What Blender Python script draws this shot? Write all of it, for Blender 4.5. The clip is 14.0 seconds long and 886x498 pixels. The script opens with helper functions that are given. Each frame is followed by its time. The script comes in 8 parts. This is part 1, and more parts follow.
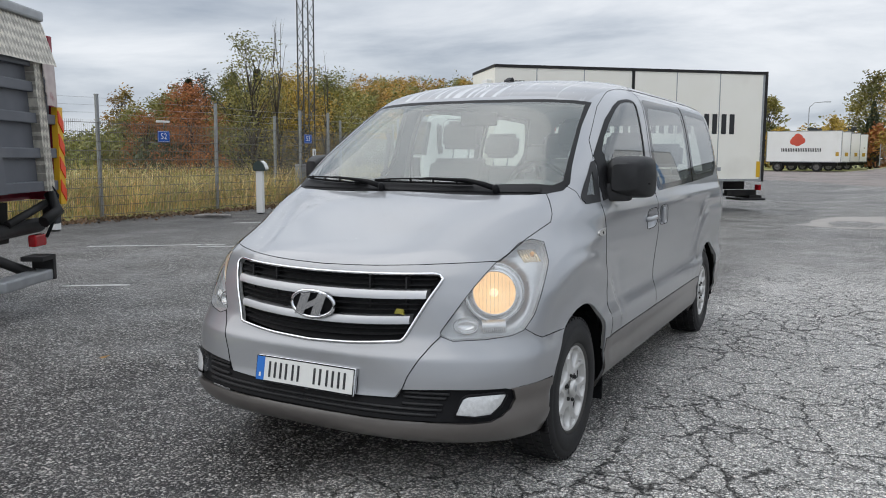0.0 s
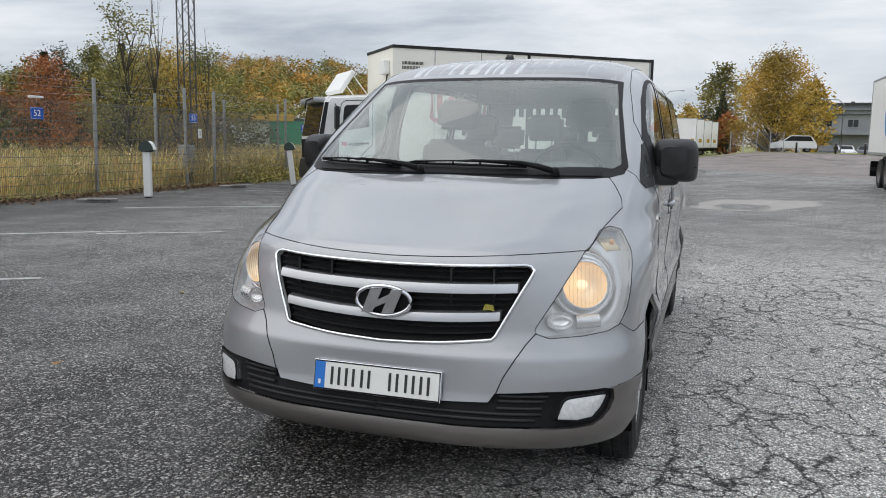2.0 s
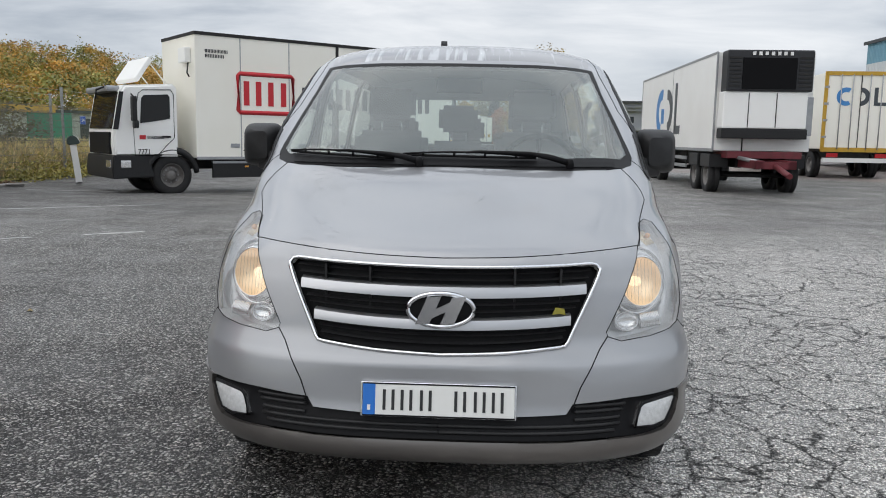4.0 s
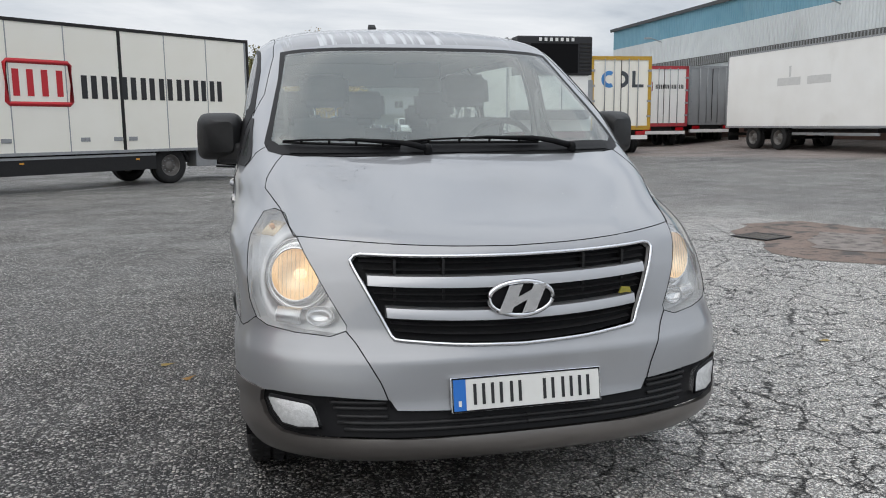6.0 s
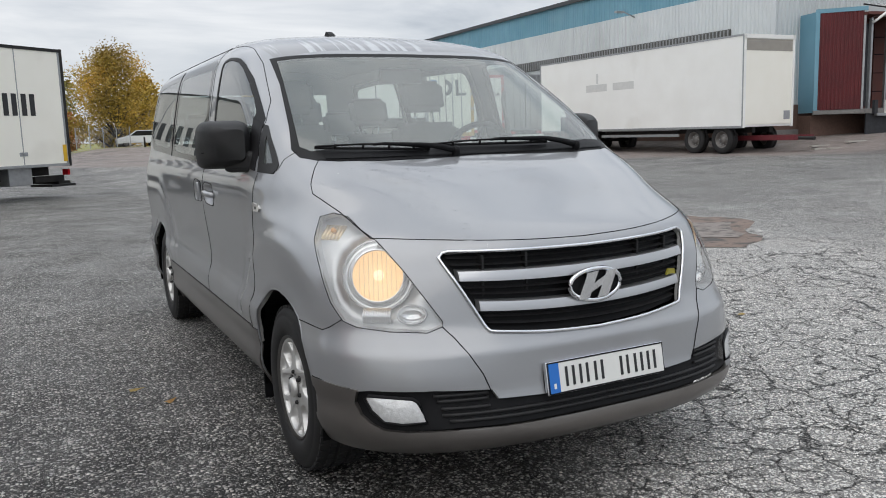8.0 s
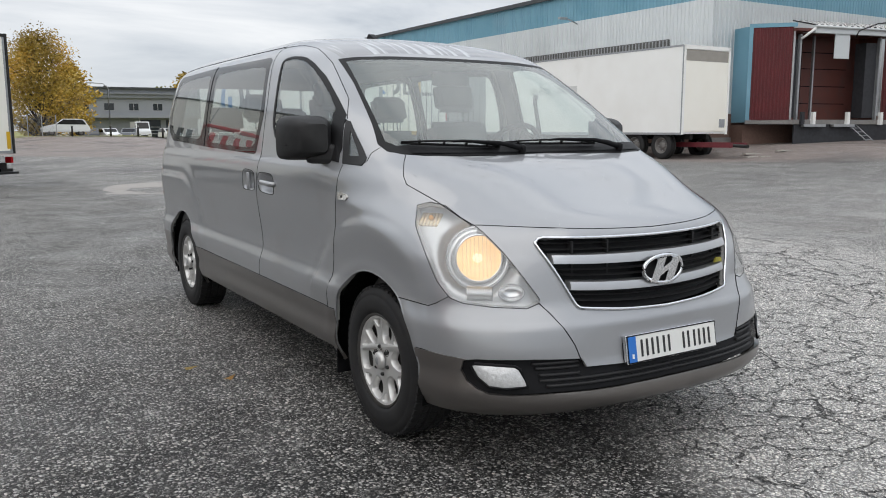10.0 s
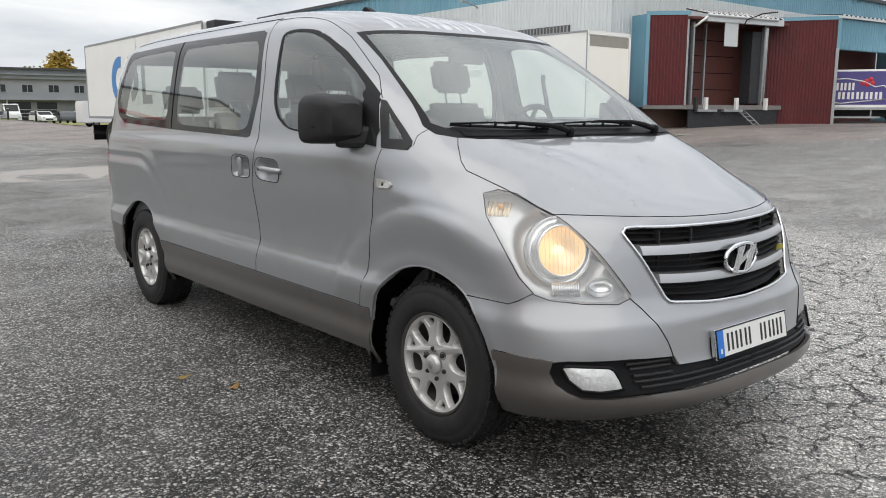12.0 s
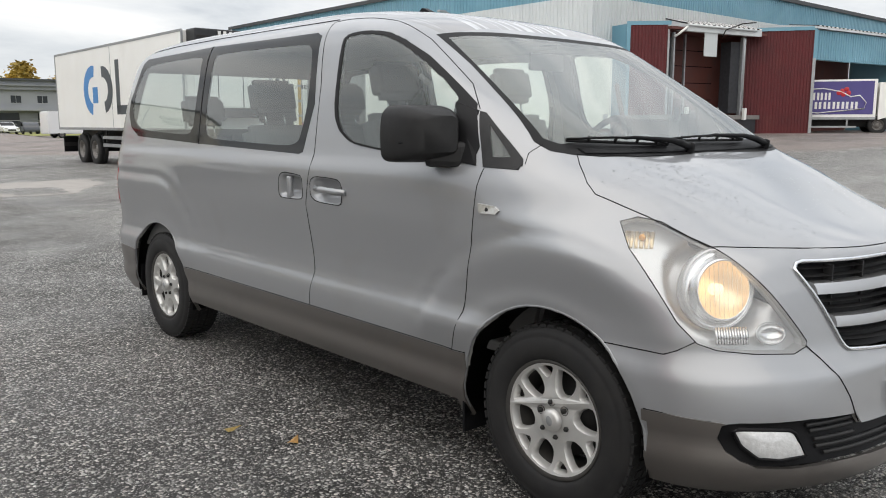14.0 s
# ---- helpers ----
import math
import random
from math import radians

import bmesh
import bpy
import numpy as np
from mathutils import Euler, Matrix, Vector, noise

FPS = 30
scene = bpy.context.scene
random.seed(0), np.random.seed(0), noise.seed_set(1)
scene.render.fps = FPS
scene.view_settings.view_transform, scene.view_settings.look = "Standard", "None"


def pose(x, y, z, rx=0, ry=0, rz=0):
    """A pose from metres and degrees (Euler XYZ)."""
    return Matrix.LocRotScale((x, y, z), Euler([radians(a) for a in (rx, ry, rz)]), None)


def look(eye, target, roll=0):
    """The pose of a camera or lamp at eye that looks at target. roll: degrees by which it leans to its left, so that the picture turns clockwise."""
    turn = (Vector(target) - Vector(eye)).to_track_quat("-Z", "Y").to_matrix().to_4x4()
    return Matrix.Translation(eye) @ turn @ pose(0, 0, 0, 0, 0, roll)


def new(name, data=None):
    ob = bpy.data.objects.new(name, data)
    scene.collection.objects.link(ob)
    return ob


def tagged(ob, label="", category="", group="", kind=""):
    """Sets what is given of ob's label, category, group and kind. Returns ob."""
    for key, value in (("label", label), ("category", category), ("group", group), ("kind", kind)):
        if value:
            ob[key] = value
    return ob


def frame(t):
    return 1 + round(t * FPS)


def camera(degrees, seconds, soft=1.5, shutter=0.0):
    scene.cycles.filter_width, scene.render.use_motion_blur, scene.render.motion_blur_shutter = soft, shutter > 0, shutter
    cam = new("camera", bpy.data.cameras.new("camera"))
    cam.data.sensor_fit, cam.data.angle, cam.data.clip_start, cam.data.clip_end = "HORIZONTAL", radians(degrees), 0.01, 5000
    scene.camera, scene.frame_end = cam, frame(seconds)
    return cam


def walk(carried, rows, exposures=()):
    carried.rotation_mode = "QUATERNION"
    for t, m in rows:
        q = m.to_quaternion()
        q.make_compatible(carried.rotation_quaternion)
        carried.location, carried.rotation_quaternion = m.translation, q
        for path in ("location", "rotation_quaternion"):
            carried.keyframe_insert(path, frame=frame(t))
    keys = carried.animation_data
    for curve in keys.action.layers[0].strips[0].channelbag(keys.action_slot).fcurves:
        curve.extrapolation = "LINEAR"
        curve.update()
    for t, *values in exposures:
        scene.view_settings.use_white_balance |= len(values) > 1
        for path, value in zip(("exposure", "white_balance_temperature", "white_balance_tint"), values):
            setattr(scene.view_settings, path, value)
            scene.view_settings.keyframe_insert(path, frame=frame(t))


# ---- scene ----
cam = camera(57.7, 14.0, soft=1.0)
METRES, EYE, TILT, LEAN, TURN = 6.881, 1.5, 0.0, 0.0, 0.0
PATH = [
    (0, (2.094, -3.55, 1.422), (1.16, -1.796, 1.192), 0.3),
    (0.5, (1.862, -3.634, 1.429), (0.985, -1.852, 1.192), 0.4),
    (1, (1.67, -3.655, 1.416), (0.864, -1.841, 1.17), 0.6),
    (1.5, (1.4, -3.605, 1.404), (0.677, -1.758, 1.146), 0.8),
    (2, (1.173, -3.602, 1.4), (0.544, -1.722, 1.132), 0.9),
    (2.5, (0.9, -3.636, 1.392), (0.383, -1.724, 1.119), 1.3),
    (3, (0.655, -3.608, 1.376), (0.274, -1.664, 1.1), 1.3),
    (3.5, (0.392, -3.525, 1.366), (0.156, -1.558, 1.095), 1.2),
    (6, (-0.868, -3.301, 1.36), (-0.405, -1.379, 1.056), -0.5),
    (6.5, (-1.1, -3.165, 1.351), (-0.502, -1.282, 1.042), -0.9),
    (7, (-1.309, -3.056, 1.346), (-0.58, -1.219, 1.044), -1.4),
    (9.5, (-2.385, -3.174, 1.357), (-1.375, -1.472, 1.068), -0.7),
    (10, (-2.505, -3.102, 1.359), (-1.457, -1.424, 1.064), -0.1),
    (10.5, (-2.617, -2.912, 1.347), (-1.515, -1.27, 1.045), 0.1),
    (11, (-2.714, -2.739, 1.343), (-1.55, -1.143, 1.029), 0.2),
    (11.5, (-2.829, -2.565, 1.349), (-1.607, -1.016, 1.022), 0.1),
    (12, (-2.892, -2.442, 1.344), (-1.627, -0.928, 1.011), 0.1),
    (12.5, (-2.878, -2.271, 1.348), (-1.587, -0.779, 1.02), 0.2),
    (13, (-2.868, -2.104, 1.356), (-1.562, -0.624, 1.036), 0.3),
    (13.5, (-2.912, -1.917, 1.354), (-1.595, -0.445, 1.041), 0.3),
    (14, (-2.973, -1.726, 1.357), (-1.647, -0.261, 1.048), 0.0),
]
walk(cam, [(t, look(eye, target, roll)) for t, eye, target, roll in PATH], [(0, 0.0, 6350, 10), (3.5, 0.0, 6420, 10), (7, -0.03, 6470, 10), (10, 0.08, 6520, 10), (14, 0.3, 6780, 10)])

# ---------------- world, sun ----------------
def build_world():
    w = bpy.data.worlds.new("sky")
    scene.world = w
    w.use_nodes = True
    nt = w.node_tree
    nt.nodes.clear()
    N, L = nt.nodes.new, nt.links.new
    out, bg = N("ShaderNodeOutputWorld"), N("ShaderNodeBackground")
    sky = N("ShaderNodeTexSky")
    sky.sky_type, sky.sun_disc = "NISHITA", False
    sky.sun_elevation, sky.sun_rotation = radians(55), radians(237)
    dim = N("ShaderNodeVectorMath")
    dim.operation = "SCALE"
    dim.inputs["Scale"].default_value = 0.10
    L(sky.outputs[0], dim.inputs[0])
    tc, mp = N("ShaderNodeTexCoord"), N("ShaderNodeMapping")
    mp.inputs["Scale"].default_value = (1.6, 1.6, 7.0)
    mp.inputs["Location"].default_value = (0.3, 1.1, 0.4)
    L(tc.outputs["Generated"], mp.inputs[0])
    n1 = N("ShaderNodeTexNoise")
    n1.inputs["Scale"].default_value, n1.inputs["Detail"].default_value, n1.inputs["Roughness"].default_value = 1.7, 7, 0.55
    n1.inputs["Distortion"].default_value = 0.4
    L(mp.outputs[0], n1.inputs[0])
    ramp = N("ShaderNodeValToRGB")
    e = ramp.color_ramp.elements
    e[0].position, e[0].color = 0.33, (0.36, 0.405, 0.47, 1)
    e[1].position, e[1].color = 0.68, (0.85, 0.865, 0.885, 1)
    m = e.new(0.5)
    m.color = (0.62, 0.655, 0.70, 1)
    L(n1.outputs[0], ramp.inputs[0])
    mix = N("ShaderNodeMix")
    mix.data_type = "RGBA"
    mix.inputs["Factor"].default_value = 0.92
    L(dim.outputs[0], mix.inputs[6])
    L(ramp.outputs[0], mix.inputs[7])
    # an overcast sky is brightest overhead
    sp, up, gain = N("ShaderNodeSeparateXYZ"), N("ShaderNodeMapRange"), N("ShaderNodeVectorMath")
    L(tc.outputs["Generated"], sp.inputs[0])
    up.inputs[1].default_value, up.inputs[2].default_value, up.inputs[3].default_value, up.inputs[4].default_value = 0.2, 0.6, 0.97, 1.55
    L(sp.outputs[2], up.inputs[0])
    gain.operation = "SCALE"
    L(mix.outputs[2], gain.inputs[0])
    L(up.outputs[0], gain.inputs["Scale"])
    L(gain.outputs[0], bg.inputs[0])
    bg.inputs[1].default_value = SKY
    L(bg.outputs[0], out.inputs[0])


SKY = 1.1
build_world()
sun = new("sun", bpy.data.lights.new("sun", "SUN"))
sun.data.energy, sun.data.angle, sun.data.color = 1.05, radians(90), (1.0, 0.92, 0.82)
sun.matrix_world = look((-26, -17, 44), (0, 0, 0))


# ---------------- mesh helpers ----------------
def thing(name, label, category, group="", kind="", at=(0, 0, 0), turn=0.0):
    ob = new(name)
    ob.empty_display_size = 0.2
    ob.matrix_basis = pose(*at, 0, 0, turn)
    return tagged(ob, label, category, group, kind)


def to_mesh(name, bm, mats, smooth=False, angle=None):
    me = bpy.data.meshes.new(name)
    bm.normal_update()
    bm.to_mesh(me)
    bm.free()
    for m in (mats if isinstance(mats, (list, tuple)) else [mats]):
        me.materials.append(m)
    if smooth:
        me.shade_smooth()
        if angle:
            me.set_sharp_from_angle(angle=radians(angle))
    return me


def part(name, bm, material, parent, label="", smooth=False, angle=None, kind=""):
    ob = new(name, to_mesh(name, bm, material, smooth, angle))
    ob.parent = parent
    return tagged(ob, label, kind=kind)


def place(name, me, parent, m, label=""):
    ob = new(name, me)
    ob.parent = parent
    ob.matrix_basis = m
    return tagged(ob, label)


def box(bm, lo, hi, bevel=0.0, m=None, mat=0):
    d = [(b - a) for a, b in zip(lo, hi)]
    c = [(a + b) / 2 for a, b in zip(lo, hi)]
    t = Matrix.Translation(c) @ Matrix.Diagonal((*d, 1))
    r = bmesh.ops.create_cube(bm, size=1, matrix=(m @ t) if m else t)
    vs = r["verts"]
    if bevel:
        es = list({e for v in vs for e in v.link_edges})
        r2 = bmesh.ops.bevel(bm, geom=es, offset=bevel, segments=2, profile=0.6, affect="EDGES")
        fs = {f for f in r2["faces"]} | {f for v in r2["verts"] for f in v.link_faces}
    else:
        fs = {f for v in vs for f in v.link_faces}
    for f in fs:
        f.material_index = mat
    return bm


def boxes(*specs):
    bm = bmesh.new()
    for s in specs:
        box(bm, *s)
    return bm


def tube(bm, pts, r, n=6, closed=False, mat=0):
    """A round bar of radius r (or one radius a point) along the points."""
    pts = [Vector(p) for p in pts]
    rr = r if isinstance(r, (list, tuple)) else [r] * len(pts)
    rings = []
    up = Vector((0, 0, 1))
    for i, p in enumerate(pts):
        a = pts[i - 1] if (i > 0 or closed) else p
        b = pts[(i + 1) % len(pts)] if (i < len(pts) - 1 or closed) else p
        d = (b - a).normalized()
        u = d.cross(up)
        if u.length < 0.05:
            u = d.cross(Vector((1, 0, 0)))
        u.normalize()
        v = u.cross(d)
        rings.append([bm.verts.new(p + (u * math.cos(k * math.tau / n) + v * math.sin(k * math.tau / n)) * rr[i]) for k in range(n)])
    m = len(rings)
    for i in range(m if closed else m - 1):
        A, B = rings[i], rings[(i + 1) % m]
        for k in range(n):
            f = bm.faces.new((A[k], A[(k + 1) % n], B[(k + 1) % n], B[k]))
            f.material_index, f.smooth = mat, True
    if not closed:
        for R in (rings[0][::-1], rings[-1]):
            f = bm.faces.new(R)
            f.material_index = mat
    return bm


def lathe(bm, profile, n=32, m=None, mat=0, mats=None):
    """A body turned about the local x axis from (radius, x) pairs."""
    rings = []
    for r, x in profile:
        ring = []
        for k in range(n):
            a = math.tau * k / n
            co = Vector((x, r * math.cos(a), r * math.sin(a)))
            ring.append(bm.verts.new(m @ co if m else co))
        rings.append(ring)
    for i in range(len(rings) - 1):
        for k in range(n):
            f = bm.faces.new((rings[i][k], rings[i][(k + 1) % n], rings[i + 1][(k + 1) % n], rings[i + 1][k]))
            f.smooth = True
            f.material_index = mats[i] if mats else mat
    return bm


def prism(bm, outline, lo, hi, axes="yz", mat=0):
    """An outline in two axes, drawn out along the third from lo to hi."""
    k = "xyz".index(({"x", "y", "z"} - set(axes)).pop())
    i, j = "xyz".index(axes[0]), "xyz".index(axes[1])

    def at(p, w):
        c = [0, 0, 0]
        c[i], c[j], c[k] = p[0], p[1], w
        return c
    a = [bm.verts.new(at(p, lo)) for p in outline]
    b = [bm.verts.new(at(p, hi)) for p in outline]
    n = len(outline)
    fs = [bm.faces.new(a[::-1]), bm.faces.new(b)]
    fs += [bm.faces.new((a[q], a[(q + 1) % n], b[(q + 1) % n], b[q])) for q in range(n)]
    for f in fs:
        f.material_index = mat
    bmesh.ops.recalc_face_normals(bm, faces=fs)
    return bm


def lettering(name, text, size, material, parent, m, depth=0.004, label="", bold=0.0, width=None):
    """A word in the built-in font, as a thin raised mesh; its middle at m, reading along local x with local z up."""
    cu = bpy.data.curves.new(name, "FONT")
    cu.body, cu.size, cu.extrude, cu.offset = text, size, depth, bold
    cu.align_x, cu.align_y, cu.resolution_u = "CENTER", "CENTER", 3
    tmp = bpy.data.objects.new(name, cu)
    scene.collection.objects.link(tmp)
    dg = bpy.context.evaluated_depsgraph_get()
    me = bpy.data.meshes.new_from_object(tmp.evaluated_get(dg))
    bpy.data.objects.remove(tmp)
    xs = [v.co.x for v in me.vertices]
    k = width / (max(xs) - min(xs)) if width else 1
    me.transform(Matrix.Rotation(radians(90), 4, "X") @ Matrix.Diagonal((k, 1, 1, 1)))
    me.materials.clear()
    me.materials.append(material)
    ob = new(name, me)
    ob.parent = parent
    ob.matrix_basis = m
    return tagged(ob, label)


# ---------------- materials ----------------
def shader(name, base, rough=0.5, metal=0.0, grain=None, bump=None, wear=None, coat=0.0, spec=0.5, island=0.0, stretch=(1, 1, 1), rough_var=0.0, dirt=None):
    """grain: (scale, second colour, amount); wear: (scale, colour, threshold); bump: (scale, strength, distance); dirt: a second, coarser wear."""
    m = bpy.data.materials.new(name)
    m.use_nodes = True
    nt = m.node_tree
    N, L = nt.nodes.new, nt.links.new
    b = nt.nodes["Principled BSDF"]
    b.inputs["Roughness"].default_value = rough
    b.inputs["Metallic"].default_value = metal
    b.inputs["Coat Weight"].default_value = coat
    b.inputs["Coat Roughness"].default_value, b.inputs["Coat IOR"].default_value = 0.02, 1.6
    b.inputs["Specular IOR Level"].default_value = spec
    tc, mp = N("ShaderNodeTexCoord"), N("ShaderNodeMapping")
    mp.inputs["Scale"].default_value = stretch
    L(tc.outputs["Object"], mp.inputs[0])

    def noise_tex(scale, detail=5):
        n = N("ShaderNodeTexNoise")
        n.inputs["Scale"].default_value, n.inputs["Detail"].default_value = scale, detail
        L(mp.outputs[0], n.inputs[0])
        return n.outputs[0]

    rgb = N("ShaderNodeRGB")
    rgb.outputs[0].default_value = (*base, 1)
    col = rgb.outputs[0]

    def mixin(col, other, fac):
        x = N("ShaderNodeMix")
        x.data_type = "RGBA"
        L(fac, x.inputs["Factor"])
        L(col, x.inputs[6])
        x.inputs[7].default_value = (*other, 1)
        return x.outputs[2]

    def band(value, lo, hi, top):
        r = N("ShaderNodeMapRange")
        r.inputs[1].default_value, r.inputs[2].default_value, r.inputs[3].default_value, r.inputs[4].default_value = lo, hi, 0, top
        L(value, r.inputs[0])
        return r.outputs[0]

    if grain:
        col = mixin(col, grain[1], band(noise_tex(grain[0]), 0.3, 0.7, grain[2]))
    for wv in (wear, dirt):
        if wv:
            col = mixin(col, wv[1], band(noise_tex(wv[0], 7), wv[2], wv[2] + 0.12, wv[3] if len(wv) > 3 else 0.8))
    if island:
        g = N("ShaderNodeObjectInfo")
        h = N("ShaderNodeHueSaturation")
        L(band(g.outputs["Random"], 0, 1, 1), h.inputs["Value"])
        r = h.inputs["Value"].links[0].from_node
        r.inputs[3].default_value, r.inputs[4].default_value = 1 - island, 1 + island
        L(col, h.inputs["Color"])
        col = h.outputs[0]
    L(col, b.inputs["Base Color"])
    if rough_var:
        v = band(noise_tex(3.0), 0.3, 0.7, 1)
        r = v.node
        r.inputs[3].default_value, r.inputs[4].default_value = max(rough - rough_var, 0.02), rough + rough_var
        L(v, b.inputs["Roughness"])
    if bump:
        bp = N("ShaderNodeBump")
        bp.inputs["Strength"].default_value, bp.inputs["Distance"].default_value = bump[1], bump[2]
        L(noise_tex(bump[0], 3), bp.inputs["Height"])
        L(bp.outputs[0], b.inputs["Normal"])
    return m


def glass(name, tint=(0.75, 0.82, 0.8), rough=0.0, ior=1.45):
    m = bpy.data.materials.new(name)
    m.use_nodes = True
    b = m.node_tree.nodes["Principled BSDF"]
    b.inputs["Base Color"].default_value = (*tint, 1)
    b.inputs["Transmission Weight"].default_value = 1
    b.inputs["Roughness"].default_value = rough
    b.inputs["IOR"].default_value = ior
    return m


def glow(name, colour, strength, metal=0.0):
    m = bpy.data.materials.new(name)
    m.use_nodes = True
    b = m.node_tree.nodes["Principled BSDF"]
    b.inputs["Base Color"].default_value = (*([.85, .72, .5] if metal else [c * .4 for c in colour]), 1)
    b.inputs["Metallic"].default_value, b.inputs["Roughness"].default_value = metal, .3 if metal else .5
    b.inputs["Emission Color"].default_value = (*colour, 1)
    b.inputs["Emission Strength"].default_value = strength
    return m


M_SILVER = shader("silver_paint", (0.315, 0.322, 0.335), 0.42, 0.5, grain=(900, (0.39, 0.40, 0.412), 0.5), coat=1.0, dirt=(3.0, (0.30, 0.298, 0.293), 0.55, 0.3))
M_LOWER = shader("taupe_lower_paint", (0.150, 0.137, 0.127), 0.40, 0.7, grain=(900, (0.19, 0.175, 0.163), 0.5), coat=0.7, dirt=(4.0, (0.12, 0.112, 0.103), 0.55, 0.4))
M_BLACK = shader("black_plastic", (0.006, 0.006, 0.007), 0.5, grain=(60, (0.010, 0.010, 0.011), 0.6), bump=(400, 0.1, 0.002), spec=0.16)
M_DARK = shader("dark_grey_plastic", (0.017, 0.0172, 0.018), 0.5, grain=(30, (0.026, 0.026, 0.027), 0.6), bump=(300, 0.15, 0.002), spec=0.3)
M_GAP = shader("panel_gap_black", (0.008, 0.008, 0.009), 0.8, spec=0.1)
M_RUBBER = shader("tyre_rubber", (0.016, 0.016, 0.017), 0.65, grain=(14, (0.028, 0.027, 0.026), 0.7), spec=0.3, bump=(120, 0.15, 0.003))
M_CHROME = shader("chrome", (0.75, 0.76, 0.78), 0.12, 1.0, rough_var=0.05)
M_ALLOY = shader("alloy", (0.66, 0.655, 0.64), 0.38, 0.6, grain=(12, (0.54, 0.53, 0.51), 0.5))
M_BARREL = shader("dusty_wheel_barrel", (0.05, 0.048, 0.045), 0.6, 0.3, grain=(12, (0.09, 0.085, 0.08), 0.6))
M_WHITE = shader("white_box_panel", (0.90, 0.90, 0.875), 0.35, grain=(0.9, (0.82, 0.81, 0.775), 0.6), dirt=(0.5, (0.64, 0.62, 0.57), 0.6, 0.3))
M_CREAM = shader("cream_box_panel", (0.93, 0.91, 0.83), 0.35, grain=(0.8, (0.87, 0.84, 0.74), 0.6), dirt=(0.45, (0.66, 0.62, 0.53), 0.62, 0.3))
M_STEEL = shader("galvanised_steel", (0.42, 0.43, 0.44), 0.5, 0.7, grain=(8, (0.3, 0.31, 0.32), 0.7))
M_CHASSIS = shader("dark_chassis", (0.016, 0.016, 0.017), 0.6, 0.1, grain=(5, (0.04, 0.037, 0.034), 0.7), spec=0.3)
M_RED = shader("oxide_red_panel", (0.12, 0.010, 0.013), 0.5, grain=(1.2, (0.08, 0.010, 0.012), 0.7), dirt=(0.7, (0.16, 0.04, 0.035), 0.6, 0.4))
M_BLUE = shader("sky_blue_sheet", (0.14, 0.31, 0.40), 0.5, 0.1, grain=(0.5, (0.22, 0.4, 0.5), 0.6), dirt=(0.3, (0.3, 0.4, 0.45), 0.6, 0.3))
M_PALE = shader("pale_sheet", (0.62, 0.65, 0.66), 0.5, 0.1, grain=(0.4, (0.52, 0.55, 0.56), 0.6), dirt=(0.3, (0.4, 0.42, 0.42), 0.6, 0.35))
M_INK = shader("black_lettering", (0.02, 0.02, 0.022), 0.5)
M_REDINK = shader("red_lettering", (0.55, 0.02, 0.03), 0.5)


def ease(v):
    v = min(1.0, max(0.0, v))
    return v * v * (3 - 2 * v)


# ---------------- the van: one smooth shell, cut into its panels ----------------
def curve(zs, vs):
    """A smooth curve through the given values (monotone cubic)."""
    zs, vs = np.array(zs, float), np.array(vs, float)
    d = np.diff(vs) / np.diff(zs)
    t = np.zeros(len(zs))
    t[0], t[-1] = d[0], d[-1]
    for i in range(1, len(zs) - 1):
        if d[i - 1] * d[i] > 0:
            t[i] = 2 * d[i - 1] * d[i] / (d[i - 1] + d[i])

    def f(z):
        z = min(max(z, zs[0]), zs[-1])
        i = min(int(np.searchsorted(zs, z, side="right")) - 1, len(zs) - 2)
        h = zs[i + 1] - zs[i]
        s = (z - zs[i]) / h
        return float((2 * s**3 - 3 * s**2 + 1) * vs[i] + (s**3 - 2 * s**2 + s) * h * t[i] + (3 * s**2 - 2 * s**3) * vs[i + 1] + (s**3 - s**2) * h * t[i + 1])
    return f


# by height: the nose's and tail's middle, where nose and tail round into the sides, the half width, how square the corners are
NOSE = curve((.20, .25, .29, .33, .40, .47, .55, .60, .63, .70, .80, .90, .945, .965, 1.0, 1.05, 1.10, 1.15, 1.20, 1.245, 1.30, 1.50, 1.73, 1.775, 1.80, 1.84, 1.88, 1.91, 1.93, 1.945, 1.95),
             (-.72, -.80, -.882, -.905, -.885, -.860, -.852, -.850, -.834, -.806, -.785, -.762, -.748, -.725, -.655, -.525, -.40, -.28, -.155, -.03, .06, .385, .74, .815, .87, 1.0, 1.2, 1.42, 1.65, 2.0, 2.35))
SIDE_FROM = curve((.2, .47, .70, .80, .93, 1.0, 1.07, 1.27, 1.35, 1.73, 1.80, 1.88, 1.95), (-.36, -.37, -.36, -.30, -.10, .12, .40, .52, .56, 1.17, 1.35, 1.7, 2.38))
SQUARE = curve((.2, .5, .63, .70, .93, .98, 1.07, 1.27, 1.5, 1.75, 1.85, 1.95), (2.8, 2.9, 2.4, 2.15, 2.3, 2.55, 3.6, 5.5, 5.2, 4.7, 3.4, 2.2))
HALF = curve((.20, .26, .30, .36, .42, .47, .50, .56, .59, .62, .65, .69, .74, .80, .90, 1.0, 1.1, 1.15, 1.18, 1.21, 1.25, 1.3, 1.5, 1.7, 1.76, 1.80, 1.84, 1.88, 1.91, 1.93, 1.945, 1.95),
             (.86, .89, .912, .930, .924, .934, .936, .938, .937, .931, .922, .915, .9145, .918, .927, .934, .935, .931, .923, .913, .905, .897, .862, .815, .79, .76, .705, .62, .50, .38, .22, .04))
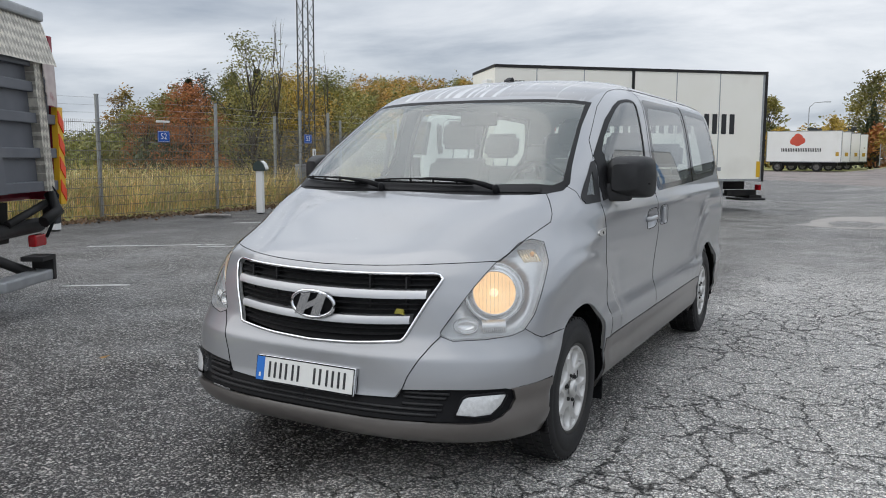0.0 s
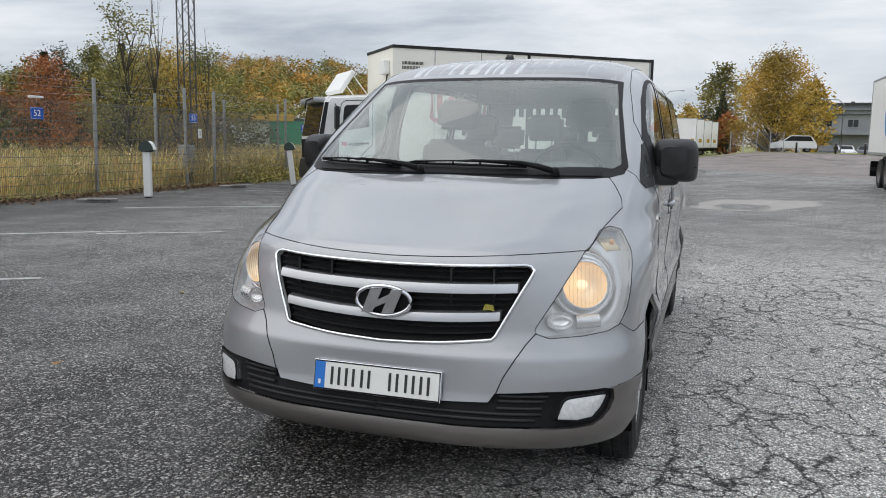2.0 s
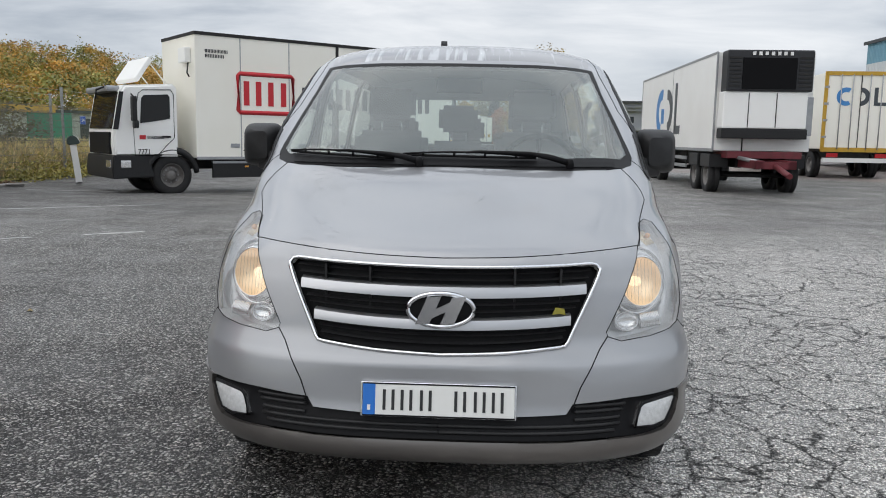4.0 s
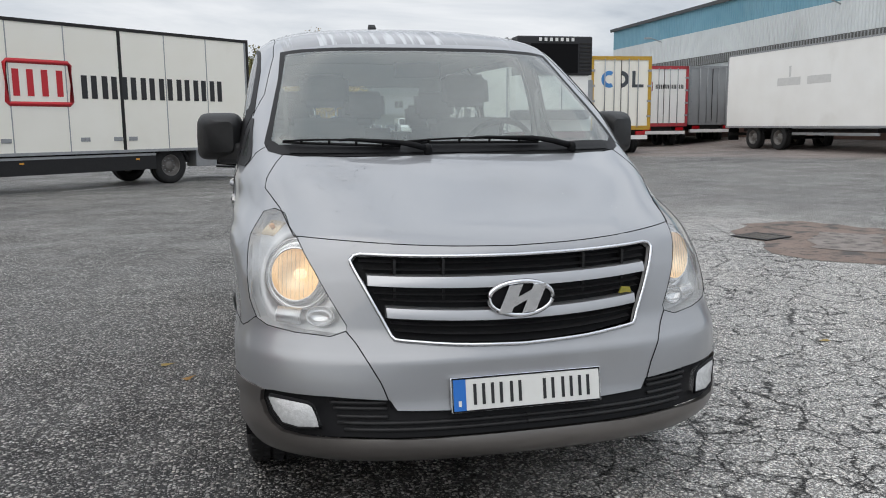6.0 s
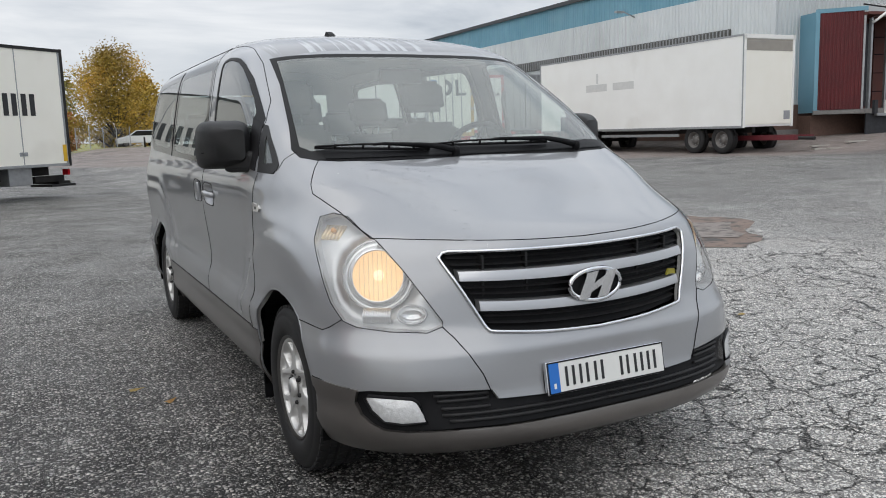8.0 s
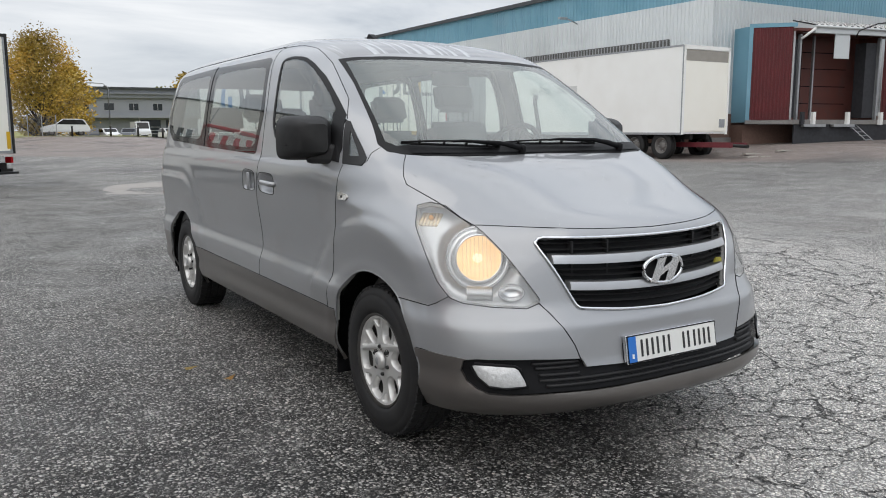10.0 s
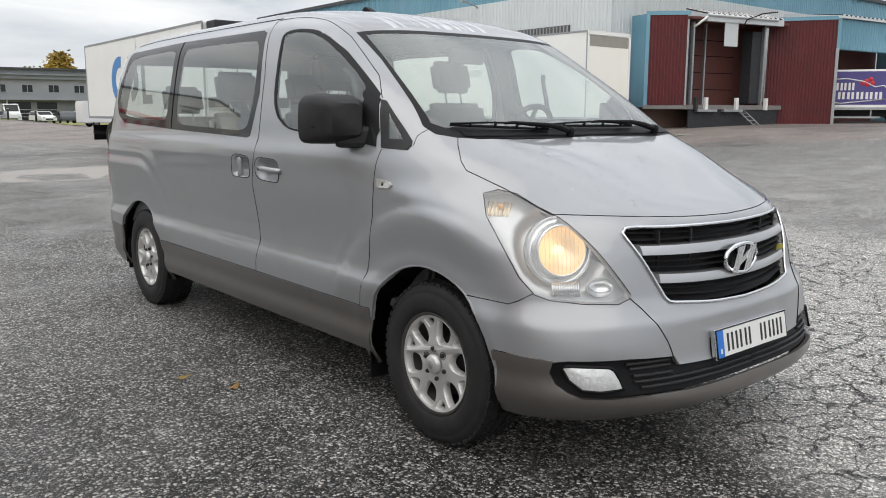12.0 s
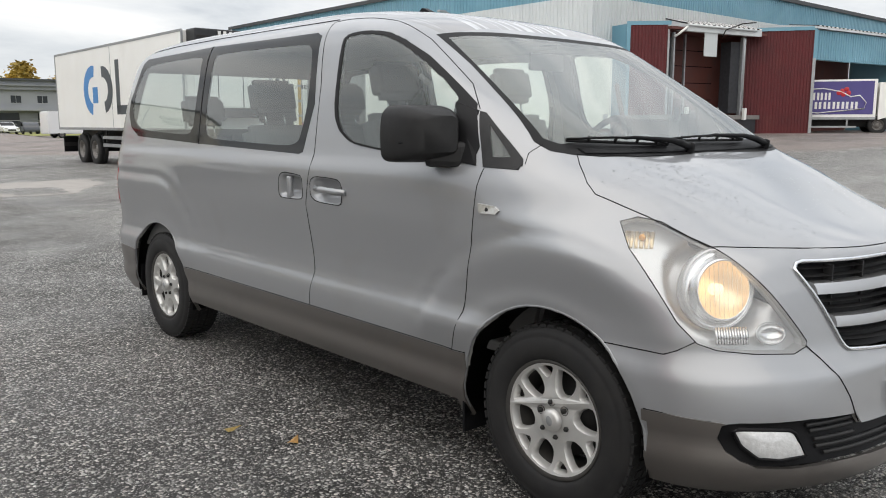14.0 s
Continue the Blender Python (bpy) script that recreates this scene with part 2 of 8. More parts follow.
TAIL = curve((.2, .3, .5, .8, 1.2, 1.5, 1.7, 1.8, 1.84, 1.88, 1.91, 1.93, 1.945, 1.95), (4.12, 4.2, 4.22, 4.21, 4.17, 4.11, 4.03, 3.94, 3.87, 3.74, 3.5, 3.2, 2.8, 2.42))
TAIL_FROM = curve((.2, 1.2, 1.75, 1.85, 1.9, 1.95), (3.75, 3.72, 3.6, 3.4, 3.1, 2.4))


def shell_point(s, z):
    """s: 0 at the nose's middle, 1 where the side begins, 2 where it ends, 3 at the tail's middle."""
    w = HALF(z)
    if s <= 1:
        a, b, p = NOSE(z), SIDE_FROM(z), SQUARE(z)
        t = s * math.pi / 2
        x = w * math.sin(t) ** (2 / p)
        return x, b - (b - a) * math.cos(t)
    if s <= 2:
        return w, SIDE_FROM(z) + (s - 1) * (TAIL_FROM(z) - SIDE_FROM(z))
    a, b = TAIL_FROM(z), TAIL(z)
    t = (3 - s) * math.pi / 2
    return w * math.sin(t) ** (2 / 3.4), a + (b - a) * math.cos(t)


LEVELS = np.unique(np.concatenate([np.arange(.24, .56, .02), np.arange(.56, .72, .0101), np.arange(.72, 1.0, .0135), np.arange(1.0, 1.70, .016), np.arange(1.70, 1.88, .010), 1.95 - .07 * (np.linspace(1, 0, 14) ** 2)]).round(4))


def shell():
    bm = bmesh.new()
    ss = np.concatenate([np.linspace(0, .25, 9)[:-1], np.linspace(.25, 1, 34)[:-1], np.linspace(1, 1.32, 44)[:-1], np.linspace(1.32, 2, 64)[:-1], np.linspace(2, 3, 22)])
    ss[0] = 0.0
    rows = []
    for z in LEVELS:
        half = [shell_point(s, z) for s in ss]
        full = [(x, y) for x, y in half] + [(-x, y) for x, y in half[-2:0:-1]]
        row = [bm.verts.new((x, y, z)) for x, y in full]
        rows.append(row)
    n = len(rows[0])
    for A, B in zip(rows, rows[1:]):
        for k in range(n):
            bm.faces.new((A[k], A[(k + 1) % n], B[(k + 1) % n], B[k]))
    bm.faces.new(rows[-1])
    wings = [v for v in bm.verts if .86 < v.co.z < 1.32 and v.co.y < .55 and abs(v.co.x) > .45]
    for _ in range(14):
        bmesh.ops.smooth_vert(bm, verts=wings, factor=.5, use_axis_x=True, use_axis_y=True, use_axis_z=True)
    for v in bm.verts:
        x, y, z = v.co
        if not .28 < z < 1.12:
            continue
        r, r2 = math.hypot((y - .03) * .93, z - .335), math.hypot(y - 3.2, z - .335)
        up, lip = min(1.0, max(0.0, (z - .50) / .12)), min(1.0, max(0.0, (z - .30) / .10))
        ring = math.hypot(min(y - 3.2, 0), (z - .335) * .83)
        press = .025 / (1 + math.exp((r - .635) / .015)) * up - .008 * math.exp(-((r - .68) / .036) ** 2) * up
        press *= ease((y + .42) / .45)
        press += .006 * math.exp(-((r - .425) / .03) ** 2) * lip
        press += .018 / (1 + math.exp((ring - .57) / .014)) * up - .008 * math.exp(-((ring - .62) / .04) ** 2) * up + .006 * math.exp(-((r2 - .425) / .03) ** 2) * lip
        v.co.x += math.copysign(press * (abs(x) / .93) ** 8 * min(1.0, (1.12 - z) / .06), x)
    crest = [v for v in bm.verts if v.co.y < .9 and .80 < v.co.z < 1.12 and abs(v.co.x) > .7]
    for _ in range(3):
        bmesh.ops.smooth_vert(bm, verts=crest, factor=.5, use_axis_x=True, use_axis_y=True, use_axis_z=True)
    for f in bm.faces:
        f.smooth = True
    bm.normal_update()
    return bm


def thin_glass(name, tint, haze=0.0, haze_colour=(0.5, 0.55, 0.54), rise=3.2):
    """A single sheet: clear, with the gloss of glass and a pale diffuse haze put in for mist and reflected sky."""
    m = bpy.data.materials.new(name)
    m.use_nodes = True
    nt = m.node_tree
    nt.nodes.clear()
    N, L = nt.nodes.new, nt.links.new
    out, tr, gl, fr, mx = N("ShaderNodeOutputMaterial"), N("ShaderNodeBsdfTransparent"), N("ShaderNodeBsdfGlossy"), N("ShaderNodeLayerWeight"), N("ShaderNodeMixShader")
    tr.inputs[0].default_value = (*tint, 1)
    gl.inputs["Roughness"].default_value = 0.01
    fr.inputs[0].default_value = 0.5
    pw, ad = N("ShaderNodeMath"), N("ShaderNodeMath")
    pw.operation, ad.operation = "POWER", "MULTIPLY_ADD"
    pw.inputs[1].default_value, ad.inputs[1].default_value, ad.inputs[2].default_value = rise, 0.9, 0.07
    L(fr.outputs["Facing"], pw.inputs[0])
    L(pw.outputs[0], ad.inputs[0])
    under = tr.outputs[0]
    if haze:
        df, hm = N("ShaderNodeBsdfDiffuse"), N("ShaderNodeMixShader")
        df.inputs[0].default_value = (*haze_colour, 1)
        tc, ns, mr = N("ShaderNodeTexCoord"), N("ShaderNodeTexNoise"), N("ShaderNodeMapRange")
        ns.inputs["Scale"].default_value = 2.2
        L(tc.outputs["Object"], ns.inputs[0])
        mr.inputs[1].default_value, mr.inputs[2].default_value, mr.inputs[3].default_value, mr.inputs[4].default_value = 0.3, 0.75, haze * 0.85, haze * 1.2
        L(ns.outputs[0], mr.inputs[0])
        L(mr.outputs[0], hm.inputs[0])
        L(tr.outputs[0], hm.inputs[1])
        L(df.outputs[0], hm.inputs[2])
        under = hm.outputs[0]
    L(ad.outputs[0], mx.inputs[0])
    L(under, mx.inputs[1])
    L(gl.outputs[0], mx.inputs[2])
    L(mx.outputs[0], out.inputs[0])
    return m


# the haze colours paint in milky sky reflection as well as mist
M_SCREEN = thin_glass("windscreen_glass", (0.86, 0.94, 0.90), 0.16, (0.78, 0.84, 0.80), 3.6)
M_PANE = thin_glass("side_glass", (0.86, 0.93, 0.91), 0.10, (0.6, 0.66, 0.64))
M_PRIVACY = thin_glass("rear_side_glass", (0.86, 0.92, 0.90), 0.10)
M_LENS = thin_glass("lamp_lens", (0.97, 0.98, 0.98), 0.12, (0.8, 0.8, 0.8))
M_FRIT = shader("black_glass_border", (0.01, 0.0105, 0.011), 0.05, spec=0.35)
M_TRIM = shader("black_rubber_trim", (0.011, 0.011, 0.012), 0.5, spec=0.2)
M_INSIDE = shader("dark_interior", (0.11, 0.11, 0.111), 0.8, grain=(20, (0.14, 0.14, 0.14), 0.6))
M_LINING = shader("grey_headlining", (0.36, 0.36, 0.35), 0.9, grain=(40, (0.42, 0.415, 0.40), 0.5))
M_SEAT = shader("charcoal_seat_cloth", (0.11, 0.111, 0.114), 0.9, grain=(120, (0.16, 0.16, 0.162), 0.6), bump=(300, 0.2, 0.002))
M_REFLECT = shader("lamp_reflector", (0.80, 0.80, 0.80), 0.18, 0.9)
M_BEZEL = shader("lamp_bezel_silver", (0.55, 0.55, 0.55), 0.25, 0.7, grain=(9, (0.45, 0.45, 0.45), 0.5))
M_SHELL = shader("lamp_shell_silver", (0.62, 0.625, 0.63), 0.3, 0.5, grain=(6, (0.5, 0.505, 0.51), 0.6))
M_LIT_BOWL = glow("headlamp_reflector_lit", (1.0, 0.58, 0.28), 0.22, 0.6)
M_HOT = glow("headlamp_bulb", (1.0, 0.74, 0.46), 1.2)
# clear reflector; the amber glow in it is put into its colour
M_AMBER_BACK = shader("reflector_painted_amber_glow", (.78, .62, .38), .25, .6)
M_AMBER = shader("amber_bulb", (0.8, 0.36, 0.05), 0.3)
M_GRILLE_BAR = shader("satin_silver_bar", (0.50, 0.505, 0.515), 0.28, 0.75, coat=0.4)
M_PLATE = shader("white_plate", (0.78, 0.78, 0.75), 0.35, grain=(12, (0.68, 0.68, 0.65), 0.5))
M_PLATE_BLUE = shader("blue_plate_strip", (0.02, 0.16, 0.55), 0.4)
M_ROOF = shader("streaked_silver_roof", (0.27, 0.27, 0.275), 0.40, 0.7, grain=(900, (0.34, 0.34, 0.34), 0.5), wear=(2.2, (0.70, 0.71, 0.73), 0.52, 0.6), coat=0.9, stretch=(15, .8, 1))
M_TAIL = shader("red_tail_lamp", (0.4, 0.01, 0.015), 0.15)

from mathutils.bvhtree import BVHTree

SKIN = shell()
SKIN_TREE = BVHTree.FromBMesh(SKIN)


def nose_y(x, z):
    """Where the shell's front lies at a width and a height."""
    h = SKIN_TREE.ray_cast(Vector((x, -3, z)), Vector((0, 1, 0)))
    return h[0].y if h[0] else 0.0


def side_x(y, z):
    h = SKIN_TREE.ray_cast(Vector((-3, y, z)), Vector((1, 0, 0)))
    return -h[0].x if h[0] else 0.0


def on_skin(p):
    h = SKIN_TREE.find_nearest(Vector(p))
    return h[0], h[1]


def inside(p, poly):
    n, c = len(poly), False
    for i in range(n):
        a, b = poly[i], poly[i - 1]
        if (a[1] > p[1]) != (b[1] > p[1]) and p[0] < (b[0] - a[0]) * (p[1] - a[1]) / (b[1] - a[1]) + a[0]:
            c = not c
    return c


def slice_faces(bm, outline, out, keep=0.05):
    """Slices the surface along an outline seen along out, and gives the faces within it."""
    out = Vector(out).normalized()
    u = out.cross(Vector((0, 0, 1)))
    if u.length < 0.1:
        u = Vector((1, 0, 0))
    u.normalize()
    v = out.cross(u)
    flat = [(Vector(p).dot(u), Vector(p).dot(v)) for p in outline]
    us, vs = [f[0] for f in flat], [f[1] for f in flat]
    lo, hi = (min(us) - .05, min(vs) - .05), (max(us) + .05, max(vs) + .05)

    def near():
        return [f for f in bm.faces if f.normal.dot(out) > keep and lo[0] < (c := f.calc_center_median()).dot(u) < hi[0] and lo[1] < c.dot(v) < hi[1]]
    n = len(outline)
    for i in range(n):
        a, b = Vector(outline[i]), Vector(outline[(i + 1) % n])
        no = (b - a).cross(out)
        if no.length < 1e-6:
            continue
        (ua, va), (ub, vb) = flat[i], flat[(i + 1) % n]
        g = 0.004
        fs = []
        for f in near():
            fu, fv = [w.co.dot(u) for w in f.verts], [w.co.dot(v) for w in f.verts]
            if max(fu) > min(ua, ub) - g and min(fu) < max(ua, ub) + g and max(fv) > min(va, vb) - g and min(fv) < max(va, vb) + g:
                fs.append(f)
        geom = list({*fs, *(e for f in fs for e in f.edges), *(w for f in fs for w in f.verts)})
        bmesh.ops.bisect_plane(bm, geom=geom, dist=1e-4, plane_co=a, plane_no=no)
    bm.normal_update()
    return [f for f in near() if inside(((c := f.calc_center_median()).dot(u), c.dot(v)), flat)]


def take(bm, faces):
    """Lifts faces out of a surface into one of their own."""
    new_bm = bmesh.new()
    made = {}
    for f in faces:
        vs = []
        for w in f.verts:
            if w not in made:
                made[w] = new_bm.verts.new(w.co)
                made[w].normal = w.normal
            vs.append(made[w])
        g = new_bm.faces.new(vs)
        g.smooth = True
    bmesh.ops.delete(bm, geom=faces, context="FACES")
    new_bm.normal_update()
    return new_bm


def thick(bm, t, mat=1):
    """Gives a sheet depth behind its face; the back takes the second material."""
    front = set(bm.faces)
    bmesh.ops.solidify(bm, geom=list(bm.faces), thickness=t)
    for f in bm.faces:
        if f not in front:
            f.material_index = mat
    return bm


def shift(bm, d):
    bm.normal_update()
    for v in bm.verts:
        v.co += v.normal * d
    return bm


def mirrored(half):
    """A closed outline from its half with x >= 0, which begins and ends near the middle."""
    return list(half) + [(-x, y, z) for x, y, z in reversed(half)]


def flip(points, s):
    return [(x * s, y, z) for x, y, z in points]


def edge_line(points, step=0.03):
    """Points along a line, laid onto the shell."""
    out = []
    for a, b in zip(points, points[1:]):
        a, b = Vector(a), Vector(b)
        k = max(1, int((b - a).length / step))
        out += [on_skin(a.lerp(b, i / k))[0] for i in range(k)]
    out.append(on_skin(points[-1])[0])
    return out


def gap(name, points, parent, r=0.0019, mat=None, lift=0.0):
    pts = edge_line(points)
    if lift:
        pts = [p + on_skin(p)[1] * lift for p in pts]
    return part(name, tube(bmesh.new(), pts, r, 5), mat or M_GAP, parent)


def softened(points, rounds=2):
    """An outline with its corners worn round."""
    for _ in range(rounds):
        points = [q for a, b in zip(points, points[1:] + points[:1]) for q in ((a[0] * .8 + b[0] * .2, a[1] * .8 + b[1] * .2), (a[0] * .2 + b[0] * .8, a[1] * .2 + b[1] * .8))]
    return points


def front_points(pairs):
    return [(x, nose_y(x, z), z) for x, z in pairs]


def front_line(pairs, step=.02):
    """Pairs of width and height, filled in evenly and laid onto the front."""
    out = []
    for (x0, z0), (x1, z1) in zip(pairs, pairs[1:]):
        k = max(1, int(math.hypot(x1 - x0, z1 - z0) / step))
        out += [(x0 + (x1 - x0) * i / k, z0 + (z1 - z0) * i / k) for i in range(k)]
    return front_points(out + [pairs[-1]])


def side_points(pairs, s=-1):
    return [(s * side_x(y, z), y, z) for y, z in pairs]


def build_van():
    van = thing("van", "silver-grey passenger van with lit headlamps on wet asphalt", "van")
    bm = shell()
    # --- glass ---
    screen = mirrored(front_points([(0, 1.748), (.30, 1.745), (.52, 1.738), (.688, 1.722), (.712, 1.585), (.77, 1.38), (.797, 1.292), (.784, 1.26), (.735, 1.246), (.66, 1.24), (.5, 1.236), (.29, 1.236), (0, 1.244)]))
    clear = mirrored(front_points([(0, 1.729), (.3, 1.726), (.5, 1.720), (.664, 1.707), (.697, 1.575), (.752, 1.365), (.766, 1.305), (.735, 1.284), (.5, 1.286), (.29, 1.284), (0, 1.288)]))
    f = slice_faces(bm, clear, (0, -.85, .5))
    part("windscreen", take(bm, f), M_SCREEN, van, "misted laminated windscreen with pale haze for reflected sky")
    f = slice_faces(bm, screen, (0, -.85, .5))
    part("windscreen_border", thick(take(bm, f), .012, 0), M_TRIM, van, smooth=True, angle=30)
    back = [(.66, 4, 1.72), (.74, 4, 1.30), (-.74, 4, 1.30), (-.66, 4, 1.72)]
    part("rear_window", take(bm, slice_faces(bm, back, (0, 1, .1))), M_PRIVACY, van)
    for s in (-1, 1):
        o = (s, 0, 0)
        win = side_points(softened([(1.334, 1.752), (1.18, 1.757), (1.04, 1.742), (.925, 1.700), (.78, 1.632), (.634, 1.546), (.5, 1.462), (.440, 1.424), (.350, 1.20), (.913, 1.241), (1.152, 1.268), (1.25, 1.318), (1.306, 1.386), (1.322, 1.494), (1.332, 1.66)]), s)
        pane = side_points(softened([(1.295, 1.728), (1.18, 1.733), (1.045, 1.718), (.935, 1.678), (.79, 1.606), (.645, 1.52), (.535, 1.445), (.535, 1.236), (.913, 1.262), (1.135, 1.287), (1.215, 1.33), (1.262, 1.39), (1.278, 1.494), (1.29, 1.66)]), s)
        pane = [(x, .925 + (y - .925) * 1.055, 1.50 + (z - 1.50) * 1.05) for x, y, z in pane]
        part("door_window", take(bm, slice_faces(bm, pane, o)), M_PANE, van, "front door glass with water drops")
        part("window_seal", thick(shift(take(bm, slice_faces(bm, win, o)), .003), .015, 0), M_TRIM, van, smooth=True, angle=30)
        part("quarter_glass", take(bm, slice_faces(bm, side_points([(.365, 1.352), (.24, 1.236), (.312, 1.236)], s), (s, -.25, 0))), M_PANE, van)
        part("quarter_trim", thick(shift(take(bm, slice_faces(bm, side_points([(.425, 1.398), (.40, 1.395), (.195, 1.232), (.186, 1.21), (.196, 1.195), (.34, 1.200)], s), (s, -.25, 0))), .004), .015, 0), M_DARK, van, smooth=True, angle=30)
        for name, inner, outer, mat in (
                ("sliding_door_window", [(2.56, 1.742), (1.63, 1.732), (1.565, 1.70), (1.535, 1.46), (1.57, 1.29), (1.61, 1.258), (1.70, 1.250), (2.42, 1.268), (2.52, 1.285), (2.57, 1.33), (2.58, 1.5), (2.585, 1.70)],
                 [(2.655, 1.788), (1.58, 1.78), (1.53, 1.763), (1.48, 1.445), (1.535, 1.222), (1.565, 1.214), (2.625, 1.242)], M_PANE),
                ("rear_side_window", [(3.51, 1.728), (2.77, 1.742), (2.725, 1.71), (2.715, 1.36), (2.75, 1.305), (2.82, 1.29), (3.48, 1.315), (3.60, 1.37), (3.645, 1.44), (3.645, 1.5), (3.58, 1.66)],
                 [(3.545, 1.768), (2.672, 1.788), (2.642, 1.243), (3.51, 1.274), (3.64, 1.33), (3.70, 1.42), (3.70, 1.5), (3.64, 1.613), (3.59, 1.745)], M_PRIVACY)):
            part(name, take(bm, slice_faces(bm, side_points(softened(inner, 2), s), o)), mat, van)
            part("window_border", thick(shift(take(bm, slice_faces(bm, side_points(outer, s), o)), .001), .012, 0), M_FRIT, van, smooth=True, angle=30)
    # --- wheel arches ---
    for s in (-1, 1):
        for yc in (0.01, 3.20):
            ring = [(s * .92, yc + .405 * math.cos(a), .335 + .405 * math.sin(a)) for a in np.linspace(-.32, math.pi + .32, 30)]
            take(bm, slice_faces(bm, ring, (s, 0, 0), 0.0)).free()
            lin = bmesh.new()
            arc = np.linspace(-.22, math.pi + .22, 26)
            for xa, xb in ((.55, .915),):
                A = [lin.verts.new((s * xa, yc + .40 * math.cos(a), .335 + .40 * math.sin(a))) for a in arc]
                B = [lin.verts.new((s * xb, yc + .412 * math.cos(a), .335 + .412 * math.sin(a))) for a in arc]
                for i in range(len(arc) - 1):
                    lin.faces.new((A[i], A[i + 1], B[i + 1], B[i])).smooth = True
                lin.faces.new(A)
            thick(lin, .006, 0)
            part("arch_liner", lin, M_BLACK, van)
            part("arch_lip", tube(bmesh.new(), [(s * (side_x(yc + .409 * math.cos(a), max(.335 + .409 * math.sin(a), .26)) - .004), yc + .409 * math.cos(a), .335 + .409 * math.sin(a)) for a in np.linspace(-.15, math.pi + .15, 28)], .006, 6), M_SILVER, van)
    # --- lower intake, fog lamps, grille, headlamps ---
    intake = mirrored(front_points([(0, .432), (.43, .447), (.452, .480), (.64, .490), (.82, .489), (.845, .484), (.856, .470), (.858, .445), (.846, .405), (.825, .376), (.79, .358), (.725, .355), (.567, .361), (.371, .360), (0, .361)]))
    bowl = take(bm, slice_faces(bm, intake, (0, -1, 0)))
    for v in bowl.verts:
        v.co.y += .02
    part("lower_intake", thick(bowl, .02, 0), M_BLACK, van, smooth=True, angle=30)
    for i, z in enumerate((.385, .405, .425, .45, .468)):
        w = (.60, .62, .62, .63, .64)[i]
        lo = 0.0 if i < 2 else .46
        for s in (-1, 1):
            sl = bmesh.new()
            xs = np.linspace(lo, w, 12)
            tube(sl, [(s * x, nose_y(x, z) + .014, z) for x in xs], .007, 5)
            part("intake_slat", sl, M_DARK, van)
    for s in (-1, 1):
        fog = front_points([(.672, .39), (.69, .455), (.705, .466), (.825, .472), (.834, .462), (.818, .42), (.79, .386), (.74, .381)])
        fog = [(s * x, y, z) for x, y, z in fog]
        lens = bmesh.new()
        c = sum((Vector(p) for p in fog), Vector()) / len(fog)
        n = Vector((s * .55, -.83, .05)).normalized()
        rim = [Vector(p) + n * .004 for p in fog]
        deep = [c + (p - c) * .8 - n * .05 for p in rim]
        A, B = [lens.verts.new(p) for p in rim], [lens.verts.new(p) for p in deep]
        for i in range(len(A)):
            lens.faces.new((A[i], A[(i + 1) % len(A)], B[(i + 1) % len(A)], B[i]))
        lens.faces.new(B)
        fl = part("fog_lamp", lens, M_REFLECT, van, "clear fog lamp in black surround")
        cov = bmesh.new()
        top = cov.verts.new(c + n * .016)
        R = [cov.verts.new(p + n * .002) for p in rim]
        M = [cov.verts.new(c + (p - c) * .7 + n * .013) for p in rim]
        for i in range(len(R)):
            j = (i + 1) % len(R)
            cov.faces.new((R[i], R[j], M[j], M[i]))
            cov.faces.new((M[i], M[j], top))
        part("lens", cov, shader("fog_lens", (0.7, 0.71, 0.71), 0.15, 0.2, grain=(60, (0.5, 0.5, 0.5), 0.7), bump=(90, .5, .004)), fl, smooth=True)
        part("surround", tube(bmesh.new(), [p + n * .003 for p in rim], .006, 6, True), M_BLACK, fl)
    # grille
    top, low = curve((0, .25, .516), (.928, .931, .937)), curve((0, .2, .408), (.640, .647, .665))
    rim = [(x, top(x)) for x in np.linspace(0, .516, 9)] + [(.537, .932), (.551, .918), (.548, .905), (.435, .680), (.424, .668)] + [(x, low(x)) for x in np.linspace(.405, 0, 8)]
    hole = mirrored(front_points(rim))
    rec = take(bm, slice_faces(bm, hole, (0, -1, .1)))
    for v in rec.verts:
        v.co.y += .035
    grille = part("grille", thick(rec, .01, 0), M_BLACK, van, "black grille with two silver bars and chrome edge", smooth=True, angle=30)
    part("chrome_edge", tube(bmesh.new(), [Vector(p) + Vector((0, -.003, 0)) for p in front_line(rim + [(-x, z) for x, z in rim[-2:0:-1]] + rim[:1])[:-1]], .0068, 6, True), M_CHROME, grille)

    def bar(name, xw, z0, z1, z_end0, z_end1, mat, deep, lift, parent):
        b = bmesh.new()
        rows = []
        for x in np.linspace(-xw, xw, 41):
            k = (x / xw) ** 2
            lo, hi = z1 + (z_end1 - z1) * k, z0 + (z_end0 - z0) * k
            mid = (lo + hi) / 2
            ym = nose_y(x, mid)
            row = [(x, nose_y(x, hi) + deep, hi), (x, nose_y(x, hi) - lift * .4, hi - .004), (x, ym - lift, mid), (x, nose_y(x, lo) - lift * .4, lo + .004), (x, nose_y(x, lo) + deep, lo)]
            rows.append([b.verts.new(p) for p in row])
        for A, B in zip(rows, rows[1:]):
            for i in range(4):
                b.faces.new((A[i], B[i], B[i + 1], A[i + 1]))
        b.faces.new(rows[0])
        b.faces.new(rows[-1][::-1])
        bmesh.ops.recalc_face_normals(b, faces=list(b.faces))
        return part(name, b, mat, parent, smooth=True, angle=40)
    bar("silver_bar", .50, .865, .821, .874, .834, M_GRILLE_BAR, .03, .004, grille)
